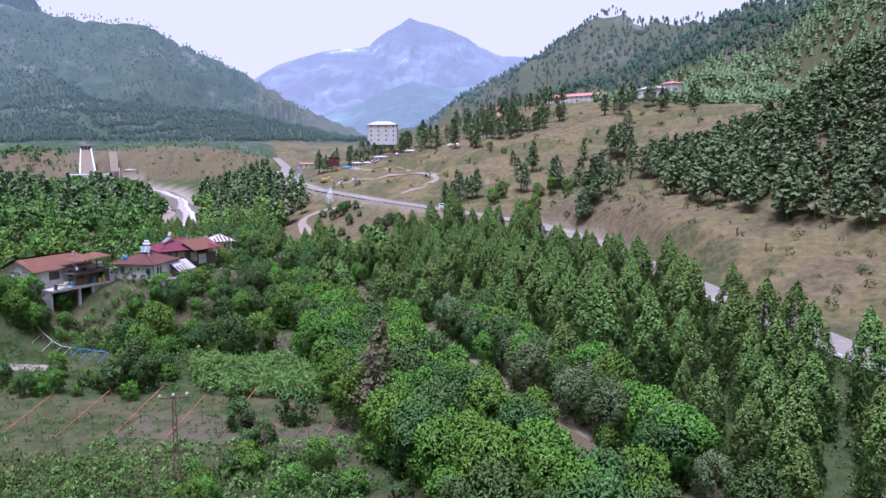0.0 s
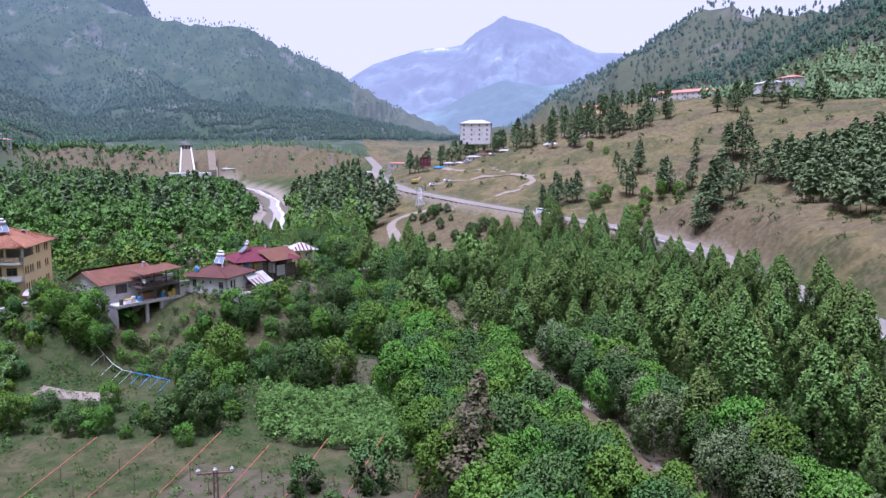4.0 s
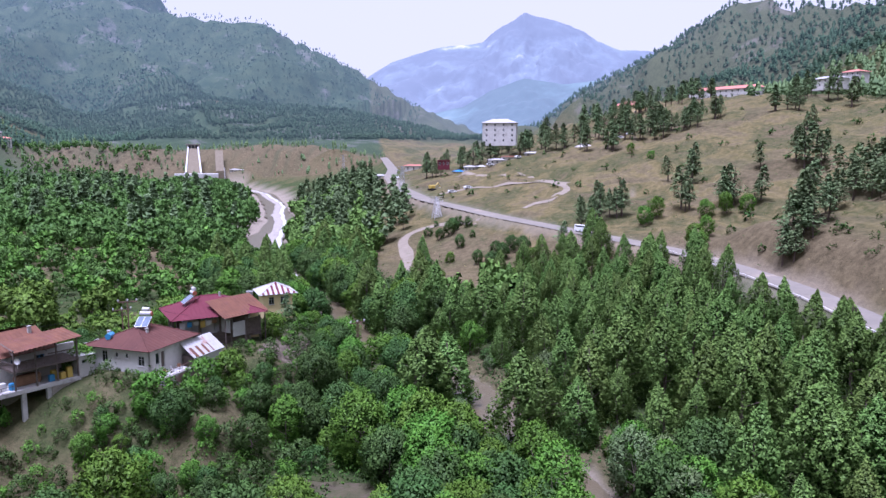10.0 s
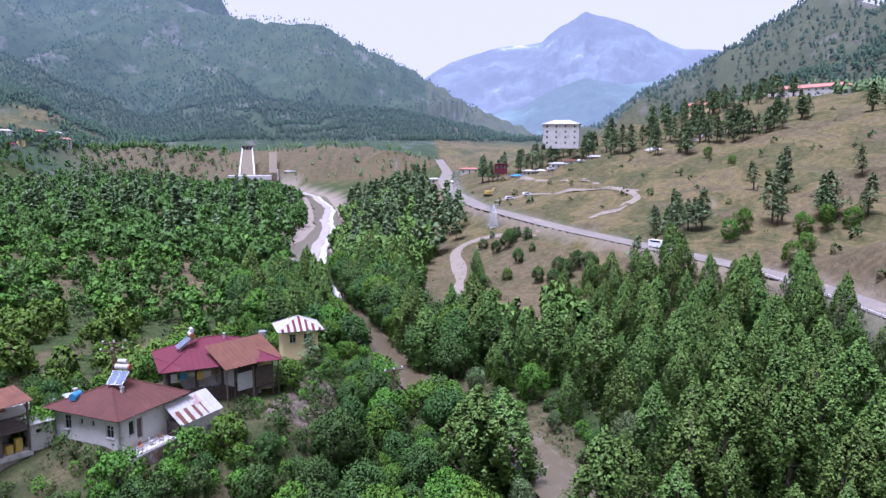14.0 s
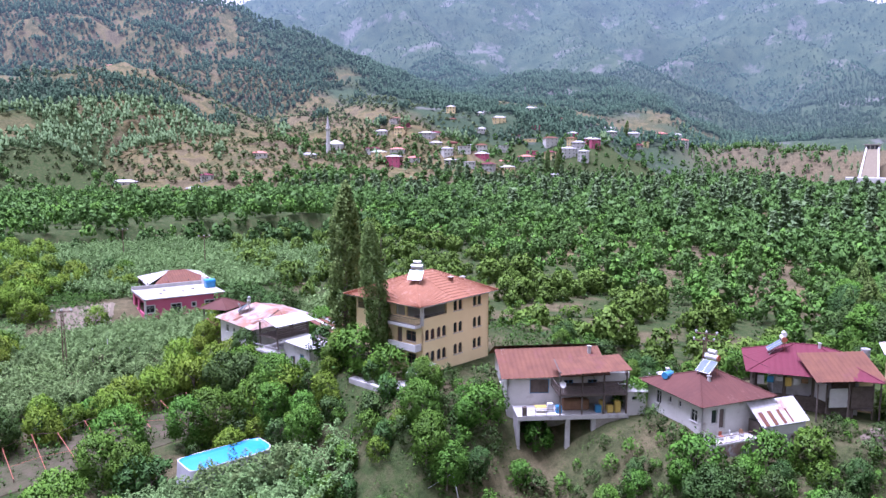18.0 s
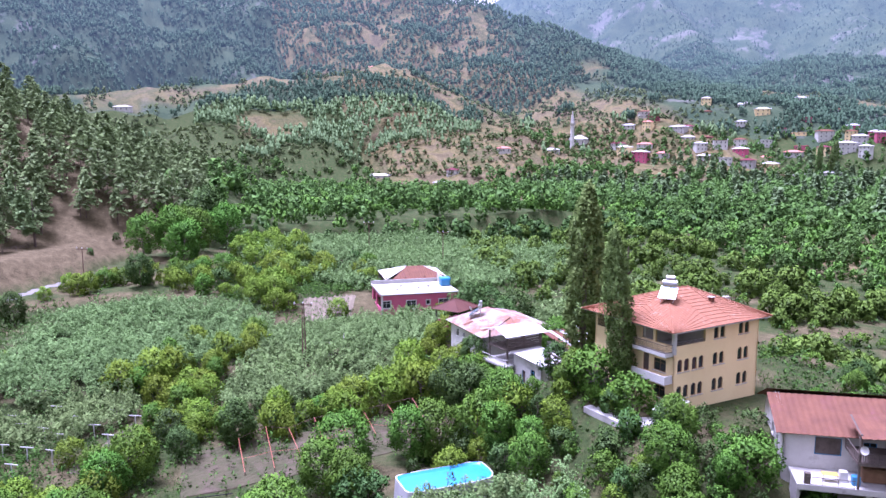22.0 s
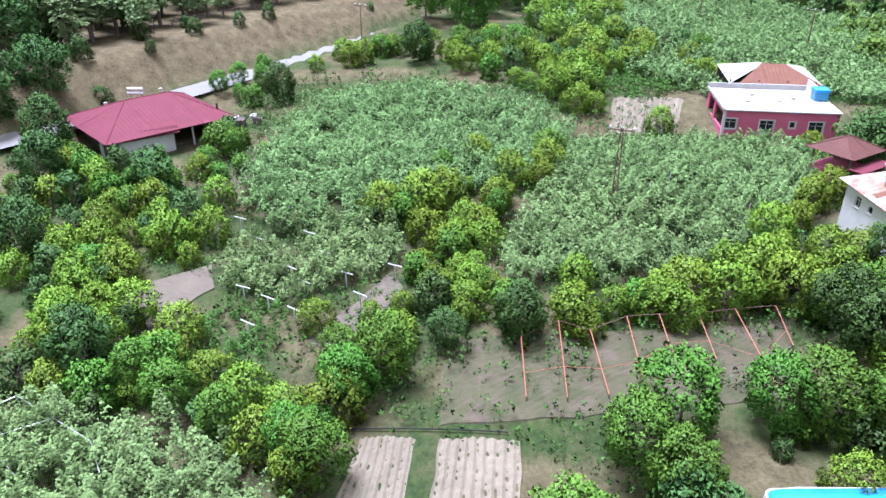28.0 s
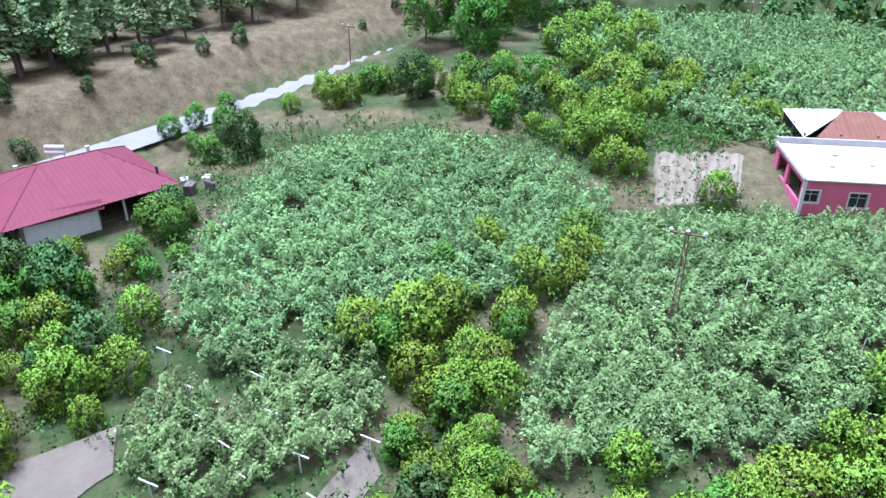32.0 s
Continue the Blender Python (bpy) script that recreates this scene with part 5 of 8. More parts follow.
def solar_heater(m, tank=STEEL, panels=2, turn=0, red=False, label="roof solar water heater with dark panels and a tank"):
    e = new("solar_heater")
    e.matrix_world = m @ pose(0, 0, 0, 0, 0, turn)
    tagged(e, label, "solar heater")
    for k in range(panels):
        bm = box_bm(-0.45, 0.45, -0.95, 0.95, -0.05, 0.05, 0.02)
        bmesh.ops.transform(bm, matrix=pose((k - (panels - 1) / 2) * 0.98, -0.5, 0.75, 35), verts=bm.verts)
        p = part("panel", bm, PANEL, e)
        bm = bmesh.new()
        for x0, x1, y0, y1 in ((-0.47, -0.43, -0.97, 0.97), (0.43, 0.47, -0.97, 0.97), (-0.43, 0.43, -0.97, -0.93), (-0.43, 0.43, 0.93, 0.97)):
            box_bm(x0, x1, y0, y1, -0.06, 0.065, 0, bm)
        bmesh.ops.transform(bm, matrix=pose((k - (panels - 1) / 2) * 0.98, -0.5, 0.75, 35), verts=bm.verts)
        part("panel_frame", bm, STEEL, p)
    part("tank", rod_bm((-0.8, 0.5, 1.75), (0.8, 0.5, 1.75), 0.33, 14), tank, e)
    if red:
        part("end_cap", rod_bm((0.78, 0.5, 1.75), (0.95, 0.5, 1.75), 0.34, 14), RED_PLASTIC, e)
    part("upper_tank", rod_bm((-0.5, 0.6, 2.35), (0.5, 0.6, 2.35), 0.27, 12), tank, e)
    for x in (-0.7, 0.7):
        part("leg", rod_bm((x, 0.6, -0.35), (x, 0.55, 2.2), 0.035, 6), RED_PLASTIC if red else STEEL, e)
        part("strut", rod_bm((x, -1.2, -0.25), (x, 0.5, 1.4), 0.03, 6), STEEL, e)
    return e


def dish(m, r=0.45):
    e = new("satellite_dish")
    e.matrix_world = m
    tagged(e, "round white satellite dish on a short arm", "satellite dish")
    bm = bmesh.new()
    bmesh.ops.create_uvsphere(bm, u_segments=16, v_segments=10, radius=r * 1.5)
    bmesh.ops.delete(bm, geom=[v for v in bm.verts if v.co.z > -r * 1.1], context="VERTS")
    bmesh.ops.transform(bm, matrix=pose(0, 0, r * 0.6, 65, 0, 0) @ pose(0, 0, r * 1.1), verts=bm.verts)
    part("reflector", bm, FRAME_W, e)
    part("arm", rod_bm((0, 0, -0.7), (0, 0.1, r * 0.5), 0.03, 6), STEEL, e)
    return e


def chimney(parent, x, y, z, h=0.9, w=0.3, material=None):
    c = part("chimney", box_bm(x - w / 2, x + w / 2, y - w / 2, y + w / 2, z - 0.5, z + h, 0.02), material or FRAME_W, parent)
    part("chimney_cap", box_bm(x - w * 0.65, x + w * 0.65, y - w * 0.65, y + w * 0.65, z + h, z + h + 0.08), CONCRETE, c)
    return c


# ---- the yellow apartment house ----
yh = house("apartment_house", (-77.5, 147.3), (-0.17, 0.985), "three-storey yellow apartment house with an orange tiled hip roof", "apartment house")
YL, YD = 14.0, 12.5
ROWS = (20.5, 23.5, 26.55)
pairs = [(c - 0.92, c - 0.14, z, z + 1.45, "arch") for z in ROWS for c in (7.2, 11.4)] + [(c + 0.14, c + 0.92, z, z + 1.45, "arch") for z in ROWS for c in (7.2, 11.4)]
pairs += [(c - 0.92, c - 0.14, z, z + 1.45, "arch") for z in ROWS[:2] for c in (1.5, 3.8)] + [(c + 0.14, c + 0.92, z, z + 1.45, "arch") for z in ROWS[:2] for c in (1.5, 3.8)]
facade(yh, "front", (0, 0), YL, 15.5, 28.3, YELLOW, pairs + [(0.35, 4.9, 26.5, 28.0, "open")], frame=WOOD_NEW)
facade(yh, "right", (YL, 0), YD, 15.5, 28.3, YELLOW, [(y, y + 1.0, z, z + 1.45, "win") for z in ROWS for y in (2.0, 5.5, 9.0)])
facade(yh, "back", (YL, YD), YL, 15.5, 28.3, YELLOW, [(y, y + 1.0, z, z + 1.45, "win") for z in ROWS for y in (2.0, 6.5, 11.0)])
facade(yh, "left", (0, YD), YD, 15.5, 28.3, YELLOW,
       [(7.6, 9.4, 26.5, 28.0, "open"), (9.7, 12.1, 26.5, 28.0, "open"), (0.4, 4.2, 26.4, 28.0, "open"), (8.0, 8.9, 22.9, 24.9, "door"), (9.6, 11.4, 23.3, 24.7, "win"), (8.0, 8.9, 19.9, 21.9, "door"), (9.6, 11.4, 20.3, 21.7, "win"),
        (3.0, 3.75, 23.4, 24.9, "arch"), (4.1, 4.85, 23.4, 24.9, "arch"), (2.6, 3.9, 19.7, 21.8, "arch")], frame=WOOD_NEW)
part("floor_slab", box_bm(0.3, YL - 0.3, 0.3, YD - 0.3, 25.5, 25.7), CONCRETE, yh)
part("floor_slab", box_bm(0.3, YL - 0.3, 0.3, YD - 0.3, 22.4, 22.6), CONCRETE, yh)
part("inner_wall", box_bm(0.35, YL - 0.3, 4.6, 4.8, 15.6, 28.2), WHITE, yh)
part("inner_wall", box_bm(5.1, 5.3, 0.35, 4.6, 15.6, 28.2), WHITE, yh)
for z in (22.55, 25.6):
    b = part("balcony", box_bm(-1.25, 0.0, 0.1, 5.0, z - 0.2, z, 0.02), FRAME_W, yh)
    part("parapet", box_bm(-1.25, -1.13, 0.1, 5.0, z, z + (0.75 if z < 24 else 0.2)), FRAME_W, b)
    part("parapet", box_bm(-1.13, -0.02, 0.1, 0.22, z, z + (0.75 if z < 24 else 0.2)), FRAME_W, b)
    b = part("balcony", box_bm(YL, YL + 1.2, 1.0, 4.2, z - 0.2, z, 0.02), FRAME_W, yh)
    part("parapet", box_bm(YL + 1.1, YL + 1.2, 1.0, 4.2, z, z + 0.8), FRAME_W, b)
    part("parapet", box_bm(YL, YL + 1.1, 1.0, 1.1, z, z + 0.8), FRAME_W, b)
railing(yh, [(-1.18, 4.9), (-1.18, 0.2), (0, 0.2)], 25.8, 0.9, WOOD)
railing(yh, [(0.4, -0.05), (4.8, -0.05)], 26.5, 0.35, WOOD)
railing(yh, [(-0.05, 12.0), (-0.05, 8.4)], 26.4, 0.8, WOOD)
part("corner_post", box_bm(-0.06, 0.3, -0.06, 0.3, 25.6, 28.3), FRAME_W, yh)
soffit = part("soffit", box_bm(-1.2, YL + 1.0, -0.95, YD + 1.0, 28.22, 28.34), FRAME_W, yh)
yroof = hip_roof(yh, -1.4, YL + 1.1, -1.0, YD + 1.1, 28.35, 31.3, (5.5, 6.2, 8.8, 6.2), TILE, amp=0.045, rib=0.22, rows=12, label="orange clay tile hip roof")
chimney(yroof, 9.2, 3.0, 29.9, 0.6, 0.5, RUST)
chimney(yroof, 12.3, 3.4, 29.4, 0.7, 0.5, CONCRETE)
Y = yh.matrix_world
solar_heater(Y @ pose(3.9, 4.6, 30.6), turn=-60, label="solar water heater with two panels on the tiled roof")
yard = tagged(part("yard", box_bm(-6.5, -0.35, -0.8, 7.0, 14.5, 18.85, 0.05), CONCRETE), "grey concrete yard beside the apartment house", "yard", kind="structure")
yard.matrix_world = Y

# ---- long house with a rusty roof and a two-level wooden balcony ----
lh = house("terrace_house", (-62.8, 149.5), (0.57, 0.82), "white house with rusty sheet roof, wooden balcony and concrete terrace")
facade(lh, "front", (-0.2, 4.0), 15.2, 13.5, 21.0, WHITE, [(2.8, 5.2, 18.6, 20.4, "door"), (7.0, 8.2, 18.8, 20.2, "win"), (10, 11.2, 18.8, 20.2, "win")], frame=BLUE_PLASTIC)
facade(lh, "left", (-0.2, 14.0), 10.0, 13.5, 20.9, WHITE, [(4.2, 5.2, 18.4, 19.6, "win"), (6.8, 7.7, 17.3, 19.3, "door")])
facade(lh, "right", (12.0, 4.0), 10.0, 13.5, 20.9, WHITE, [(3, 4.2, 18.5, 19.8, "win")])
facade(lh, "back", (12.0, 14.0), 12.2, 13.5, 20.9, WHITE)
gb = bmesh.new()
for x in (-0.2, 0.1):
    gb.faces.new([gb.verts.new(p) for p in ((x, 4.0, 20.9), (x, 9.0, 23.0), (x, 14.0, 20.9))])
part("gable", gb, WHITE, lh)
rb = bmesh.new()
slope(rb, (-1.0, 3.2, 20.75), (12.4, 3.2, 20.95), (11.9, 9.0, 23.35), (-1.1, 9.0, 22.85), rib=0.3, amp=0.05)
slope(rb, (12.4, 14.8, 20.8), (-1.0, 14.8, 20.7), (-1.1, 9.0, 22.85), (11.9, 9.0, 23.35), rib=0.3, amp=0.05)
lroof = part("roof", rb, RUST, lh, "rust-brown ribbed sheet roof")
rb = bmesh.new()
slope(rb, (5.3, -0.8, 22.3), (13.7, -0.8, 22.75), (14.2, 4.4, 23.2), (5.6, 4.4, 22.75), rib=0.3, amp=0.05)
part("balcony_roof", rb, RUST, lh)
chimney(lroof, 10.9, 7.6, 22.9, 0.5, 0.4, CONCRETE)
part("terrace_slab", box_bm(0.4, 13.6, -0.1, 4.0, 16.85, 17.2, 0.03), CONCRETE, lh)
part("terrace_edge", box_bm(0.35, 13.6, -0.2, -0.1, 16.75, 17.3), CONCRETE, lh)
for x in (6.4, 9.5):
    part("pillar", box_bm(x - 0.28, x + 0.28, 0.0, 0.5, 12.5, 16.85, 0.03), CONCRETE, lh)
part("stone_wall", box_bm(9.8, 13.5, 0.05, 0.55, 12.5, 16.85, 0.08), STONE, lh)
part("cellar_wall", box_bm(0.6, 13.4, 3.4, 3.9, 12.0, 16.85), STONE, lh)
part("side_wall", box_bm(0.5, 0.8, 0.6, 3.4, 12.0, 16.85), CONCRETE, lh)
part("balcony_floor", box_bm(5.2, 13.4, -0.3, 4.0, 19.6, 19.8), WOOD, lh)
railing(lh, [(5.2, 3.9), (5.2, -0.25), (13.4, -0.25)], 19.8, 0.95, WOOD, 0.2)
for x in (5.4, 8.0, 10.6, 13.3):
    post(lh, x, -0.1, 17.2, 22.5, 0.09, WOOD)
for x in (5.4, 9.4, 13.3):
    part("brace", rod_bm((x, -0.1, 21.6), (x, 1.4, 22.6), 0.06, 5), WOOD, lh)
part("truss", rod_bm((5.4, -0.3, 22.3), (5.6, 4.2, 22.75), 0.1, 5), WOOD, lh)
part("woodpile", box_bm(6.2, 9.4, 1.6, 2.6, 17.2, 18.5, 0.15), WOOD_NEW, lh)
part("wood_rack", box_bm(9.7, 13.0, 0.1, 0.25, 21.0, 21.15), WOOD, lh)
railing(lh, [(1.2, -0.05), (5.2, -0.05)], 17.2, 0.8, WOOD, 1.3, "terrace_rail")
part("terrace_box", box_bm(1.0, 1.5, -0.05, 0.4, 17.2, 18.3), WOOD, lh)
M = lh.matrix_world
for x, y, c, h in ((5.5, 1.0, BLUE_PLASTIC, 0.9), (4.6, 1.6, FRAME_W, 1.0), (10.2, 0.8, BLUE_PLASTIC, 0.9), (11.6, 0.7, OCHRE, 0.9), (12.5, 0.7, OCHRE, 1.4), (10.9, 1.6, OCHRE, 1.2)):
    e = part("storage_crate", box_bm(-0.35, 0.35, -0.3, 0.3, 0, h, 0.06), c)
    e.matrix_world = M @ pose(x, y, 17.2)
    tagged(e, "plastic storage crate on the concrete terrace", "crate", "crates on the terrace")
e = part("garden_table", box_bm(-0.7, 0.7, -0.4, 0.4, 0.68, 0.75, 0.02), OCHRE)
for sx in (-0.6, 0.6):
    for sy in (-0.3, 0.3):
        part("leg", rod_bm((sx, sy, 0), (sx, sy, 0.68), 0.03, 6), STEEL, e)
e.matrix_world = M @ pose(3.4, 1.3, 17.2)
tagged(e, "low yellow garden table on the terrace", "table")
dish(M @ pose(5.6, -0.6, 20.9, 0, 0, 10))
shed = house("terrace_shed", tuple((M @ Vector((13.7, 0.6, 0)))[:2]), (0.57, 0.82), "small white rendered shed beside the terrace", "shed")
facade(shed, "front", (0, 0), 2.2, 14.5, 19.6, WHITE, [(0.5, 1.1, 18.6, 19.1, "win")])
part("body", box_bm(0.02, 2.18, 0.3, 2.6, 14.5, 19.6), WHITE, shed)
part("roof", box_bm(-0.2, 2.4, -0.2, 2.8, 19.6, 19.75, 0.02), CONCRETE, shed)

# ---- brown-roofed house with a striped shed ----
bh = house("brown_roof_house", (-46.0, 161.5), (0.3, 0.954), "cream house with dark red-brown sheet roof and a rusty plinth")
facade(bh, "left", (0.7, 10.3), 9.7, 14.0, 20.2, WHITE, [(1.6, 2.6, 18.0, 19.6, "win"), (3.9, 4.4, 18.8, 19.5, "win"), (5.6, 6.1, 18.8, 19.5, "win"), (7.7, 8.8, 17.9, 19.3, "win")])
facade(bh, "front", (0.7, 0.6), 9.2, 14.0, 20.2, WHITE, [(1.2, 2.0, 17.9, 19.5, "win"), (2.3, 3.1, 17.2, 19.5, "door")])
facade(bh, "right", (9.9, 0.6), 9.7, 14.0, 20.2, WHITE, [(4, 5, 18, 19.4, "win")])
facade(bh, "back", (9.9, 10.3), 9.2, 14.0, 20.2, WHITE)
broof = hip_roof(bh, -0.1, 10.6, -0.1, 11.2, 20.25, 22.3, (4.4, 5.6, 6.6, 5.6), BROWN_TIN, amp=0.035, rib=0.35, label="dark red-brown sheet hip roof")
chimney(broof, 4.2, 3.8, 21.6, 0.6, 0.3)
chimney(broof, 2.2, 8.6, 21.2, 0.8, 0.35)
part("deck", box_bm(0.5, 6.2, -2.0, 0.6, 16.45, 16.65, 0.02), CONCRETE, bh)
railing(bh, [(0.6, 0.4), (0.6, -1.9), (5.8, -1.9)], 16.65, 0.85, POLE, 0.6)
pl = bmesh.new()
slope(pl, (0.4, -2.05, 13.2), (12.8, -2.05, 13.2), (12.8, -2.0, 16.45), (0.4, -2.0, 16.45), rib=0.25, amp=0.04)
slope(pl, (0.35, 2.0, 13.2), (0.35, -2.05, 13.2), (0.4, -2.0, 16.45), (0.4, 2.0, 16.45), rib=0.25, amp=0.04)
part("plinth_cladding", pl, surface("patched_rusty_sheet", (0.34, 0.24, 0.2), (0.12, 0.06, 0.05), 0.9, 0.75, stain=(0.42, 0.42, 0.44), stain_at=0.52), bh, "patched rusty sheet cladding")
sr = bmesh.new()
slope(sr, (6.7, -2.1, 17.75), (13.4, -2.3, 17.75), (10.9, 0.6, 19.95), (5.2, 0.6, 19.8), rib=0.33, amp=0.04)
sroof = part("shed_roof", sr, PALE_TIN, bh, "white shed roof with rusty stripes")
for k in range(5):
    sb = bmesh.new()
    x = 7.2 + k * 1.25
    slope(sb, (x, -2.12, 17.84), (x + 0.55, -2.14, 17.84), (x - 0.75 + 0.5, -0.65, 18.95), (x - 0.75, -0.65, 18.95), rib=0.28, amp=0.02)
    part("rusty_sheet", sb, RUST, sroof)
part("shed_wall", box_bm(7.2, 13.2, -1.9, -1.78, 15.4, 17.75), FRAME_W, bh, "white tarpaulin wall")
part("shed_wall", box_bm(13.1, 13.2, -1.78, 0.6, 15.4, 17.9), FRAME_W, bh)
part("shed_wall", box_bm(7.2, 7.3, -1.78, 0.5, 15.4, 17.9), WOOD, bh)
part("shed_floor", box_bm(6.2, 13.1, -1.78, 0.6, 15.2, 15.4), WOOD, bh)
part("shed_base", box_bm(6.6, 12.9, -1.6, 0.5, 12.8, 15.2), WOOD, bh)
B = bh.matrix_world
solar_heater(B @ pose(5.2, 5.0, 22.25), turn=-75, red=True, tank=FRAME_W, label="solar water heater with white tanks on the brown roof")
e = part("water_barrel", rod_bm((-0.7, 0, 0.45), (0.7, 0, 0.45), 0.42, 14), BLUE_PLASTIC)
e.matrix_world = B @ pose(1.9, 8.2, 20.95, 0, 0, 20)
for x in (-0.45, 0.45):
    part("cradle", box_bm(x - 0.08, x + 0.08, -0.3, 0.3, -0.3, 0.12), STEEL, e)
tagged(e, "blue plastic water barrel lying on the roof edge", "water barrel")
for k in range(3):
    e = part("terrace_chair", box_bm(-0.22, 0.22, -0.22, 0.22, 0.4, 0.46, 0.02), (RED_PLASTIC, FRAME_W, WOOD_NEW)[k])
    part("backrest", box_bm(-0.22, 0.22, 0.18, 0.23, 0.46, 0.9, 0.02), (RED_PLASTIC, FRAME_W, WOOD_NEW)[k], e)
    for sx in (-0.18, 0.18):
        for sy in (-0.18, 0.18):
            part("leg", rod_bm((sx, sy, 0), (sx, sy, 0.4), 0.02, 5), STEEL, e)
    e.matrix_world = B @ pose(2.0 + k * 1.4, -0.9, 16.65, 0, 0, 60 * k)
    tagged(e, "plain garden chair on the small deck", "chair", "chairs on the deck")
e = part("covered_cart", box_bm(-1.9, 1.9, -0.8, 0.8, 0.3, 1.0, 0.2), BLUE_PLASTIC)
part("cover", box_bm(-1.8, 1.8, -0.75, 0.75, 1.0, 1.5, 0.25), FRAME_W, e)
for sx in (-1.3, 1.3):
    part("wheel", rod_bm((sx, -0.85, 0.3), (sx, -0.7, 0.3), 0.3, 12), RUBBER, e)
e.matrix_world = pose(-59.5, 172.5, on_ground(-59.5, 172.5) + 0.6, 0, 0, 60)
tagged(e, "blue cart under a white cover beside the house", "cart")

# ---- red-roofed house with a rusty annex ----
rh = house("red_roof_house", (-46.2, 176.0), (0.85, 0.52), "low house with a crimson sheet roof and an open porch")
part("body", box_bm(1.0, 10.5, 3.0, 9.8, 15.0, 21.2), WHITE, rh)
facade(rh, "front", (-1.2, 1.6), 11.0, 15.0, 21.0, WOOD, [(0.4, 3.2, 18.3, 20.8, "open"), (3.6, 6.4, 18.3, 20.8, "open"), (6.9, 8.6, 18.4, 20.6, "open")])
facade(rh, "left", (-1.2, 9.8), 8.2, 15.0, 21.2, WOOD, [(1, 3, 18.8, 20.6, "open"), (4, 7, 18.8, 20.6, "open")])
rroof = hip_roof(rh, -2.4, 12.6, -0.2, 10.8, 21.3, 23.6, (3.6, 6.6, 6.0, 6.6), RED_TIN, amp=0.035, rib=0.35, label="crimson ribbed sheet roof")
chimney(rroof, 6.4, 6.0, 23.2, 0.8, 0.3)
ar = bmesh.new()
slope(ar, (5.2, -1.9, 21.2), (13.0, 1.2, 21.3), (11.4, 5.6, 23.5), (4.2, 3.0, 23.4), rib=0.33, amp=0.045)
part("annex_roof", ar, RUST, rh, "rust-brown annex roof with pale bare strips")
for x0, y0, x1, y1, z0, z1, m in ((4.6, 3.3, 6.5, 0.0, 18.4, 20.6, FRAME_W), (6.9, 0.1, 9.2, 1.1, 17.7, 20.0, FRAME_W), (9.4, 1.2, 11.8, 2.2, 17.6, 20.2, WOOD)):
    bm = bmesh.new()
    n = Vector((y1 - y0, x0 - x1, 0)).normalized() * 0.06
    vs = [bm.verts.new(Vector(p) + s * n) for s in (-1, 1) for p in ((x0, y0, z0), (x1, y1, z0), (x1, y1, z1), (x0, y0, z1))]
    for f in ((0, 1, 2, 3), (7, 6, 5, 4), (0, 4, 5, 1), (1, 5, 6, 2), (2, 6, 7, 3), (3, 7, 4, 0)):
        bm.faces.new([vs[k] for k in f])
    part("porch_screen", bm, m, rh)
for x, y in ((5.2, 2.4), (6.6, -0.1), (9.2, 1.0), (11.9, 2.2)):
    post(rh, x, y, 14.0, 20.5, 0.08, WOOD)
part("porch_floor", box_bm(4.6, 11.8, 1.4, 4.0, 17.3, 17.5), WOOD, rh)
part("end_room", box_bm(10.4, 12.3, 4.6, 8.6, 15.0, 21.1), YELLOW, rh)
for x in (5.4, 8.9, 12.5):
    post(rh, x, -1.5 + (x - 5.4) * 0.41, 14.0, 20.9, 0.08, WOOD)
R = rh.matrix_world
for k, (x, m_) in enumerate(((-0.6, FRAME_W), (0.5, BLUE_PLASTIC), (1.5, FRAME_W), (2.5, OCHRE), (3.4, FRAME_W), (4.3, WOOD_NEW))):
    e = part("hung_cloth", box_bm(-0.38, 0.38, -0.015, 0.015, -1.1 + 0.25 * (k % 3), 0.0, 0.01), m_)
    part("peg", box_bm(-0.3, 0.3, -0.02, 0.02, 0.0, 0.05), WOOD, e)
    e.matrix_world = R @ pose(x, 0.9, 20.7, 4 * (k % 3), 0, 6 * (k % 2))
    tagged(e, "cloth hung to dry under the porch eaves", "laundry", "laundry on the porch")
solar_heater(R @ pose(1.6, 5.2, 22.75), turn=-85, red=True, tank=FRAME_W, label="solar water heater on the crimson roof")
e = part("steel_water_tank", rod_bm((0, 0, 0), (0, 0, 1.3), 0.55, 16), STEEL)
part("lid", rod_bm((0, 0, 1.3), (0, 0, 1.38), 0.3, 12), STEEL, e)
e.matrix_world = R @ pose(11.9, 8.0, 22.0)
tagged(e, "round pale steel water tank at the roof corner", "water tank")
hut = house("garden_hut", (-40.8, 199.6), (0.9, 0.43), "small yellow hut with a red and white striped tin roof", "hut")
facade(hut, "front", (0, 0), 5.4, 14.5, 20.6, YELLOW, [(1.0, 2.0, 18.6, 20.0, "win"), (3.2, 4.2, 18.6, 20.0, "win")])
part("body", box_bm(0.02, 5.38, 0.3, 5.0, 14.5, 20.6), YELLOW, hut)
hroof = hip_roof(hut, -0.9, 6.3, -0.9, 5.9, 20.6, 22.3, (2.6, 2.5, 2.9, 2.5), PALE_TIN, amp=0.04, rib=0.3)
for k in range(7):
    bm = bmesh.new()
    x = -0.3 + k * 0.95
    t = 1 - abs(x + 0.2 - 2.7) / 3.4
    slope(bm, (x, -0.92, 20.7), (x + 0.4, -0.92, 20.7), (x + 0.4, -0.92 + 3.4 * t, 20.7 + 1.7 * t), (x, -0.92 + 3.4 * t, 20.7 + 1.7 * t), rib=0.2, amp=0.02)
    part("red_stripe", bm, RED_TIN, hroof)

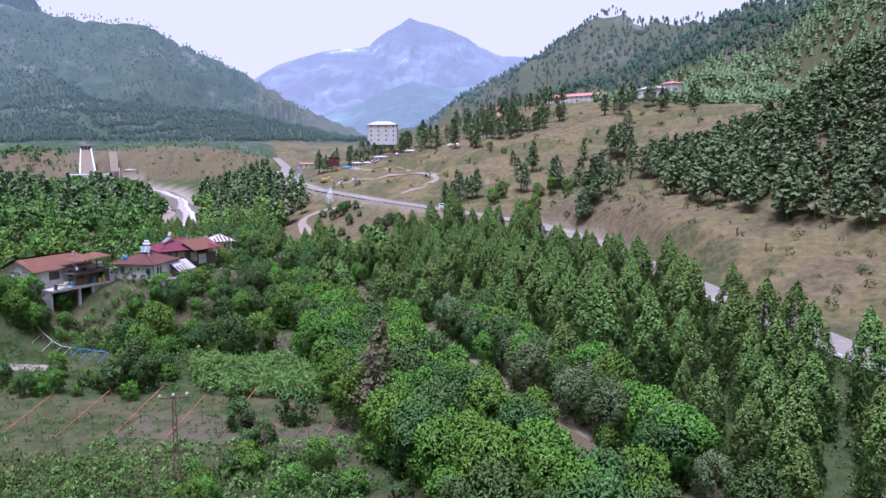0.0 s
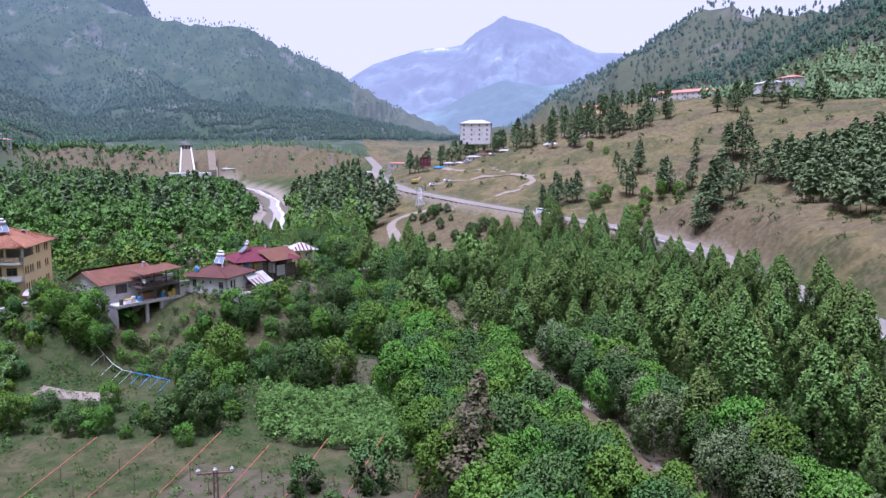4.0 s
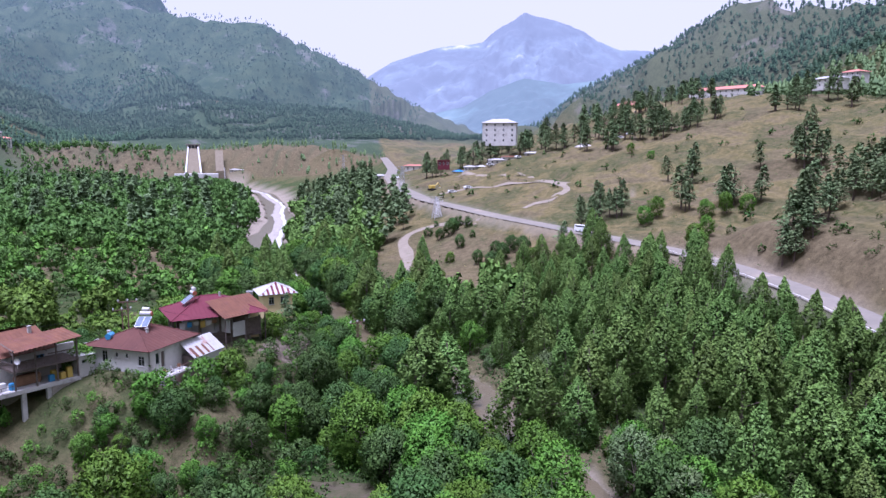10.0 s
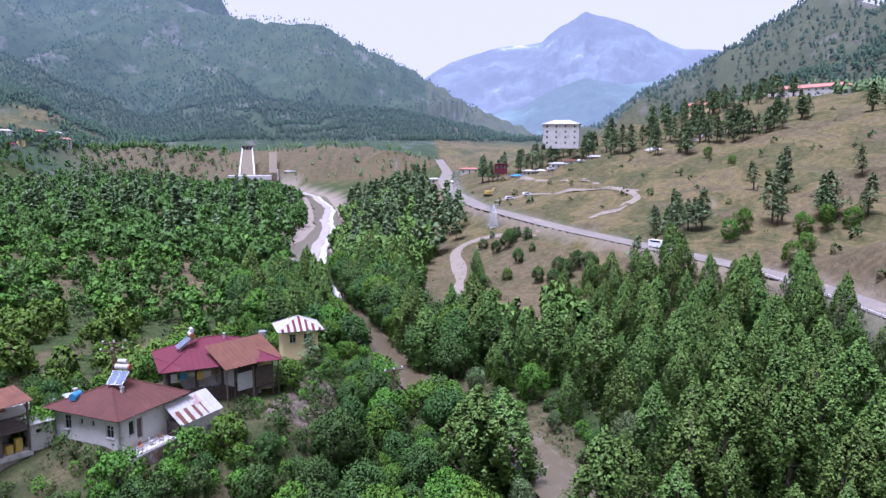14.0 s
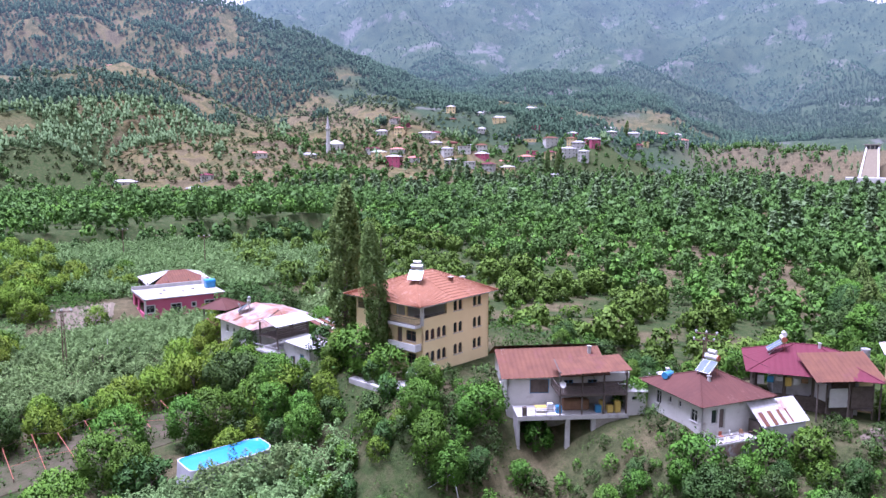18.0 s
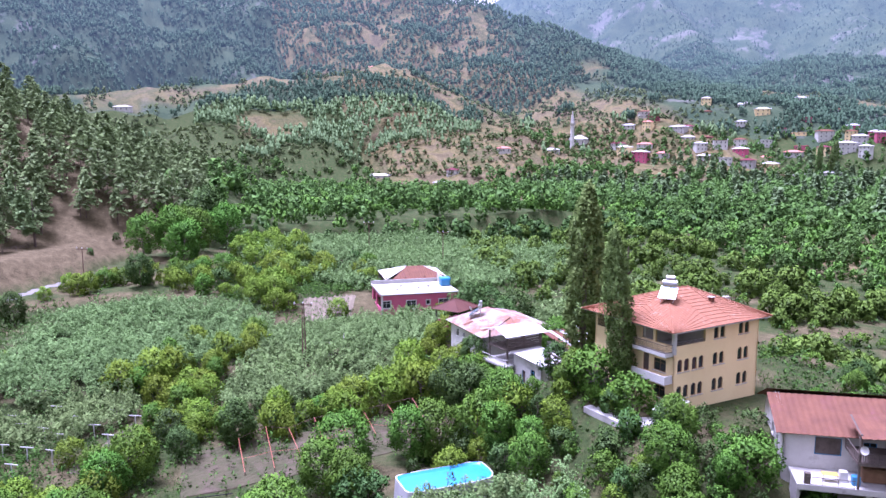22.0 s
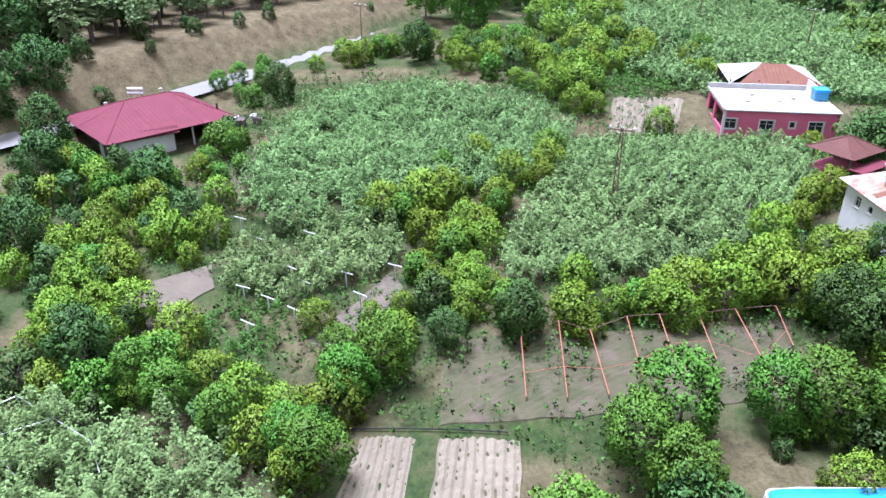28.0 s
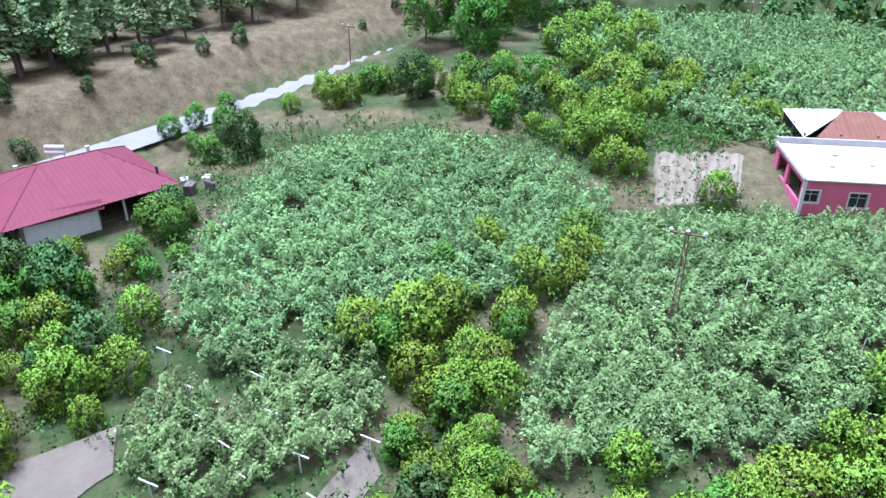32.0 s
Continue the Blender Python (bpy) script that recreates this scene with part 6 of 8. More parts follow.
# ---- flat-roofed pink house ----
ph = house("pink_house", (-156.0, 134.5), (0.1, 0.995), "raspberry-pink house with a flat concrete roof and white windows")
PX0, PX1, PDE = 1.9, 18.0, 12.0
facade(ph, "front", (PX0, 0), PX1 - PX0, 11.5, 17.9, PINK, [(0.1, 1.9, 15.2, 16.7, "trim"), (5.2, 7.2, 14.8, 16.6, "trim"), (9.4, 10.2, 15.6, 16.5, "trim"), (12.1, 14.1, 14.8, 16.6, "trim")])
facade(ph, "left", (PX0, PDE), PDE, 11.5, 17.9, PINK, [(1.5, 5.0, 14.9, 17.3, "open"), (6.0, 11.2, 14.9, 17.3, "open")])
facade(ph, "right", (PX1, 0), PDE, 11.5, 17.9, PINK, [(4, 5.4, 15, 16.4, "trim")])
facade(ph, "back", (PX1, PDE), PX1 - PX0, 11.5, 17.9, PINK)
part("corner_post", box_bm(PX0 - 0.05, PX0 + 0.3, -0.06, 0.3, 11.5, 18.0), FRAME_W, ph)
part("inner_wall", box_bm(PX0 + 3.2, PX0 + 3.4, 0.3, PDE - 0.3, 11.6, 17.7), WHITE, ph)
part("roof_slab", box_bm(PX0 - 0.25, PX1 + 0.25, -0.3, PDE + 0.3, 17.9, 18.1, 0.02), surface("pale_screed", (0.42, 0.405, 0.39), (0.32, 0.31, 0.295), 0.4, 0.85, stain=(0.24, 0.22, 0.2), stain_at=0.6), ph)
part("parapet", box_bm(PX0 - 0.25, PX1 + 0.2, PDE - 0.1, PDE + 0.15, 18.1, 18.9), CONCRETE, ph)
part("parapet", box_bm(PX0 - 0.25, PX0 - 0.05, -0.3, PDE - 0.1, 18.1, 18.35), FRAME_W, ph)
part("parapet", box_bm(PX1 - 1.4, PX1 - 1.2, 8.0, PDE - 0.1, 18.1, 19.9), FRAME_W, ph)
Q = ph.matrix_world
e = part("roof_cistern", box_bm(-1.0, 1.0, -1.0, 1.0, 0, 1.7, 0.12), BLUE_PLASTIC)
part("tarpaulin", box_bm(-1.08, 1.08, -1.08, 1.08, 1.25, 1.78, 0.1), BLUE, e)
e.matrix_world = Q @ pose(17.0, 6.8, 18.1)
tagged(e, "water cistern wrapped in blue tarpaulin on the flat roof", "cistern")
for x, y in ((7.5, 8), (10.8, 5.0), (6.0, 4.2), (13.2, 6.5)):
    e = part("roof_bundle", box_bm(-0.3, 0.3, -0.25, 0.25, 0, 0.35, 0.08), (FRAME_W, CONCRETE)[int(x) % 2])
    part("rod", rod_bm((0, 0, 0.3), (0.1, 0, 1.3), 0.03, 6), FRAME_W, e)
    e.matrix_world = Q @ pose(x, y, 18.1)
    tagged(e, "pale bundle and pole lying on the roof", "bundle", "bundles on the flat roof")
old = house("timber_barn", tuple((Q @ Vector((5.0, 12.6, 0)))[:2]), (0.1, 0.995), "old timber barn with a half grey, half rusty roof", "barn")
for x, y in ((0.2, 0.3), (4.6, 0.3), (9.0, 0.3), (13.3, 0.3), (0.2, 5), (0.2, 9.6), (13.3, 9.6)):
    post(old, x, y, 11.5, 19.3, 0.12, WOOD)
part("back_wall", box_bm(0.2, 13.3, 9.6, 9.8, 11.5, 19.0), WOOD, old)
part("loft_floor", box_bm(0.1, 13.4, 0.3, 9.7, 15.6, 15.8), WOOD, old)
part("front_wall", box_bm(0.2, 13.3, 0.4, 0.6, 11.5, 17.6), WOOD, old)
rb = bmesh.new()
slope(rb, (1.5, -0.3, 18.9), (14.2, -0.3, 18.8), (9.6, 5.0, 20.9), (5.8, 5.0, 20.9), rib=0.3, amp=0.05)
part("roof", rb, RUST, old)
rb = bmesh.new()
slope(rb, (0.0, 10.4, 19.3), (0.0, -0.3, 18.8), (6.0, 4.8, 20.85), (6.0, 6.0, 20.85), rib=0.3, amp=0.04)
slope(rb, (14.2, 10.4, 19.3), (0.0, 10.4, 19.3), (6.0, 5.0, 20.9), (9.6, 5.0, 20.9), rib=0.3, amp=0.04)
slope(rb, (14.2, -0.3, 18.8), (14.2, 10.4, 19.3), (9.6, 5.2, 20.85), (9.6, 5.0, 20.85), rib=0.3, amp=0.04)
part("grey_roof", rb, CONCRETE, old, "grey sheet half of the roof")

# ---- the crimson-roofed farmhouse by the west road ----
fh = house("farmhouse", (-155.4, 38.7), (0.71, 0.70), "farmhouse with a broad crimson ribbed roof on timber posts")
facade(fh, "front", (2.6, 1.0), 14.0, 9.5, 16.2, WOOD, [(1, 4, 14.2, 15.8, "open"), (5, 8, 14.2, 15.8, "open"), (9, 12.5, 14.2, 15.8, "open")])
facade(fh, "right", (16.6, 1.0), 8.0, 9.5, 16.2, FRAME_W)
facade(fh, "left", (2.6, 16.5), 15.5, 9.5, 16.2, WHITE)
facade(fh, "back", (14.6, 16.5), 12.0, 9.5, 16.2, WHITE)
part("inner_wall", box_bm(10.5, 10.7, 1.3, 16.2, 9.5, 16.4), DARK, fh)
part("floor", box_bm(2.8, 16.4, 1.2, 17.0, 12.6, 12.8), WOOD, fh)
for y in (9.1, 12.0, 14.6, 17.2):
    post(fh, 16.3, y, 9.5, 16.3, 0.12, FRAME_W if y == 12.0 else WOOD)
post(fh, 13.8, -0.2, 9.5, 16.2, 0.18, FRAME_W)
railing(fh, [(16.3, 9.2), (16.3, 17.0)], 12.8, 0.9, WOOD, 0.3)
part("porch_screen", box_bm(16.2, 16.35, 15.4, 17.4, 13.5, 15.7), FRAME_W, fh)
froof = hip_roof(fh, 0.9, 17.8, -0.9, 18.4, 16.4, 18.9, (7.2, 6.4, 7.2, 13.2), RED_TIN, amp=0.045, rib=0.3, label="broad crimson ribbed sheet roof")
chimney(froof, 4.2, 4.6, 17.6, 0.6, 0.35)
chimney(froof, 6.8, 12.2, 18.6, 0.9, 0.35)
part("stove_pipe", rod_bm((14.8, 17.0, 16.4), (14.8, 17.0, 18.0), 0.16, 8), DARK, froof)
sf = bmesh.new()
slope(sf, (16.6, 0.2, 15.9), (18.0, 9.4, 16.0), (16.4, 9.4, 16.75), (15.6, 0.0, 16.75), rib=0.3, amp=0.04)
part("porch_roof", sf, RED_TIN, froof)
Fm = fh.matrix_world
e = new("solar_heater")
e.matrix_world = Fm @ pose(4.6, 9.2, 18.2, 0, 0, 45)
tagged(e, "white solar water tanks on a frame above the crimson roof", "solar heater")
part("tank", rod_bm((-1.2, 0, 1.35), (1.2, 0, 1.35), 0.27, 12), FRAME_W, e)
part("lower_tank", rod_bm((-1.2, -0.1, 0.75), (1.2, -0.1, 0.75), 0.27, 12), FRAME_W, e)
for x in (-0.9, 0.9):
    part("leg", rod_bm((x, 0.1, -0.6), (x, 0.1, 1.3), 0.04, 6), WOOD, e)
for k, (x, y, sx, sy, h, m) in enumerate(((15, 20.5, 1.6, 1.2, 1.2, WOOD), (12.6, 21.0, 1.2, 1.0, 1.0, CONCRETE), (16.4, 22.5, 1.8, 0.3, 1.1, WOOD), (13.5, 23.5, 1.0, 1.2, 0.7, FRAME_W))):
    e = part("yard_lumber", box_bm(-sx / 2, sx / 2, -sy / 2, sy / 2, -0.3, h, 0.08), m)
    part("plank", box_bm(-sx * 0.7, sx * 0.7, -0.1, 0.1, h, h + 0.06), WOOD, e)
    w = Fm @ Vector((x, y, 0))
    e.matrix_world = pose(w.x, w.y, on_ground(w.x, w.y), 0, 0, 30 * k)
    tagged(e, "stack of boards and rubble in the farmyard", "lumber pile", "lumber in the farmyard")

# ---- white house with patched tin roof, its timber loft and annex ----
wh = house("white_house", (-113.1, 140.0), (-0.998, -0.06), "long white house with a patched rusty tin roof")
# local x runs away to the west, y to the south
WHM = wh.matrix_world
facade(wh, "back", (12.2, -0.6), 11.6, 9.0, 19.3, WHITE, [(2.0, 3.0, 17.3, 18.5, "win"), (4.4, 5.2, 17.6, 18.4, "win"), (8.6, 9.6, 17.0, 18.4, "win")])
part("body", box_bm(0.4, 12.0, -11.5, -0.9, 9.0, 19.2), WHITE, wh)
rb = bmesh.new()
slope(rb, (13.0, 0.1, 19.4), (-0.3, 0.1, 19.4), (2.5, -6.5, 21.3), (10.5, -6.5, 21.5), rib=0.32, amp=0.045)
slope(rb, (-0.3, 0.1, 19.4), (-0.3, -12.6, 19.9), (2.5, -6.5, 21.3), (2.5, -6.4, 21.3), rib=0.32, amp=0.045)
slope(rb, (-0.3, -12.6, 19.9), (13.0, -12.6, 19.9), (10.5, -6.5, 21.5), (2.5, -6.5, 21.3), rib=0.32, amp=0.045)
slope(rb, (13.0, -12.6, 19.9), (13.0, 0.1, 19.4), (10.5, -6.4, 21.5), (10.5, -6.5, 21.5), rib=0.32, amp=0.045)
wroof = part("roof", rb, PATCHY_TIN, wh, "pale tin roof with rusty sheets")
for k, (x, t0, t1) in enumerate(((5.5, 0.45, 0.95), (3.6, 0.5, 0.95), (8.2, 0.6, 0.98), (1.6, 0.2, 0.7), (6.8, 0.1, 0.35))):
    bm = bmesh.new()
    p = lambda s, t: (s, 0.1 - 6.6 * t, 19.47 + 1.98 * t)
    slope(bm, p(x + 0.9, t0), p(x, t0), p(x, t1), p(x + 0.9, t1), rib=0.3, amp=0.02)
    part("rusty_sheet", bm, RUST, wroof)
solar_heater(WHM @ pose(8.6, -3.6, 20.5), turn=150, label="solar water heater on the patched tin roof")
dish(WHM @ pose(11.6, -4.0, 20.9), 0.5)
loft = house("timber_loft", (-105.3, 140.6), (-0.2, 0.98), "open timber loft with a white sheet roof on a concrete deck", "loft")
for x, y in ((0.3, 0.3), (3.3, 0.3), (6.3, 0.3), (0.3, 4.6), (6.3, 4.6)):
    post(loft, x, y, 9.5, 21.4, 0.11, WOOD)
part("deck", box_bm(-0.8, 6.8, -0.6, 5.0, 17.0, 17.25), CONCRETE, loft)
part("loft_floor", box_bm(0.1, 6.5, 0.1, 4.8, 19.2, 19.35), WOOD, loft)
railing(loft, [(-0.7, 5.0), (-0.7, -0.5), (6.7, -0.5)], 17.25, 0.9, FRAME_W, 0.35)
railing(loft, [(0.2, 4.7), (0.2, 0.2), (6.4, 0.2)], 19.35, 1.0, WOOD, 0.14)
for k in range(4):
    part("plank", box_bm(0.15, 6.45, 0.1, 0.16, 19.6 + k * 0.35, 19.8 + k * 0.35), WOOD, loft)
rb = bmesh.new()
slope(rb, (-0.5, -0.6, 21.4), (7.2, -0.6, 21.3), (7.0, 2.6, 22.1), (-0.3, 2.6, 22.2), rib=0.3, amp=0.03)
slope(rb, (7.2, 5.8, 21.3), (-0.5, 5.8, 21.4), (-0.3, 2.6, 22.2), (7.0, 2.6, 22.1), rib=0.3, amp=0.03)
part("roof", rb, FRAME_W, loft)
ann = house("annex_hut", (-98.6, 142.6), (-0.16, 0.987), "small cream annex with a bright white lean-to roof", "hut")
facade(ann, "front", (0.2, 0.4), 4.4, 9.5, 18.7, WHITE, [(1.6, 2.8, 16.6, 17.9, "win")])
facade(ann, "left", (0.2, 6.8), 6.4, 9.5, 18.8, WHITE, [(2.0, 2.8, 15.0, 17.0, "door"), (4.0, 5.0, 16.4, 17.6, "win")], frame=BLUE_PLASTIC)
part("body", box_bm(0.5, 4.58, 0.7, 6.8, 9.5, 18.6), WHITE, ann)
rb = bmesh.new()
slope(rb, (-0.3, -0.3, 18.85), (5.0, -0.3, 18.85), (6.0, 7.3, 19.4), (0.2, 7.3, 19.2), rib=0.35, amp=0.03)
part("roof", rb, FRAME_W, ann)
lean = house("rusty_lean_to", (-104.5, 150.2), (-0.16, 0.987), "lean-to under striped rusty roof sheets", "shed")
part("body", box_bm(0.2, 6.5, 0.2, 5.5, 9.5, 18.8), WHITE, lean)
rb = bmesh.new()
slope(rb, (-0.4, -0.4, 19.0), (7.0, -0.4, 19.0), (7.0, 6.0, 20.2), (-0.4, 6.0, 20.2), rib=0.3, amp=0.05)
lr = part("roof", rb, RUST, lean)
for k in range(4):
    bm = bmesh.new()
    x = 0.6 + k * 1.7
    slope(bm, (x, -0.42, 19.09), (x + 0.6, -0.42, 19.09), (x + 0.6, 6.0, 20.29), (x, 6.0, 20.29), rib=0.3, amp=0.02)
    part("pale_strip", bm, PALE_TIN, lr)
gz = house("garden_pavilion", (-134.7, 144.8), (-0.55, 0.83), "small pavilion with a red-brown pyramid roof", "pavilion")
for x in (0.2, 5.6):
    for y in (0.2, 5.0):
        post(gz, x, y, 12.5, 18.5, 0.1, WOOD)
part("low_wall", box_bm(0.1, 5.7, 0.1, 5.1, 12.5, 16.2), PINK, gz)
hip_roof(gz, -0.6, 6.4, -0.6, 5.8, 18.4, 20.0, (2.6, 2.6, 3.2, 2.6), BROWN_TIN, amp=0.03, rib=0.3)
part("porch_roof", box_bm(-0.8, 5.8, -2.2, -0.3, 17.2, 17.32), RED_TIN, gz)

# ---- blue-lined water basin ----
pool = house("water_basin", (-82.8, 118.6), (-0.03, 1.0), "raised water basin with a bright blue liner and white sides", "water basin")
bm = bmesh.new()
N = 48
ring = []
for k in range(N):
    a = 2 * math.pi * k / N
    x = 5.3 + math.copysign(abs(math.cos(a)) ** 0.3, math.cos(a)) * 5.3
    y = 2.4 + math.copysign(abs(math.sin(a)) ** (0.22 if math.cos(a) < 0 or math.sin(a) > 0 else 0.8), math.sin(a)) * 2.4
    ring.append((x, y))
outer_lo = [bm.verts.new((5.3 + (x - 5.3) * 1.04, 2.4 + (y - 2.4) * 1.1 + 0.06 * math.sin(k * 2.1), 8.8)) for k, (x, y) in enumerate(ring)]
outer_hi = [bm.verts.new((x, y, 12.2 + 0.05 * math.sin(x * 3))) for x, y in ring]
inner_hi = [bm.verts.new((5.2 + (x - 5.2) * 0.975, 2.4 + (y - 2.4) * 0.95, 12.22)) for x, y in ring]
for k in range(N):
    j = (k + 1) % N
    bm.faces.new((outer_lo[k], outer_lo[j], outer_hi[j], outer_hi[k]))
    bm.faces.new((outer_hi[k], outer_hi[j], inner_hi[j], inner_hi[k]))
part("side", bm, surface("white_tarp", (0.5, 0.5, 0.5), (0.36, 0.36, 0.37), 0.7, 0.6, stain=(0.4, 0.38, 0.35)), pool, "white wrinkled tarpaulin side")
bm = bmesh.new()
hi = [bm.verts.new((5.2 + (x - 5.2) * 0.978, 2.4 + (y - 2.4) * 0.955, 12.2)) for x, y in ring]
lo = [bm.verts.new((5.2 + (x - 5.2) * 0.93, 2.4 + (y - 2.4) * 0.84, 11.85 + 0.03 * y + 0.03 * math.sin(x * 2))) for x, y in ring]
for k in range(N):
    j = (k + 1) % N
    bm.faces.new((hi[j], hi[k], lo[k], lo[j]))
bm.faces.new(lo)
part("liner", bm, BLUE, pool, "bright blue plastic liner")

# ---- gardens ----
def leafy_roof(name, poly, top, dense, size, leaf, label, seed, rows=4.2, turn=0.3, bump=0.38, gaps=0.9, shoots=2.0, edge=1.2):
    """Climbing vines trained flat over a trellis: a rough leafy roof with arching shoots."""
    rng = np.random.RandomState(seed)
    xs, ys = [p[0] for p in poly], [p[1] for p in poly]
    area = (max(xs) - min(xs)) * (max(ys) - min(ys))
    n = int(area * dense)
    x, y = rng.uniform(min(xs), max(xs), n), rng.uniform(min(ys), max(ys), n)
    wob = edge * waves(x, y, 5.0, seed + 1)
    ok = inside(x + wob, y - wob, poly) & (waves(x, y, 9.0, seed + 2) < gaps)
    x, y = x[ok], y[ok]
    across = x * math.cos(turn) + y * math.sin(turn)
    lay = bump * np.cos(across * 6.283 / rows) + 1.7 * np.abs(waves(x, y, 3.6, seed + 3)) - 0.5 + 0.3 * waves(x, y, 1.6, seed + 9) - 0.3 + 0.25 * waves(x, y, 7.0, seed + 4)
    z = height(x, y) + top + lay + rng.normal(0, 0.1, len(x)) - 0.5 * (rng.uniform(0, 1, len(x)) < 0.25)
    pts = np.stack([x, y, z], -1)
    nrm = np.tile([0.0, 0.0, 1.0], (len(pts), 1)) + rng.normal(0, 0.35, (len(pts), 3))
    m = int(area * shoots)
    bx, by = rng.uniform(min(xs), max(xs), m), rng.uniform(min(ys), max(ys), m)
    ok = inside(bx, by, poly) & (waves(bx, by, 9.0, seed + 2) < gaps)
    bx, by = bx[ok], by[ok]
    a, long_, rise = rng.uniform(0, 6.283, len(bx)), rng.uniform(0.6, 1.7, len(bx)), rng.uniform(0.25, 0.65, len(bx))
    bz = height(bx, by) + top + 0.15
    arcs = []
    for s in np.linspace(0, 1, 8):
        arcs.append(np.stack([bx + np.cos(a) * long_ * s, by + np.sin(a) * long_ * s, bz + rise * 4 * s * (0.85 - s * 0.75)], -1))
    arcs = np.concatenate(arcs) + rng.normal(0, 0.06, (len(bx) * 8, 3))
    pts = np.concatenate([pts, arcs])
    nrm = np.concatenate([nrm, np.tile([0, 0, 1.0], (len(arcs), 1)) + rng.normal(0, 0.3, (len(arcs), 3))])
    soft = np.stack([1.7 * waves(pts[:, 0], pts[:, 1], 2.8, seed + 7), 1.7 * waves(pts[:, 0], pts[:, 1], 2.8, seed + 8), np.full(len(pts), 1.0)], -1) + nrm * 0.3
    soft /= np.linalg.norm(soft, axis=1)[:, None]
    ob = new(name, quads_mesh(name, leaf_cards(pts, nrm, size * 1.35, rng, 0.35, 3), LEAF[leaf], np.repeat(soft, 3, 0), 3))
    return tagged(ob, label, "vines", kind="stuff")


KIWI = "kiwi vines trained flat over a trellis"
leafy_roof("kiwi_canopy", [(-134, 70), (-150, 70), (-159, 73), (-169, 80), (-172, 92), (-165, 107), (-159, 115), (-148, 112), (-141, 107), (-136, 100), (-131, 89), (-128, 86), (-127, 80), (-130, 74)], 1.9, 130, 0.105, "kiwi", "large flat canopy of kiwi vines", 201, turn=0.5)
leafy_roof("kiwi_canopy", [(-154, 114), (-154, 132), (-148, 148), (-137, 143), (-127, 135), (-129, 124), (-141, 110)], 1.9, 130, 0.105, "kiwi", "canopy of kiwi vines below the pink house", 211, turn=0.9)
leafy_roof("kiwi_canopy", [(-141, 110.5), (-131, 105), (-120.5, 102.5), (-116.5, 103.5), (-118.5, 111), (-118.5, 118), (-120.5, 127), (-126, 134), (-130, 124)], 1.9, 130, 0.105, "kiwi", "canopy of kiwi vines round a power pole", 221, turn=0.9, gaps=0.9)
leafy_roof("kiwi_canopy", [(-118.5, 72), (-127.5, 73.5), (-129.5, 78), (-129, 87), (-124, 91.5), (-119.5, 89.5), (-116, 84), (-112, 80.6), (-114.5, 76.5)], 1.7, 130, 0.105, "kiwi", "open rows of kiwi vines on white bars", 231, rows=3.4, turn=1.2, bump=0.5, gaps=0.55)
leafy_roof("kiwi_canopy", [(-92, 56), (-98, 62), (-95, 74), (-92, 81), (-86, 86), (-80, 84), (-76, 72), (-80, 58)], 2.0, 130, 0.105, "kiwi", "canopy of kiwi vines beside the ploughed field", 241, turn=0.2)
leafy_roof("kiwi_canopy", [(-85, 110), (-81.8, 115.5), (-81.2, 122), (-80.6, 131), (-78, 134), (-71, 133), (-69, 122), (-74, 112)], 2.5, 130, 0.105, "kiwi", "canopy of vines in front of the water basin", 251)
leafy_roof("kiwi_canopy", [(-190, 125), (-215, 110), (-245, 130), (-255, 190), (-215, 215), (-180, 200), (-168, 165), (-172, 140)], 1.9, 46, 0.165, "kiwi", "wide canopy of kiwi vines on the valley floor", 261, bump=0.4, gaps=0.7, shoots=0.3)
leafy_roof("kiwi_canopy", [(-126, 150), (-150, 165), (-175, 205), (-150, 215), (-118, 190), (-112, 162)], 1.9, 46, 0.165, "kiwi", "wide canopy of kiwi vines on the valley floor", 271, bump=0.4, gaps=0.6, shoots=0.3)
leafy_roof("kiwi_canopy", [(-82.3, 116), (-82.2, 127), (-81.6, 129.5), (-78, 130), (-77.5, 116)], 2.75, 130, 0.105, "kiwi", "canopy of vines against the side of the basin", 275, edge=0.4, gaps=2.0)
leafy_roof("vine_tangle", [(-33, 131), (-27, 134), (-9, 130), (-6, 120), (-8, 106), (-27, 113), (-30, 119)], 1.3, 64, 0.133, "plane", "tangle of climbing vines on the slope", 281, bump=0.5, shoots=2.2)
leafy_roof("garden_bed", [(-106, 68), (-113, 72.5), (-114, 80), (-108.5, 82), (-103, 79.5), (-101, 73)], 0.35, 64, 0.117, "herb", "bright green vegetable bed", 291, rows=1.2, bump=0.1, shoots=0.2)
leafy_roof("garden_bed", [(-176, 122), (-190, 128), (-196, 138), (-178, 140), (-170, 128)], 0.5, 22, 0.172, "herb", "bed of tall pale green crops", 295, rows=1.5, bump=0.2, shoots=0.4)
leafy_roof("garden_bed", [(-72, 138), (-66, 146), (-61, 146), (-62, 138)], 0.3, 64, 0.117, "herb", "bright green vegetable bed below the house", 297, rows=1.2, bump=0.1, shoots=0.2)
leafy_roof("garden_bed", [(-70, 134), (-56, 136), (-48, 131), (-52, 124), (-64, 126)], 0.2, 22, 0.109, "herb", "sparse green garden bed", 299, rows=1.2, bump=0.1, shoots=0.2, gaps=0.3)


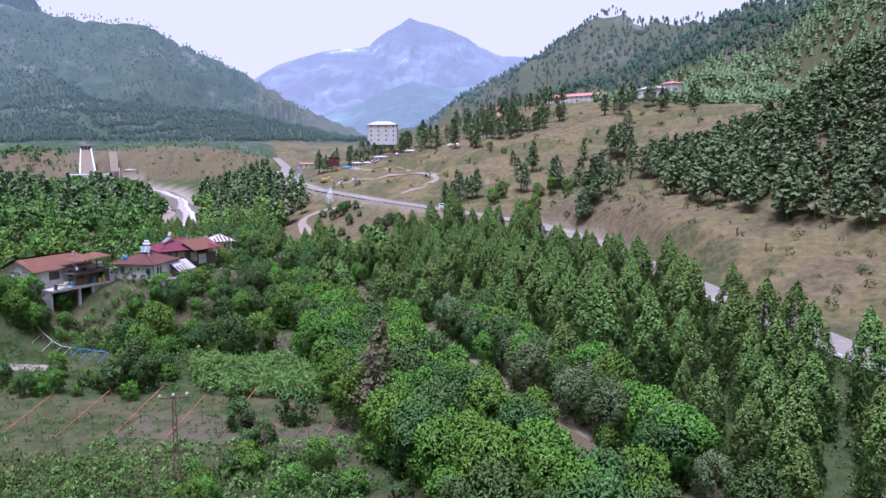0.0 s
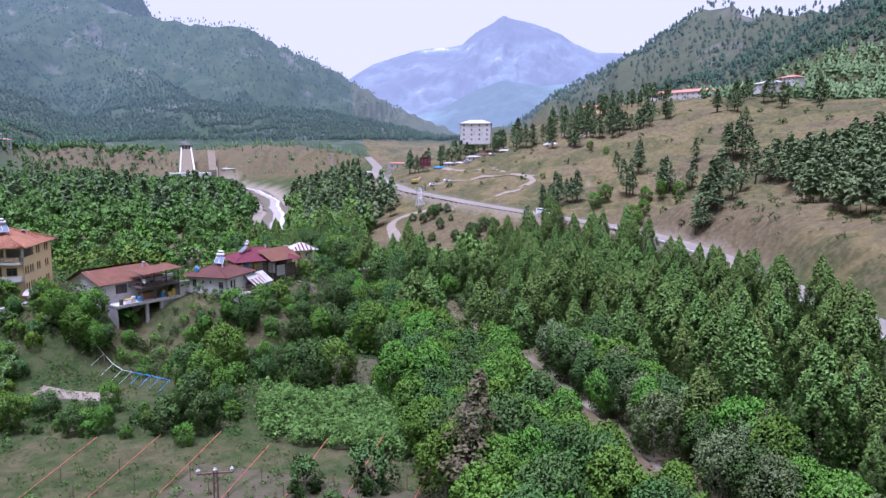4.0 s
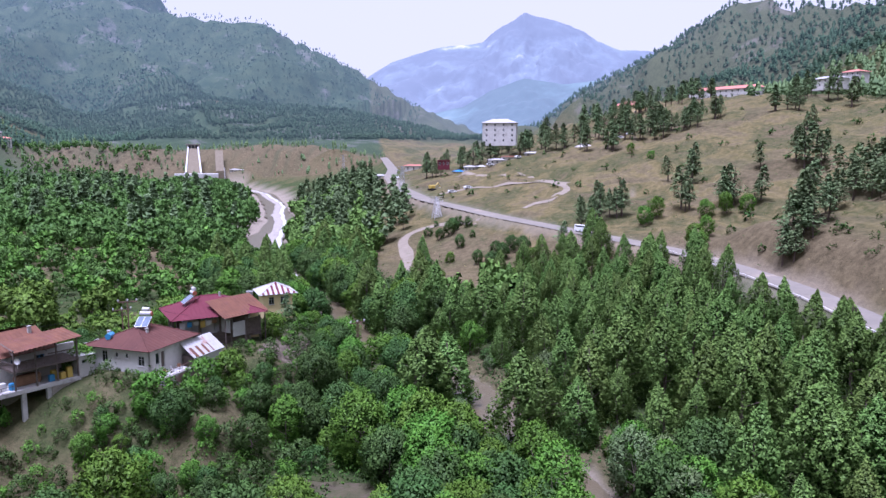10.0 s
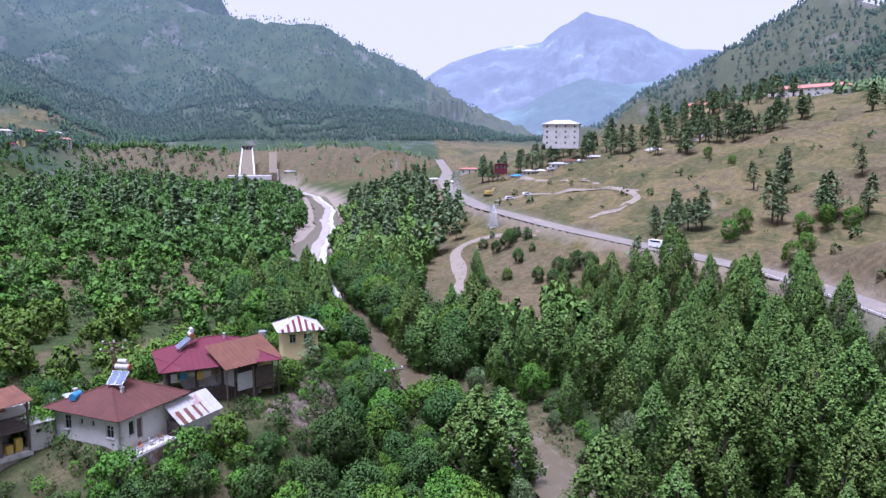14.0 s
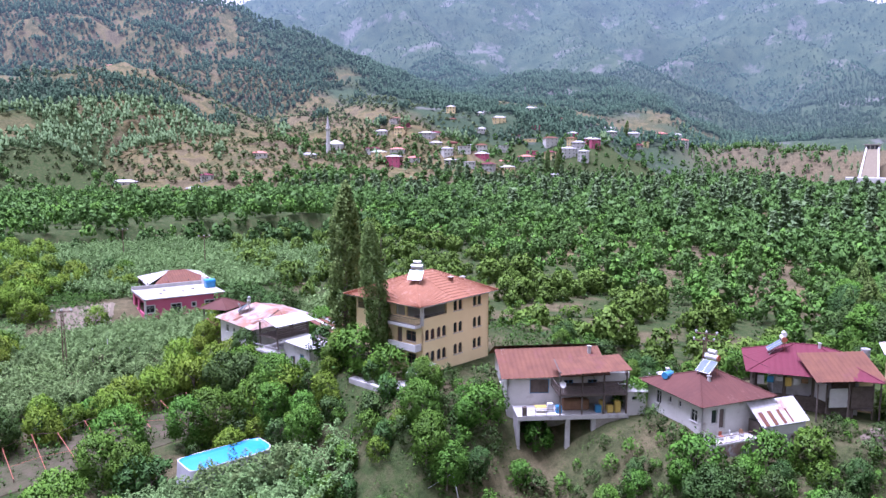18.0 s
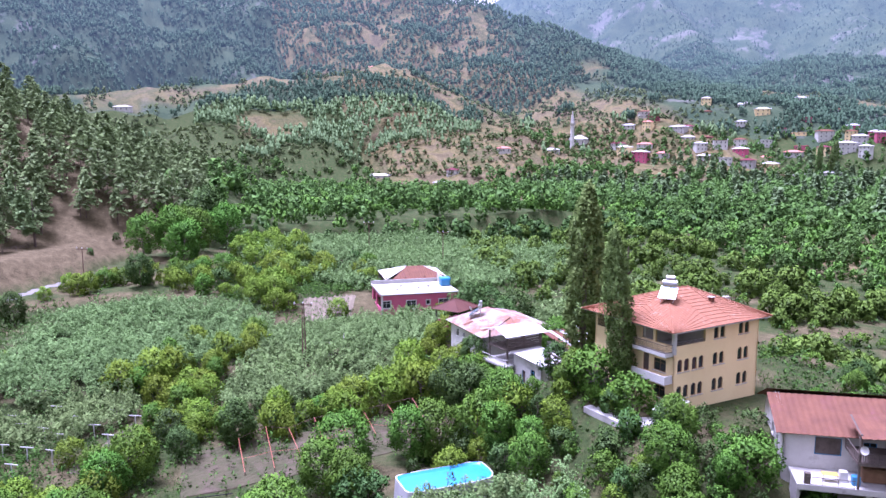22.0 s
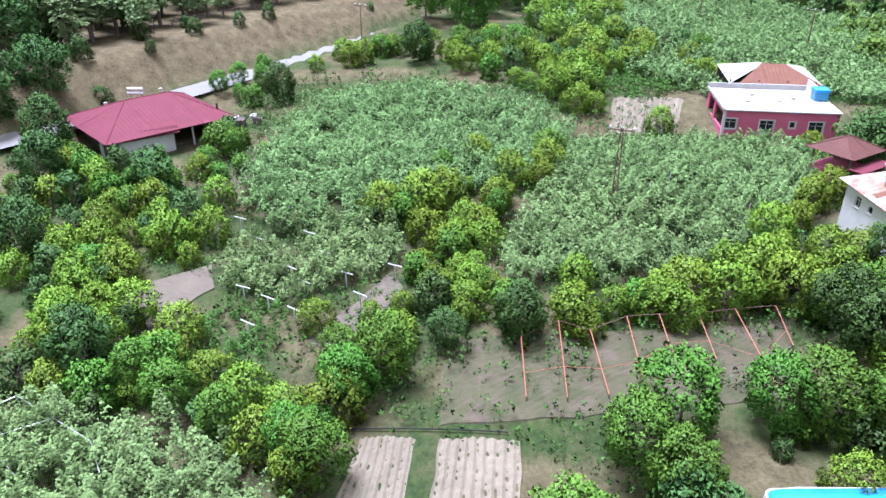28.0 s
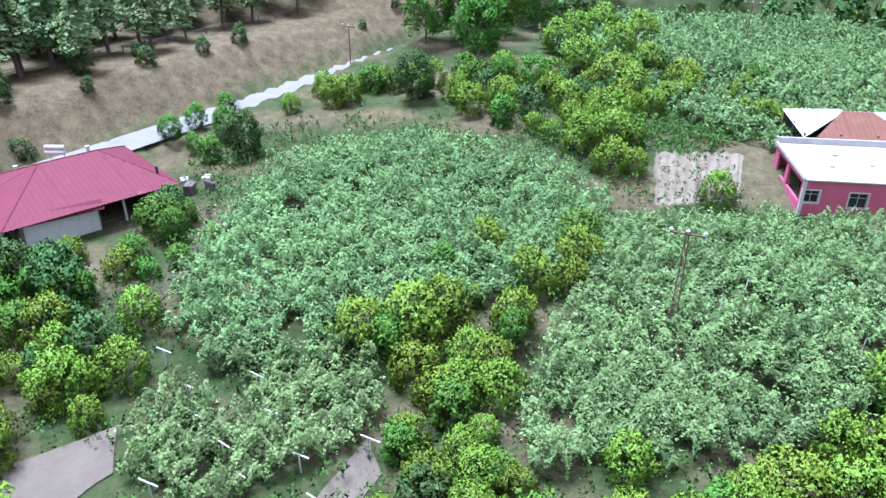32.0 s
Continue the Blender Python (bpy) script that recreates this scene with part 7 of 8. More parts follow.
def field(name, corners, material, label, furrow=0.0, pitch=0.8, lift=0.1, n=60, m=60, rough=0.05):
    """A worked patch of soil over four corners; furrows run from the first side to the third."""
    a, b, c, d = (np.array(p, float) for p in corners)
    s, t = np.meshgrid(np.linspace(0, 1, m), np.linspace(0, 1, n))
    p = (a * (1 - s)[..., None] + b * s[..., None]) * (1 - t)[..., None] + (d * (1 - s)[..., None] + c * s[..., None]) * t[..., None]
    wob = 0.4 * waves(p[..., 0], p[..., 1], 6, 5)
    edge = np.minimum(np.minimum(s, 1 - s), np.minimum(t, 1 - t))
    p = p + (wob * np.clip(0.3 - edge, 0, 1))[..., None]
    w = np.linalg.norm(b - a)
    z = height(p[..., 0], p[..., 1]) + lift + furrow * np.cos(s * w / pitch * 6.283) + rough * waves(p[..., 0], p[..., 1], 1.2, 8) - 0.35 * (edge < 1e-6)
    v = np.concatenate([p, z[..., None]], -1).reshape(-1, 3)
    q = (np.arange(n - 1)[:, None] * m + np.arange(m - 1)[None]).ravel()
    return tagged(mesh_object(name, v, np.stack([q, q + 1, q + m + 1, q + m], -1), material), label, "field", kind="structure")


field("ploughed_field", [(-82.0, 88.0), (-82.0, 93.8), (-95.6, 94.6), (-95.6, 90.0)], SOIL, "pale ploughed strip with furrows", 0.09, 0.75)
field("ploughed_field", [(-84.5, 95.2), (-84.5, 102.4), (-95.8, 103.0), (-95.6, 96.4)], SOIL, "pale ploughed strip with green shoots", 0.09, 0.8)
field("trellis_field", [(-96.6, 96), (-100.6, 126.5), (-112, 131), (-108.6, 96.3)], CROPS, "dry grass under an empty trellis")
field("bare_bed", [(-116.5, 63.2), (-106, 65.6), (-116.5, 72.2), (-121.4, 70.4)], BED, "smooth bare soil bed", lift=0.14, rough=0.02)
field("garden_path", [(-121, 90.6), (-117.5, 92), (-106, 88.3), (-107, 83.5)], BED, "bare brown strip between vines", lift=0.08)
field("onion_field", [(-159, 120.5), (-159.5, 131), (-171, 135), (-171, 123)], SOIL, "furrowed onion bed", 0.12, 1.2, lift=0.15)
field("garden_path", [(-136, 66), (-133, 68), (-152, 72), (-153, 68.5)], CROPS, "dry grassy path beside the farmhouse")
field("garden_patch", [(-67, 126), (-55, 125), (-54, 129), (-66, 130)], TRACK, "bare soil strip in the lower garden")
field("dry_lawn", [(-30, 139), (-12, 135), (-11, 152), (-27, 153)], CROPS, "dry grassy clearing among trees")
field("dry_lawn", [(-36, 96), (-6, 88), (-3, 98), (-34, 106)], CROPS, "dry grass strip in the vine garden")
RUBBLE = surface("bank_rubble", (0.2, 0.165, 0.12), (0.09, 0.072, 0.052), 1.2, 0.95, bump=0.9)
field("bank_scree", [(-36, 176), (-30, 178), (-31, 194), (-35, 194)], RUBBLE, "pale rubble bank below the houses", rough=0.2)


def planting(kind, spots, scale, **k):
    for x, y, r in spots:
        plant(kind, x + RNG.uniform(-0.4, 0.4), y + RNG.uniform(-0.4, 0.4), r * scale * RNG.uniform(0.9, 1.1), **k)


planting(CITRUS, [(-131, 88, 1.4), (-131, 93, 1.8), (-133, 96, 1.5), (-128, 100, 1.3), (-126, 98, 1.1), (-140, 105, 1.5), (-140, 108, 1.3), (-146, 112, 1.1), (-145, 100, 1.5), (-120, 94, 1.0), (-116, 96, 1.2), (-116, 99, 1.2), (-116, 102, 1.0), (-113, 92, 0.8), (-128, 94, 1.3), (-113, 99, 1.2), (-118, 98, 1.0)], 0.8)
planting(CITRUS, [(-119, 61, 1.5), (-124, 65, 1.7), (-126, 69, 1.4), (-132, 68, 1.3), (-111, 66, 1.5), (-115, 59, 1.5), (-112, 62, 1.1), (-109, 84, 1.1), (-103, 73, 1.4), (-101, 77, 1.1), (-103, 71, 1.2), (-99, 80, 1.3), (-97, 84, 1.2), (-108, 60, 1.4), (-106, 64, 1.4), (-121, 55, 1.5), (-127, 56, 1.5), (-128, 62, 1.4)], 0.8)
planting(CITRUS, [(-117, 110, 1.3), (-111, 109, 1.4), (-109, 110, 1.2), (-114, 118, 1.5), (-113, 113, 1.2), (-114, 121, 1.6), (-114, 125, 1.6), (-119, 126, 1.4), (-117, 129, 1.7), (-114, 131, 1.9), (-114, 135, 1.4), (-112, 117, 1.3), (-120, 131, 1.5), (-124, 132, 1.5), (-111, 139, 1.4), (-116, 138, 1.4)], 0.8)
planting(CITRUS, [(-202, 117, 2.0), (-210, 124, 2.0), (-191, 123, 2.0), (-178, 118, 1.8), (-165, 116, 1.6), (-220, 118, 2.0), (-220, 130, 2.0), (-202, 128, 2.0), (-184, 120, 1.7), (-171, 117, 1.7), (-196, 121, 1.8), (-212, 114, 2.0), (-196, 133, 1.8), (-228, 124, 2.0)], 0.8)
planting(BUSH, [(-141, 48, 1.2), (-144, 45, 1.1), (-138, 52, 1.2), (-137, 56, 1.0), (-148, 42, 1.0), (-143, 68, 1.0), (-147, 70, 0.9), (-152, 66, 1.0), (-140, 66, 0.9), (-131, 58, 1.2), (-134, 54, 1.2)], 0.75)
planting(SHRUB, [(-86.5, 115.4, 1.5), (-88, 113.5, 1.6)], 0.75)
planting(SHRUB, [(-135.5, 60, 3.0), (-138, 57, 2.2), (-132, 62, 1.8)], 0.55)
planting(ROUND, [(-109, 103, 1.6), (-107, 97, 1.4), (-121, 50, 2.0), (-102, 65, 2.0), (-186, 90, 2.2), (-169, 68, 2.0), (-246, 108, 5.0), (-182, 18, 4.6), (-168, 24, 3.8), (-152, 30, 3.2), (-146, 40, 2.4), (-137, 44, 2.4), (-176, 27, 3.4), (-190, 35, 2.6), (-160, 34, 2.6)], 0.42)
planting(BRIGHT, [(-218, 97, 5.2), (-218, 90, 4.5), (-226, 103, 5.0), (-233, 112, 5.2), (-212, 100, 4.0), (-240, 100, 5.0), (-190, 108, 2.8), (-102, 91, 2.6), (-99, 89, 2.4), (-132, 102, 1.4), (-197, 103, 2.0), (-104, 87, 1.8), (-148, 66, 1.5), (-142, 64, 1.5), (-179, 58, 1.6), (-174, 56, 1.4), (-182, 62, 1.5), (-176, 63, 1.6), (-171, 60, 1.3)], 0.32)
planting(BRIGHT, [(-96, 115, 2.3), (-93, 112, 2.1), (-89, 114, 2.1), (-82, 105, 2.3), (-79, 103, 2.2), (-96, 127, 2.4), (-94, 131, 2.3), (-92, 134, 2.0), (-97, 124, 2.0), (-90, 88, 1.8), (-93, 85, 1.6), (-95, 79, 1.7), (-98, 74, 1.6), (-100, 70, 1.5), (-81, 132, 1.5), (-84, 134, 1.3), (-89, 132, 1.6), (-71, 143, 1.6), (-68, 140, 1.9), (-65, 138, 1.9), (-62, 139, 1.7), (-109, 136, 1.8), (-104, 137, 1.6), (-112, 152, 2.0)], 0.4)
planting(BUSH, [(-62, 153, 1.2), (-56, 163, 1.5), (-66, 147, 1.8), (-85, 142, 1.8), (-88, 141, 1.6), (-79, 143, 1.6), (-44, 157, 1.6), (-40, 165, 1.6), (-38, 170, 1.6), (-47, 190, 1.8), (-53, 190, 1.8), (-56, 187, 1.6), (-55, 194, 1.8), (-36, 186, 1.4), (-50, 203, 1.6)], 0.75)
planting(SHRUB, [(-165, 40, 1.2), (-178, 44, 1.0), (-190, 48, 1.2), (-198, 54, 1.0), (-205, 58, 1.4), (-170, 36, 1.5), (-184, 40, 1.4), (-160, 28, 1.6), (-175, 32, 1.4), (-195, 44, 1.0), (-228, 76, 1.0), (-235, 90, 1.0), (-243, 98, 1.2), (-249, 93, 1.2), (-238, 82, 0.9)], 0.6)

# fill of fruit bushes between the canopies
CANOPIES = [[(-180, 64), (-189, 88), (-165, 116), (-152, 114), (-142, 95), (-129, 90), (-129, 71), (-140, 68)], [(-163, 115), (-153, 147), (-140, 143), (-127, 134), (-116, 125), (-116, 103), (-130, 102), (-144, 110)],
            [(-133, 73), (-128, 93), (-119, 93), (-102, 84), (-99, 74), (-120, 70)], [(-94, 54), (-99, 62), (-95, 74), (-86, 88), (-76, 86), (-74, 70), (-80, 56)], [(-120, 62), (-121, 72), (-114, 74), (-102, 70)], [(-80, 86), (-80, 103), (-97, 130), (-112, 131), (-108, 96), (-97, 88)],
            [(-86, 110), (-90, 130), (-77, 136), (-69, 133), (-68, 112)], [(-160, 30), (-138, 52), (-158, 68), (-176, 50)], [(-160, 121), (-162, 136), (-198, 140), (-178, 120)], [(-130, 62), (-130, 70), (-156, 74), (-156, 66)]]
fill = scatter(-200, -68, 40, 146, 4.6, lambda x, y: (west_side(x, y) > 10) & ~in_box(x, y, HOUSES) & ~np.any([inside(x, y, c) for c in CANOPIES], 0), 81)
for k, (x, y) in enumerate(fill):
    plant((CITRUS, CITRUS, BUSH, CITRUS, SHRUB)[RNG.randrange(5)], x, y, RNG.uniform(0.6, 1.25))
planting(ROUND, [(-113.5, 138.6, 1.9), (-128, 150, 2.6), (-141, 150, 3.4), (-104, 134, 2.4), (-108, 133, 2.2), (-101, 138, 2.2), (-150, 158, 2.6), (-145, 152, 2.6), (-140, 158, 2.8), (-135, 154, 2.4)], 0.36)

for k, (x, y) in enumerate([(-57, 143), (-62, 143), (-66, 145), (-48, 153), (-42, 157), (-40, 160), (-38, 164), (-44, 155), (-36, 168), (-37, 160), (-34, 164), (-33, 170), (-28, 181), (-27, 186), (-26, 176), (-69, 147), (-73, 143), (-60, 148), (-46, 152), (-64, 141), (-28, 195), (-26, 200)]):
    plant((BUSH, ROUND, BRIGHT, BUSH, SHRUB)[k % 5], x, y, RNG.uniform(0.3, 0.5) if k % 5 in (1, 2) else RNG.uniform(0.5, 0.85))

yard = scatter(-112, -66, 124, 147, 3.3, lambda x, y: ~in_box(x, y, [(-97, -71, 142, 165), (-129, -96, 136, 158), (-93, -82, 117, 131), (-112, -97, 120, 131)]), 45)
for k, (x, y) in enumerate(yard):
    plant((BUSH, SHRUB, BUSH, CITRUS)[k % 4], x, y, RNG.uniform(0.4, 0.8))

# low growth round the houses on the slope
def beside(x, y, corner, way, x0, x1, y0, y1):
    """True on the plan of a house: its corner, the way of its front, and its local extent."""
    n = math.hypot(*way)
    c, s_ = way[0] / n, way[1] / n
    u, v = (x - corner[0]) * c + (y - corner[1]) * s_, -(x - corner[0]) * s_ + (y - corner[1]) * c
    return (u > x0) & (u < x1) & (v > y0) & (v < y1)


def built(x, y):
    return (beside(x, y, (-62.8, 149.5), (0.57, 0.82), -1.5, 16.5, -1.5, 15.5) | beside(x, y, (-46.0, 161.5), (0.3, 0.954), -1, 14.5, -3.2, 12)
            | beside(x, y, (-46.2, 176.0), (0.85, 0.52), -3, 14, -3, 12) | beside(x, y, (-40.8, 199.6), (0.9, 0.43), -1.5, 7, -1.5, 7) | beside(x, y, (-77.5, 147.3), (-0.17, 0.985), -7, 16, -2, 14))


brush = scatter(-74, -26, 138, 212, 2.5, lambda x, y: ~built(x, y) & (river_side(x, y) < -8) & (waves(x, y, 11, 46) > -0.55), 47)
wood("brush", "bush", brush[::2], "dark", "low dark brush on the slope round the houses", "brush", 34, 22, 0.14, 8, 147, (0.38, 0.8), 1.1)
wood("brush", "bush", brush[1::2], "bright", "low bright brush on the slope round the houses", "brush", 34, 22, 0.14, 8, 148, (0.3, 0.7), 1.1)
weedy = scatter(-76, -24, 136, 214, 1.3, lambda x, y: ~built(x, y) & (river_side(x, y) < -7), 48)
wood("weeds", "bush", weedy, "herb", "weeds and brambles on the slope below the houses", "weeds", 7, 6, 0.2, 8, 49, (0.1, 0.38), 1.2)
plant(PINE_LOW, -36.2, 197.6, 0.42, 1.2, label="small dark conifer in front of the garden hut")

# rough grass and weeds between the trees
rough_at = scatter(-180, 14, 62, 178, 1.6, lambda x, y: (river_side(x, y) < -9) & ~in_box(x, y, HOUSES + [(-96, -80, 115, 130)]) & (waves(x, y, 16, 61) > -0.6) & ~in_box(x, y, [(-96, -80, 87, 103), (-119, -103, 63, 73)]) & ~(in_box(x, y, [(-110, -97, 97, 129)]) & (waves(x, y, 5, 62) < 0.1)) & ~(in_box(x, y, [(-58, 0, 88, 113), (-70, -46, 122, 142)]) & (waves(x, y, 6, 84) < -0.1)), 41)
rough_at = np.c_[rough_at, np.where(in_box(rough_at[:, 0], rough_at[:, 1], [(-58, 0, 86, 113), (-70, -46, 122, 142)]), 0.6, 1.0)]
wood("weeds", "bush", rough_at, "herb", "rough grass and weeds over the garden ground", "weeds", 8, 6, 0.22, 8, 42, (0.2, 0.65), 1.15)
more = scatter(-330, -40, 176, 300, 4.6, lambda x, y: (river_side(x, y) < -9) & ~in_box(x, y, HOUSES) & (west_side(x, y) > 6), 43)
wood("undergrowth", "bush", more, "dark", "low undergrowth below the orchard trees", "undergrowth", 6, 5, 0.5, 8, 44, (0.2, 0.5), 1.1)

# ---- trellis bars, posts, poles ----
def bar(parent, a, b, r, material, name="bar"):
    return part(name, rod_bm(a, b, r, 6), material, parent)


TBAR = [(-128, 72), (-124.5, 75), (-121, 77), (-130, 78), (-126, 80.5), (-121.5, 83), (-118, 80), (-114, 76), (-112, 79), (-117, 86), (-113, 88), (-122, 88.5), (-115, 82), (-110, 82), (-108, 78), (-119, 91)]
for k, (x, y) in enumerate(TBAR):
    e = part("trellis_post", box_bm(-0.06, 0.06, -0.06, 0.06, -0.3, 1.75, 0.015), FRAME_W)
    part("cross_bar", box_bm(-0.9, 0.9, -0.05, 0.05, 1.75, 1.87, 0.015), FRAME_W, e)
    e.matrix_world = pose(x, y, on_ground(x, y), 0, 0, 62 + RNG.uniform(-8, 8))
    tagged(e, "white T-shaped trellis post among kiwi vines", "trellis post", "white trellis posts")
for k, (x, y) in enumerate([(-134, 121), (-131, 126), (-128.5, 131), (-140, 117), (-137, 124)]):
    e = part("prop", rod_bm((0, 0, -0.2), (0.1, 0.25, 2.3), 0.05, 6), FRAME_W)
    part("stay", rod_bm((0.35, -0.3, -0.2), (0.1, 0.25, 2.2), 0.04, 6), FRAME_W, e)
    e.matrix_world = pose(x, y, on_ground(x, y), 0, 0, RNG.uniform(0, 90))
    tagged(e, "pair of pale props holding up kiwi vines", "prop", "props under the vines")
trel = new("empty_trellis")
tagged(trel, "empty trellis of red-brown bars over dry grass", "trellis")
ends = ((103.6, -106.3, -99.9, 103.7), (107.3, -108.9, -100.0, 107.2), (110.1, -107.6, -100.5, 110.8), (113.9, -109.9, -100.9, 114.1), (117.1, -110.4, -105.1, 117.6), (120.9, -110.7, -105.7, 121.4), (124.6, -111.4, -101.0, 125.4), (128.4, -111.4, -107.2, 128.8))
top_line, low_line = [], []
for y0, x0, x1, y1 in ends:
    z0, z1 = on_ground(x0, y0), on_ground(x1, y1)
    b_ = bar(trel, (x0, y0, z0 + 2.0), (x1, y1, z1 + 0.5), 0.05, RED_PLASTIC)
    bar(b_, (x0, y0, z0 - 0.3), (x0, y0, z0 + 2.0), 0.05, POLE, "post")
    bar(b_, (x1, y1, z1 - 0.3), (x1, y1, z1 + 0.55), 0.05, POLE, "post")
    top_line.append((x0, y0, z0 + 2.0))
    low_line.append((x0 + (x1 - x0) * 0.62, y0 + (y1 - y0) * 0.62, z0 + 2.0 + (z1 - z0 - 1.5) * 0.62))
for a, b in zip(top_line, top_line[1:]):
    bar(trel, a, b, 0.03, POLE, "wire")
for a, b in zip(low_line, low_line[1:]):
    bar(trel, a, b, 0.025, RED_PLASTIC, "rail")
hose = new("hose")
tagged(hose, "black irrigation hose across the field edge", "hose")
line = [(-96.2, 88 + k * 2.0) for k in range(8)]
for (x0, y0), (x1, y1) in zip(line, line[1:]):
    bar(hose, (x0, y0, on_ground(x0, y0) + 0.25), (x1, y1, on_ground(x1, y1) + 0.25), 0.06, RUBBER, "section")
frame_w = new("open_shelter")
tagged(frame_w, "bare white and blue sloping frame of a garden shelter", "frame")
for k in range(9):
    s = k / 8
    x, y = -62.4 + s * 15.0, 139.9 - s * 7.1
    g = on_ground(x, y)
    bar(frame_w, (x, y, g + 1.3), (x - 1.2, y - 2.6, g - 0.1), 0.035, FRAME_W if s < 0.6 else BLUE, "rafter")
    if k:
        bar(frame_w, px_, (x, y, g + 1.3), 0.045, FRAME_W if s < 0.6 else BLUE, "top_bar")
        bar(frame_w, (px_[0], px_[1], px_[2] - 1.5), (x, y, g - 0.2), 0.035, CONCRETE, "ground_bar")
    bar(frame_w, (x, y, g - 0.2), (x, y, g + 1.3), 0.035, CONCRETE, "upright")
    px_ = (x, y, g + 1.3)
pipe = new("pipe_frame")
tagged(pipe, "light pipe frame standing over kiwi vines", "pipe frame")
for (x0, y0), (x1, y1) in (((-97, 62), (-90, 55)), ((-97, 62), (-92.5, 70)), ((-94, 60), (-89, 66)), ((-92.5, 70), (-89.5, 72)), ((-94.5, 66), (-91, 60))):
    a = (x0, y0, on_ground(x0, y0) + 2.3)
    p_ = bar(pipe, a, (x1, y1, on_ground(x1, y1) + 2.3), 0.045, STEEL, "pipe")
    bar(p_, (x0, y0, on_ground(x0, y0) - 0.2), a, 0.045, STEEL, "upright")


def power_pole(x, y, tall, turn, label="rusty lattice power pole with white insulators", lattice=True):
    e = new("power_pole")
    z = on_ground(x, y)
    e.matrix_world = pose(x, y, z, 0, 0, turn)
    tagged(e, label, "power pole", "power poles")
    if lattice:
        bm = bmesh.new()
        w0, w1 = 0.32, 0.14
        for sx in (-1, 1):
            for sy in (-1, 1):
                rod_bm((sx * w0, sy * w0, -0.3), (sx * w1, sy * w1, tall), 0.05, 5, bm)
        part("mast", bm, POLE, e)
        br = bmesh.new()
        n = int(tall / 0.7)
        for k in range(n):
            a, b = k / n, (k + 1) / n
            wa, wb = w0 + (w1 - w0) * a, w0 + (w1 - w0) * b
            for s in (-1, 1):
                sg = 1 if k % 2 else -1
                rod_bm((-sg * wa, s * wa, a * tall), (sg * wb, s * wb, b * tall), 0.028, 4, br)
                rod_bm((s * wa, -sg * wa, a * tall), (s * wb, sg * wb, b * tall), 0.028, 4, br)
        part("lattice", br, POLE, e)
    else:
        part("mast", rod_bm((0, 0, -0.3), (0, 0, tall), 0.14, 8, None, 0.09), POLE, e)
    part("cross_arm", box_bm(-1.5, 1.5, -0.06, 0.06, tall - 0.35, tall - 0.2), POLE, e)
    for sx in (-1, 1):
        part("arm_brace", rod_bm((0, 0, tall - 1.2), (sx * 1.0, 0, tall - 0.3), 0.03, 5), POLE, e)
    for sx in (-1.4, 0, 1.4):
        bm = rod_bm((sx, 0, tall - 0.2), (sx, 0, tall + 0.2), 0.12, 8, None, 0.07)
        rod_bm((sx, 0, tall - 0.02), (sx, 0, tall + 0.06), 0.17, 8, bm)
        part("insulator", bm, FRAME_W, e)
    return e


for x, y, tall, turn, lat in ((-133.0, 116.6, 10.5, 70, True), (-23.7, 80.0, 11.0, 10, True), (-22.5, 193.6, 11.0, 40, True), (-61.9, 188.0, 8.0, 30, False), (-212, 76.0, 8.0, 60, False), (-225, 152.0, 9.0, 60, False), (-198, 165.5, 9.0, 60, False), (-58.4, 182.7, 7.0, 20, False)):
    power_pole(x, y, tall, turn, lattice=lat, label="rusty lattice power pole with white insulators" if lat else "slim power pole with a short cross arm")
lamp = new("street_lamp")
lamp.matrix_world = pose(-184, 23, on_ground(-184, 23))
tagged(lamp, "slim pale steel street lamp behind the farmhouse", "street lamp")
part("mast", rod_bm((0, 0, -0.2), (0, 0, 7.5), 0.09, 8, None, 0.05), STEEL, lamp)
part("head", box_bm(-0.1, 0.7, -0.12, 0.12, 7.45, 7.6, 0.03), STEEL, lamp)


def cable(a, b, sag=0.6, name="cable", r=0.02):
    e = bmesh.new()
    a, b = Vector(a), Vector(b)
    pts = [a.lerp(b, k / 10) - Vector((0, 0, sag * 4 * (k / 10) * (1 - k / 10))) for k in range(11)]
    rings = [[e.verts.new(p + Vector(o)) for o in ((r, 0, 0), (0, 0, r), (-r, 0, 0), (0, 0, -r))] for p in pts]
    for lo, hi in zip(rings, rings[1:]):
        for k in range(4):
            e.faces.new((lo[k], lo[(k + 1) % 4], hi[(k + 1) % 4], hi[k]))
    return tagged(part(name, e, RUBBER), "dark overhead cable between poles and houses", "cable", "overhead cables")


cable((-61.9, 188, on_ground(-61.9, 188) + 8), (-49, 173.5, 23.6), 0.4)
cable((-61.9, 188, on_ground(-61.9, 188) + 8), (-68, 162, 23.0), 0.8)
cable((-58.4, 182.7, on_ground(-58.4, 182.7) + 7), (-46, 176, 22), 0.3)
cable((-133.0, 116.6, on_ground(-133, 116.6) + 10.6), (-225, 152, on_ground(-225, 152) + 9), 2.0)
cable((-133.0, 116.6, on_ground(-133, 116.6) + 10.6), (-60, 80, 21), 2.2)

fence = new("fence")
tagged(fence, "weathered timber rail fence on the scarp below the pines", "fence")
prev = None
for k in range(18):
    x, y = -170 - k * 3.4, 22 + k * 2.35
    z = on_ground(x, y)
    part("post", box_bm(x - 0.07, x + 0.07, y - 0.07, y + 0.07, z - 0.3, z + 1.3), WOOD, fence)
    if prev:
        for h in (0.45, 0.8, 1.15):
            part("rail", rod_bm((prev[0], prev[1], prev[2] + h), (x, y, z + h), 0.045, 5), WOOD, fence)
    prev = (x, y, z)

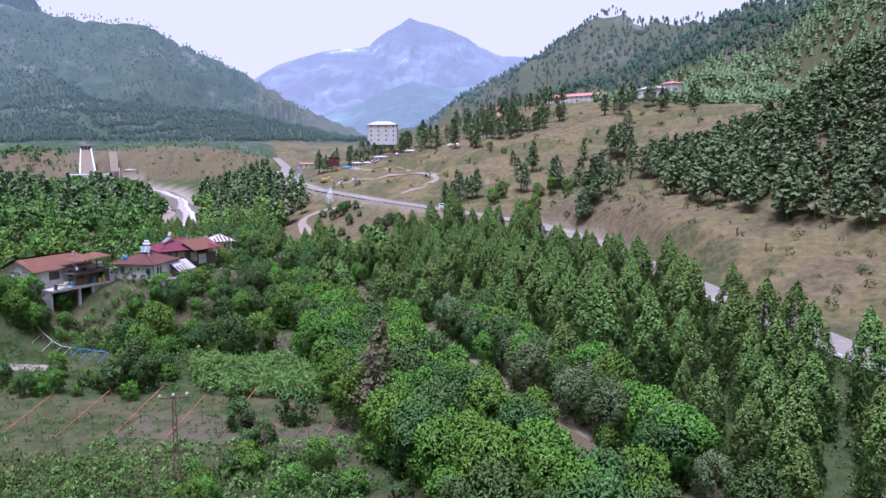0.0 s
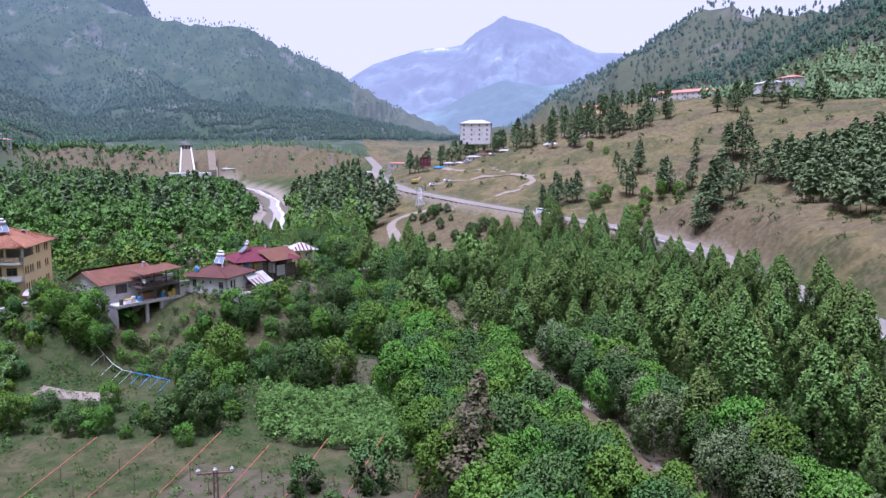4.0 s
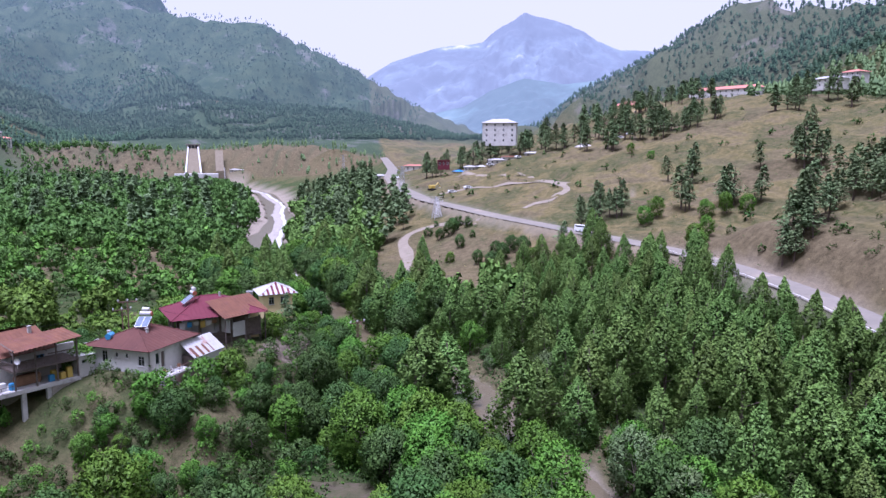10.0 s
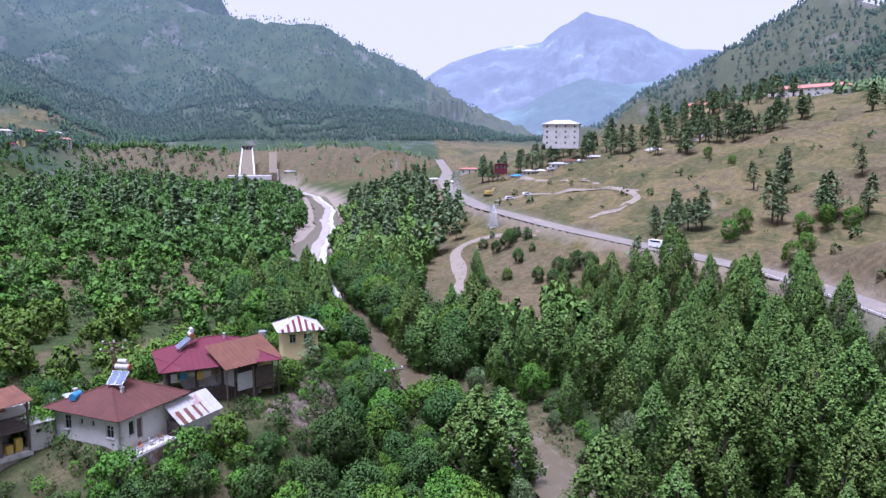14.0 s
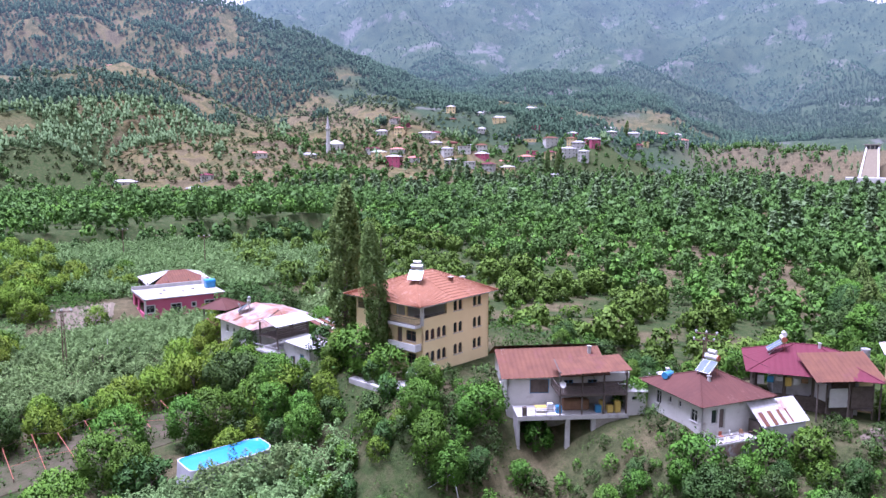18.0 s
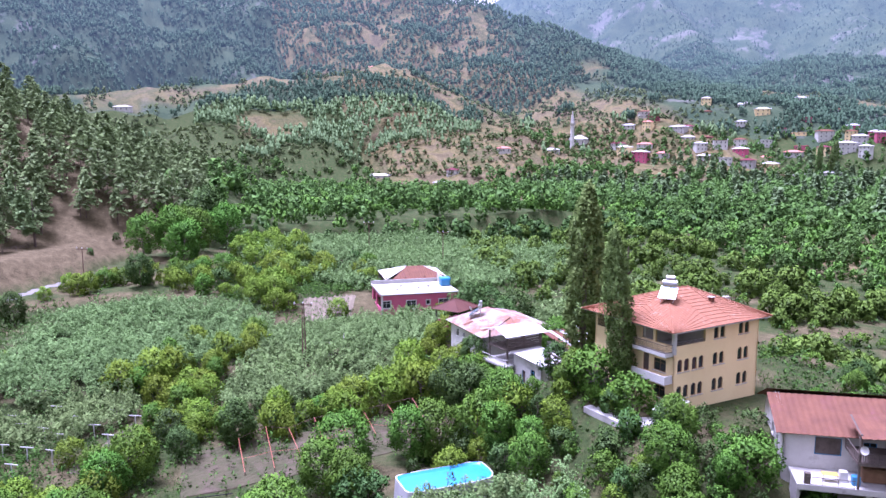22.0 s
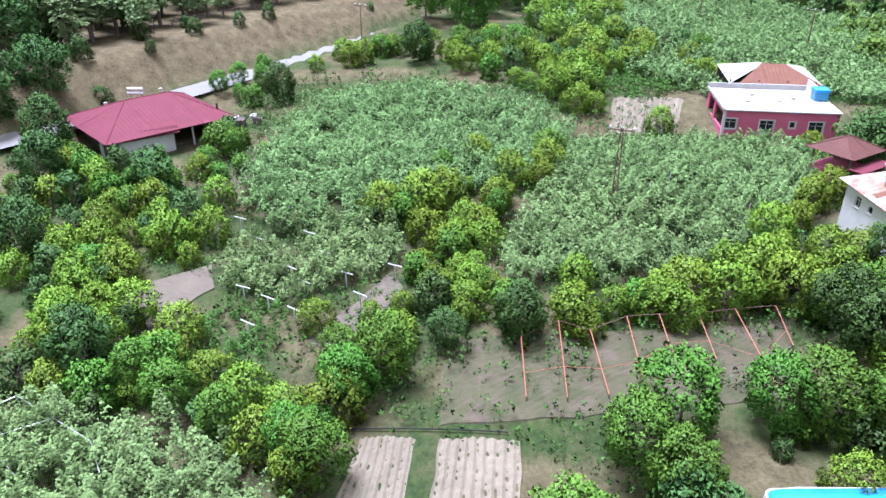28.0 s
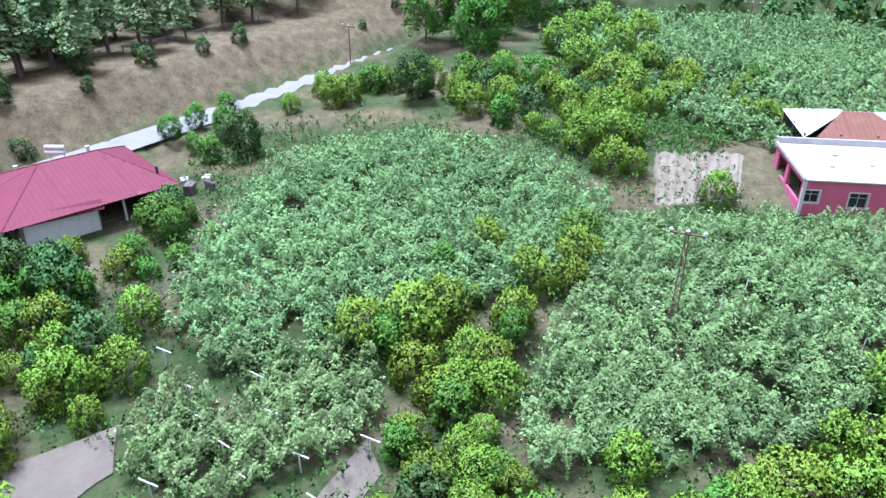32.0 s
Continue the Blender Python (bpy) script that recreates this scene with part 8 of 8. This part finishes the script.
# vine rows in the front garden
rows = []
for r in range(10):
    for k in range(13):
        x, y = -54 + k * 4.2 + r * 0.9, 69 + r * 3.6 - k * 0.25
        if (r + k) % 2 == 0 and x < -5:
            e = part("vine_post", rod_bm((0, 0, -0.3), (0.05, 0.03, 2.1), 0.05, 6), POLE)
            part("cap", rod_bm((0.05, 0.03, 2.08), (0.05, 0.03, 2.16), 0.07, 6), POLE, e)
            e.matrix_world = pose(x, y, on_ground(x, y), 0, 0, RNG.uniform(0, 90))
            tagged(e, "thin rusty vine post in a garden row", "vine post", "vine posts")
        if x < -5:
            rows.append((x + RNG.uniform(-0.4, 0.4), y + RNG.uniform(-0.4, 0.4), 1.0 if y < 90 else 0.55))
            rows.append((x + 2.1, y + RNG.uniform(-0.4, 0.4), 0.9 if y < 90 else 0.4))
            if y < 90:
                rows.append((x + 1.0, y + RNG.uniform(1.2, 2.4), 0.8))
wood("young_vines", "bush", np.array(rows), "plane", "rows of young vines in the front garden", "vines", 16, 14, 0.2, 6, 71, (0.35, 0.6), 1.15)
near_rows = np.array([(-62 + k * 1.9 + r * 0.5, 56 + r * 2.9 - k * 0.1) for r in range(12) for k in range(22) if -62 + k * 1.9 + r * 0.5 < -21 - 0.25 * r])
near_rows = near_rows + np.random.RandomState(65).uniform(-0.35, 0.35, near_rows.shape)
wood("vine_rows", "bush", near_rows, "plane", "close rows of low spreading vines", "vines", 20, 14, 0.15, 6, 66, (0.36, 0.55), 1.35)
front = scatter(-22, 8, 64, 91, 3.8, lambda x, y: (river_side(x, y) < -12) & (waves(x, y, 9, 67) > -0.3), 68)
for k, (x, y) in enumerate(front):
    plant((BUSH, SHRUB, BUSH, SHRUB, BRIGHT)[k % 5], x, y, RNG.uniform(0.35, 0.8) * (0.7 if k % 5 == 4 else 1.0))
for x, y, r in ((-19.5, 98.5, 1.15), (-12, 99, 1.35), (-15.5, 91.5, 0.9)):
    plant(SHRUB, x, y, r)
for k in range(7):
    x, y = -50 + k * 7.0, 93 + (k % 3) * 2.0
    z = on_ground(x, y)
    stay = part("slanting_bar", rod_bm((x, y, z - 0.2), (x + 3.6, y + 13.0, on_ground(x + 3.6, y + 13) + 2.4), 0.06, 6), RED_PLASTIC)
    part("foot", rod_bm((x, y, z - 0.3), (x, y, z + 0.25), 0.09, 6), RED_PLASTIC, stay)
    tagged(stay, "long slanting rusty bar of the vine trellis", "trellis bar", "slanting trellis bars")
arbour = new("timber_arbour")
tagged(arbour, "weathered timber arbour over cluttered ground by the poplars", "arbour")
for k in range(5):
    x, y = -92 + k * 2.0, 140 + k * 0.2
    z = on_ground(x, y)
    bar(arbour, (x, y, z - 0.2), (x, y, z + 2.4), 0.08, WOOD, "post")
    bar(arbour, (x, y + 4, z - 0.2), (x, y + 4, z + 2.4), 0.08, WOOD, "post")
    bar(arbour, (x, y - 0.6, z + 2.4), (x, y + 4.6, z + 2.4), 0.07, WOOD, "beam")
for y in (140, 142, 144):
    bar(arbour, (-92.5, y, on_ground(-88, 142) + 2.6), (-83.5, y + 0.8, on_ground(-88, 142) + 2.6), 0.06, WOOD, "rail")
pl_ = part("loose_sheet", box_bm(-0.6, 0.6, -1.8, 1.8, 0, 0.06), PALE_TIN)
pl_.matrix_world = pose(-88, 141.5, on_ground(-88, 141.5) + 2.75, 8, 0, 50)
tagged(pl_, "pale roofing sheet laid across the arbour", "roofing sheet")
pl_ = part("loose_sheet", box_bm(-0.9, 0.9, -2.2, 2.2, 0, 0.06), PALE_TIN)
pl_.matrix_world = pose(-76, 146, on_ground(-76, 146) + 1.8, 6, 4, 20)
part("stand", rod_bm((-0.5, 0, -1.9), (-0.5, 0, 0), 0.05, 6), WOOD, pl_)
part("stand", rod_bm((0.5, 0, -1.9), (0.5, 0, 0), 0.05, 6), WOOD, pl_)
tagged(pl_, "pale sheet roof of a low shelter in the garden", "roofing sheet")

# ---- buildings up the valley and in the village ----
def plain_house(name, x, y, w, d, h, roof, turn, label, wall=None, category="house", storeys=1, z=None, rise=1.6, cols=3, flat=False):
    """A distant house: walls with real window openings on the long side, hip or flat roof."""
    g = min(on_ground(x + dx, y + dy) for dx in (-w / 2, w / 2) for dy in (-d / 2, d / 2)) if z is None else z
    e = new(name)
    e.matrix_world = pose(x, y, g, 0, 0, turn)
    tagged(e, label, category)
    wall = wall or WHITE
    sh = h / storeys
    op = [((k + 0.5) * w / cols - 0.55, (k + 0.5) * w / cols + 0.55, s * sh + sh * 0.35, s * sh + sh * 0.8, "plain") for k in range(cols) for s in range(storeys)]
    facade(e, "front", (-w / 2, -d / 2), w, -1.5, h, wall, op)
    facade(e, "left", (-w / 2, d / 2), d, -1.5, h, wall)
    facade(e, "right", (w / 2, -d / 2), d, -1.5, h, wall)
    facade(e, "back", (w / 2, d / 2), w, -1.5, h, wall)
    if flat:
        part("roof", box_bm(-w / 2 - 0.3, w / 2 + 0.3, -d / 2 - 0.3, d / 2 + 0.3, h, h + 0.3, 0.03), roof, e)
    else:
        r = min(w, d) / 2
        ridge = (-w / 2 + r, 0, w / 2 - r, 0) if w >= d else (0, -d / 2 + r, 0, d / 2 - r)
        hip_roof(e, -w / 2 - 0.7, w / 2 + 0.7, -d / 2 - 0.7, d / 2 + 0.7, h, h + rise, ridge, roof, amp=0.03, rib=0.8)
    return e


ROOF_PINK = surface("faded_red_tile", (0.5, 0.22, 0.17), (0.4, 0.16, 0.12), 0.4, 0.85)
plain_house("white_block", 21, 531, 21, 12, 12.5, PALE_TIN, -8, "tall white block with a pale hip roof among pines", storeys=4, cols=4, z=52, rise=2.5, category="apartment house")
plain_house("hill_school", 197, 632, 58, 12, 7, ROOF_PINK, -50, "long white school with a faded red roof on the hill", storeys=2, cols=12, z=86, rise=2.6, category="school")
plain_house("hill_house", 123, 628, 20, 12, 7, ROOF_PINK, -38, "cream house with a faded red roof among pines", YELLOW, storeys=2, cols=4, z=74, rise=3)
plain_house("field_cottage", 66, 484, 9.5, 7, 3.2, PALE_TIN, -10, "small cream cottage with a pale roof on the dry meadow", YELLOW, z=46.2, rise=1.8)
plain_house("slope_house", 214, 512, 18, 9, 5, PALE_TIN, -62, "pale unfinished house on the upper slope", WHITE, storeys=2, cols=5, z=84.5)
plain_house("slope_house", 232, 520, 13, 9, 5, ROOF_PINK, -62, "pale house with a red roof on the upper slope", storeys=2, cols=4, z=89)
plain_house("red_shed", -14, 512, 7, 5, 4, RED_TIN, 5, "small crimson shed by the road", RED_TIN, "shed", z=37.5, flat=True)
for k, (x, y, w, h, r) in enumerate(((-5, 515, 6, 2.6, BLUE), (2, 518, 7, 2.8, PALE_TIN), (9, 514, 6, 2.4, FRAME_W), (18, 512, 9, 3.2, PALE_TIN), (26, 518, 10, 3, RUST), (40, 512, 10, 2.6, CONCRETE), (-40, 640, 14, 5, ROOF_PINK), (-62, 600, 8, 4, PALE_TIN))):
    plain_house("roadside_shed", x, y, w, 5, h, r, -6 + 5 * k % 17, "low roadside shed with a bright sheet roof", (WHITE, FRAME_W, CONCRETE)[k % 3], "shed", rise=0.8)

# village on the far valley floor
vr = random.Random(7)
SPOTS = []
while len(SPOTS) < 62:
    u, a = (vr.uniform(690, 800), vr.uniform(-110, 140)) if len(SPOTS) < 40 else (vr.uniform(795, 890), vr.uniform(-30, 245))
    x, y = -5 - 0.75 * u + 0.66 * a, 92 + 0.66 * u + 0.75 * a
    if all(math.hypot(x - p, y - q) > 15 for p, q in SPOTS):
        SPOTS.append((x, y))
ROOFS = (ROOF_PINK, PALE_TIN, RUST, RED_TIN, CONCRETE, FRAME_W, PALE_TIN)
for k, (x, y) in enumerate(SPOTS):
    w = vr.uniform(9, 15)
    st = vr.choice((1, 2, 2, 3))
    plain_house("village_house", x, y, w, vr.uniform(7, 10), 2.9 * st + 1.5, ROOFS[k % 7], vr.uniform(20, 75), "village house with pale walls and a sheet or tile roof", (WHITE, WHITE, PINK, CONCRETE, WHITE, YELLOW)[k % 6], storeys=st, flat=k % 5 == 4)["group"] = "village houses"
for x, y, w, r, lb in ((-621, 265, 18, PALE_TIN, "low white farm building on the hill foot"), (-567, 304, 16, PALE_TIN, "long low shed with a pale roof at the hill foot"), (-578, 316, 10, RED_TIN, "dark timber house with a crimson roof at the hill foot"), (-600, 372, 12, ROOF_PINK, "white house with a red tile roof at the hill foot"), (-618, 430, 14, CONCRETE, "low grey house at the hill foot"), (-902, 340, 15, ROOF_PINK, "lone farmhouse high on the western hill"), (-818, 57, 16, PALE_TIN, "farm buildings on a hillside terrace")):
    plain_house("hill_farm", x, y, w, 8, 4.5, r, vr.uniform(40, 80), lb, category="farmhouse")
mn = new("minaret")
mz = on_ground(-635, 461)
mn.matrix_world = pose(-635, 461, mz)
tagged(mn, "slender white minaret with a balcony and pointed cap", "minaret")
tip = 36.0
part("shaft", rod_bm((0, 0, -1), (0, 0, tip * 0.72), 2.1, 14, None, 1.7), WHITE, mn)
part("balcony", rod_bm((0, 0, tip * 0.6), (0, 0, tip * 0.66), 2.0, 14, None, 3.0), WHITE, mn)
part("cap", rod_bm((0, 0, tip * 0.72), (0, 0, tip), 1.8, 14, None, 0.05), PALE_TIN, mn)
for x, y, tall in ((-481, 606, 1.0), (-474, 612, 1.05), (-522, 779, 0.8)):
    plant(COLUMN, x, y, tall, 1.1, label="dark columnar poplar among the village houses")
plain_house("mosque", -650, 478, 16, 14, 8, PALE_TIN, 40, "low white mosque beside its minaret", category="mosque", rise=4)

# ---- the dam's spillway and powerhouse ----
dam = new("spillway")
dam.matrix_world = pose(-276, 812, 0, 0, 0, 19)
tagged(dam, "concrete spillway chute with white side walls below a gate tower", "spillway")
for name, x0, x1, m in (("chute", -6.5, 6.5, SOIL), ("side_wall", -8.2, -6.5, FRAME_W), ("side_wall", 6.5, 8.2, FRAME_W)):
    bm = bmesh.new()
    up = 0 if name == "chute" else 1.8
    vs = [bm.verts.new(p) for x in (x0, x1) for p in ((x, -4, 18), (x * 0.68, 40, 36), (x * 0.68, 40, 50 + up), (x, -2, 24 + up))]
    for f in ((0, 1, 2, 3), (7, 6, 5, 4), (0, 4, 5, 1), (1, 5, 6, 2), (2, 6, 7, 3), (3, 7, 4, 0)):
        bm.faces.new([vs[k] for k in f])
    part(name, bm, m, dam)
part("gate_tower", box_bm(-6.5, 6.5, 40, 44, 38, 54, 0.2), STONE, dam)
for x in (-3.6, 0, 3.6):
    part("gate", box_bm(x - 1.3, x + 1.3, 39.6, 40.02, 50, 53.4), DARK, dam)
part("gate_deck", box_bm(-8, 8, 39.4, 44.6, 54, 54.7), STONE, dam)
power = new("powerhouse")
power.matrix_world = pose(-270, 804, 0, 0, 0, 19)
tagged(power, "long white powerhouse below the spillway", "powerhouse")
part("body", box_bm(-20, 20, -4, 4, 10, 20, 0.1), CONCRETE, power)
part("roof", box_bm(-21, 21, -5, 5, 20, 24.5, 0.2), FRAME_W, power)
for k in range(7):
    part("window", box_bm(-17 + k * 5, -14.5 + k * 5, -4.1, -3.98, 15, 18.5), DARK, power)
side = new("side_chute")
side.matrix_world = pose(-252, 822, 0, 0, 0, 19)
tagged(side, "narrow grey overflow chute beside the spillway", "spillway")
bm = bmesh.new()
vs = [bm.verts.new(p) for x in (-4, 4) for p in ((x, -6, 18), (x, 24, 30), (x, 24, 48), (x, -6, 27))]
for f in ((0, 1, 2, 3), (7, 6, 5, 4), (0, 4, 5, 1), (1, 5, 6, 2), (2, 6, 7, 3), (3, 7, 4, 0)):
    bm.faces.new([vs[k] for k in f])
part("slab", bm, SOIL, side)
part("kerb", box_bm(4, 5, -6, 24, 18, 30), FRAME_W, side)
plain_house("gate_hut", -238, 834, 14, 8, 5, PALE_TIN, 15, "small white hut below the dam", category="hut", rise=1)

# ---- pylons, vehicles, guard rail ----
def pylon(x, y, tall):
    e = new("lattice_pylon")
    e.matrix_world = pose(x, y, on_ground(x, y), 0, 0, 25)
    tagged(e, "grey lattice pylon carrying power lines", "pylon", "pylons")
    leg, brace = bmesh.new(), bmesh.new()
    for sx in (-1, 1):
        for sy in (-1, 1):
            rod_bm((sx * 1.8, sy * 1.8, -0.5), (sx * 0.4, sy * 0.4, tall), 0.1, 4, leg)
    n = 9
    for k in range(n):
        a, b = k / n, (k + 1) / n
        wa, wb = 1.8 - 1.4 * a, 1.8 - 1.4 * b
        for s in (-1, 1):
            rod_bm((-wa, s * wa, a * tall), (wb, s * wb, b * tall), 0.06, 4, brace)
            rod_bm((wa, s * wa, a * tall), (-wb, s * wb, b * tall), 0.06, 4, brace)
            rod_bm((s * wa, -wa, a * tall), (s * wb, wb, b * tall), 0.06, 4, brace)
    part("mast", leg, STEEL, e)
    part("lattice", brace, STEEL, e)
    for h in (0.8, 0.9, 0.99):
        part("cross_arm", box_bm(-3, 3, -0.12, 0.12, tall * h - 0.1, tall * h + 0.1), STEEL, e)


for x, y, h in ((-32, 421, 19), (-102, 684, 26), (-14, 378, 9)):
    pylon(x, y, h)


def vehicle(name, x, y, turn, long_, tall, paint, label, category, van=False, lift=0.12):
    e = new(name)
    e.matrix_world = pose(x, y, on_ground(x, y) + lift, 0, 0, turn)
    tagged(e, label, category)
    w = 0.95 if van else 0.85
    bm = bmesh.new()
    prof = [(-long_ / 2, 0.35), (long_ / 2, 0.35), (long_ / 2, 0.95), (long_ / 2 - 0.9, 1.1), (long_ / 2 - (1.3 if van else 1.5), tall), (-long_ / 2 + (0.1 if van else 0.7), tall), (-long_ / 2, 1.1 if not van else tall - 0.3)]
    a = [bm.verts.new((px, -w, pz)) for px, pz in prof]
    b = [bm.verts.new((px, w, pz)) for px, pz in prof]
    bm.faces.new(a[::-1]), bm.faces.new(b)
    for k in range(len(prof)):
        j = (k + 1) % len(prof)
        bm.faces.new((a[k], a[j], b[j], b[k]))
    bmesh.ops.bevel(bm, geom=bm.edges[:], offset=0.07, segments=2, affect="EDGES")
    body = part("body", bm, paint, e)
    for s in (-1, 1):
        part("side_window", box_bm(-long_ / 2 + 0.6, long_ / 2 - 1.6, s * w - 0.02, s * w + 0.02, tall - 0.65, tall - 0.15), GLASS, body)
        for px in (-long_ / 2 + 0.85, long_ / 2 - 0.85):
            wh_ = part("wheel", rod_bm((px, s * (w - 0.12), 0.34), (px, s * (w + 0.06), 0.34), 0.34, 14), RUBBER, e)
            part("rim", rod_bm((px, s * (w + 0.05), 0.34), (px, s * (w + 0.08), 0.34), 0.19, 10), STEEL, wh_)
        part("headlight", box_bm(long_ / 2 - 0.03, long_ / 2 + 0.03, s * 0.6 - 0.15, s * 0.6 + 0.15, 0.68, 0.84), STEEL, body)
    ws = box_bm(-0.02, 0.02, -w * 0.85, w * 0.85, -0.33, 0.33)
    bmesh.ops.transform(ws, matrix=Matrix.Translation((long_ / 2 - 1.05, 0, (1.1 + tall) / 2)) @ Matrix.Rotation(radians(-32), 4, "Y"), verts=ws.verts)
    part("windscreen", ws, GLASS, body)
    return e


vehicle("minibus", 38.0, 318.0, -52, 6.2, 2.5, CAR_WHITE, "white minibus on the dusty valley road", "minibus", True)
for x, y, t in ((-8, 434, 20), (0, 432, 30), (-46, 560, 100), (14, 508, 10), (30, 500, 40), (90, 478, 0), (84, 476, 20), (-69, 166, 60)):
    vehicle("parked_car", x, y, t, 4.3, 1.45, CAR_WHITE, "white parked car on dusty ground", "car", lift=0.02)
ex = new("excavator")
ex.matrix_world = pose(-19, 460, on_ground(-19, 460) + 0.1, 0, 0, 40)
tagged(ex, "ochre-coloured excavator standing beside the road", "excavator")
part("cab", box_bm(-1.6, 1.4, -1.2, 1.2, 1.1, 2.9, 0.2), OCHRE, ex)
for s in (-1, 1):
    part("track", box_bm(-2.0, 2.0, s * 1.3 - 0.35, s * 1.3 + 0.35, 0, 0.95, 0.25), RUBBER, ex)
part("boom", rod_bm((1.2, 0, 1.8), (4.2, 0, 4.0), 0.25, 6), OCHRE, ex)
part("arm", rod_bm((4.2, 0, 4.0), (5.6, 0, 1.6), 0.2, 6), OCHRE, ex)
part("bucket", box_bm(5.2, 6.1, -0.6, 0.6, 0.7, 1.6, 0.15), STEEL, ex)
RAILINE = [(x - 4.6, y, z) for x, y, z in ROAD if 50 < y < 290]
ribbon("guard_rail", RAILINE, 0.25, 0.75, FRAME_W, "pale guard rail along the valley road", "guard rail", cross=1)
rail_posts = new("rail_posts")
tagged(rail_posts, "short pale posts carrying the guard rail", "guard rail posts")
for k in range(30):
    y = 150 + k * 4.5
    x = float(np.interp(y, [p[1] for p in RAILINE], [p[0] for p in RAILINE]))
    z = float(np.interp(y, [p[1] for p in RAILINE], [p[2] for p in RAILINE]))
    part("post", box_bm(x - 0.08, x + 0.08, y - 0.08, y + 0.08, z - 0.8, z + 0.75), FRAME_W, rail_posts)
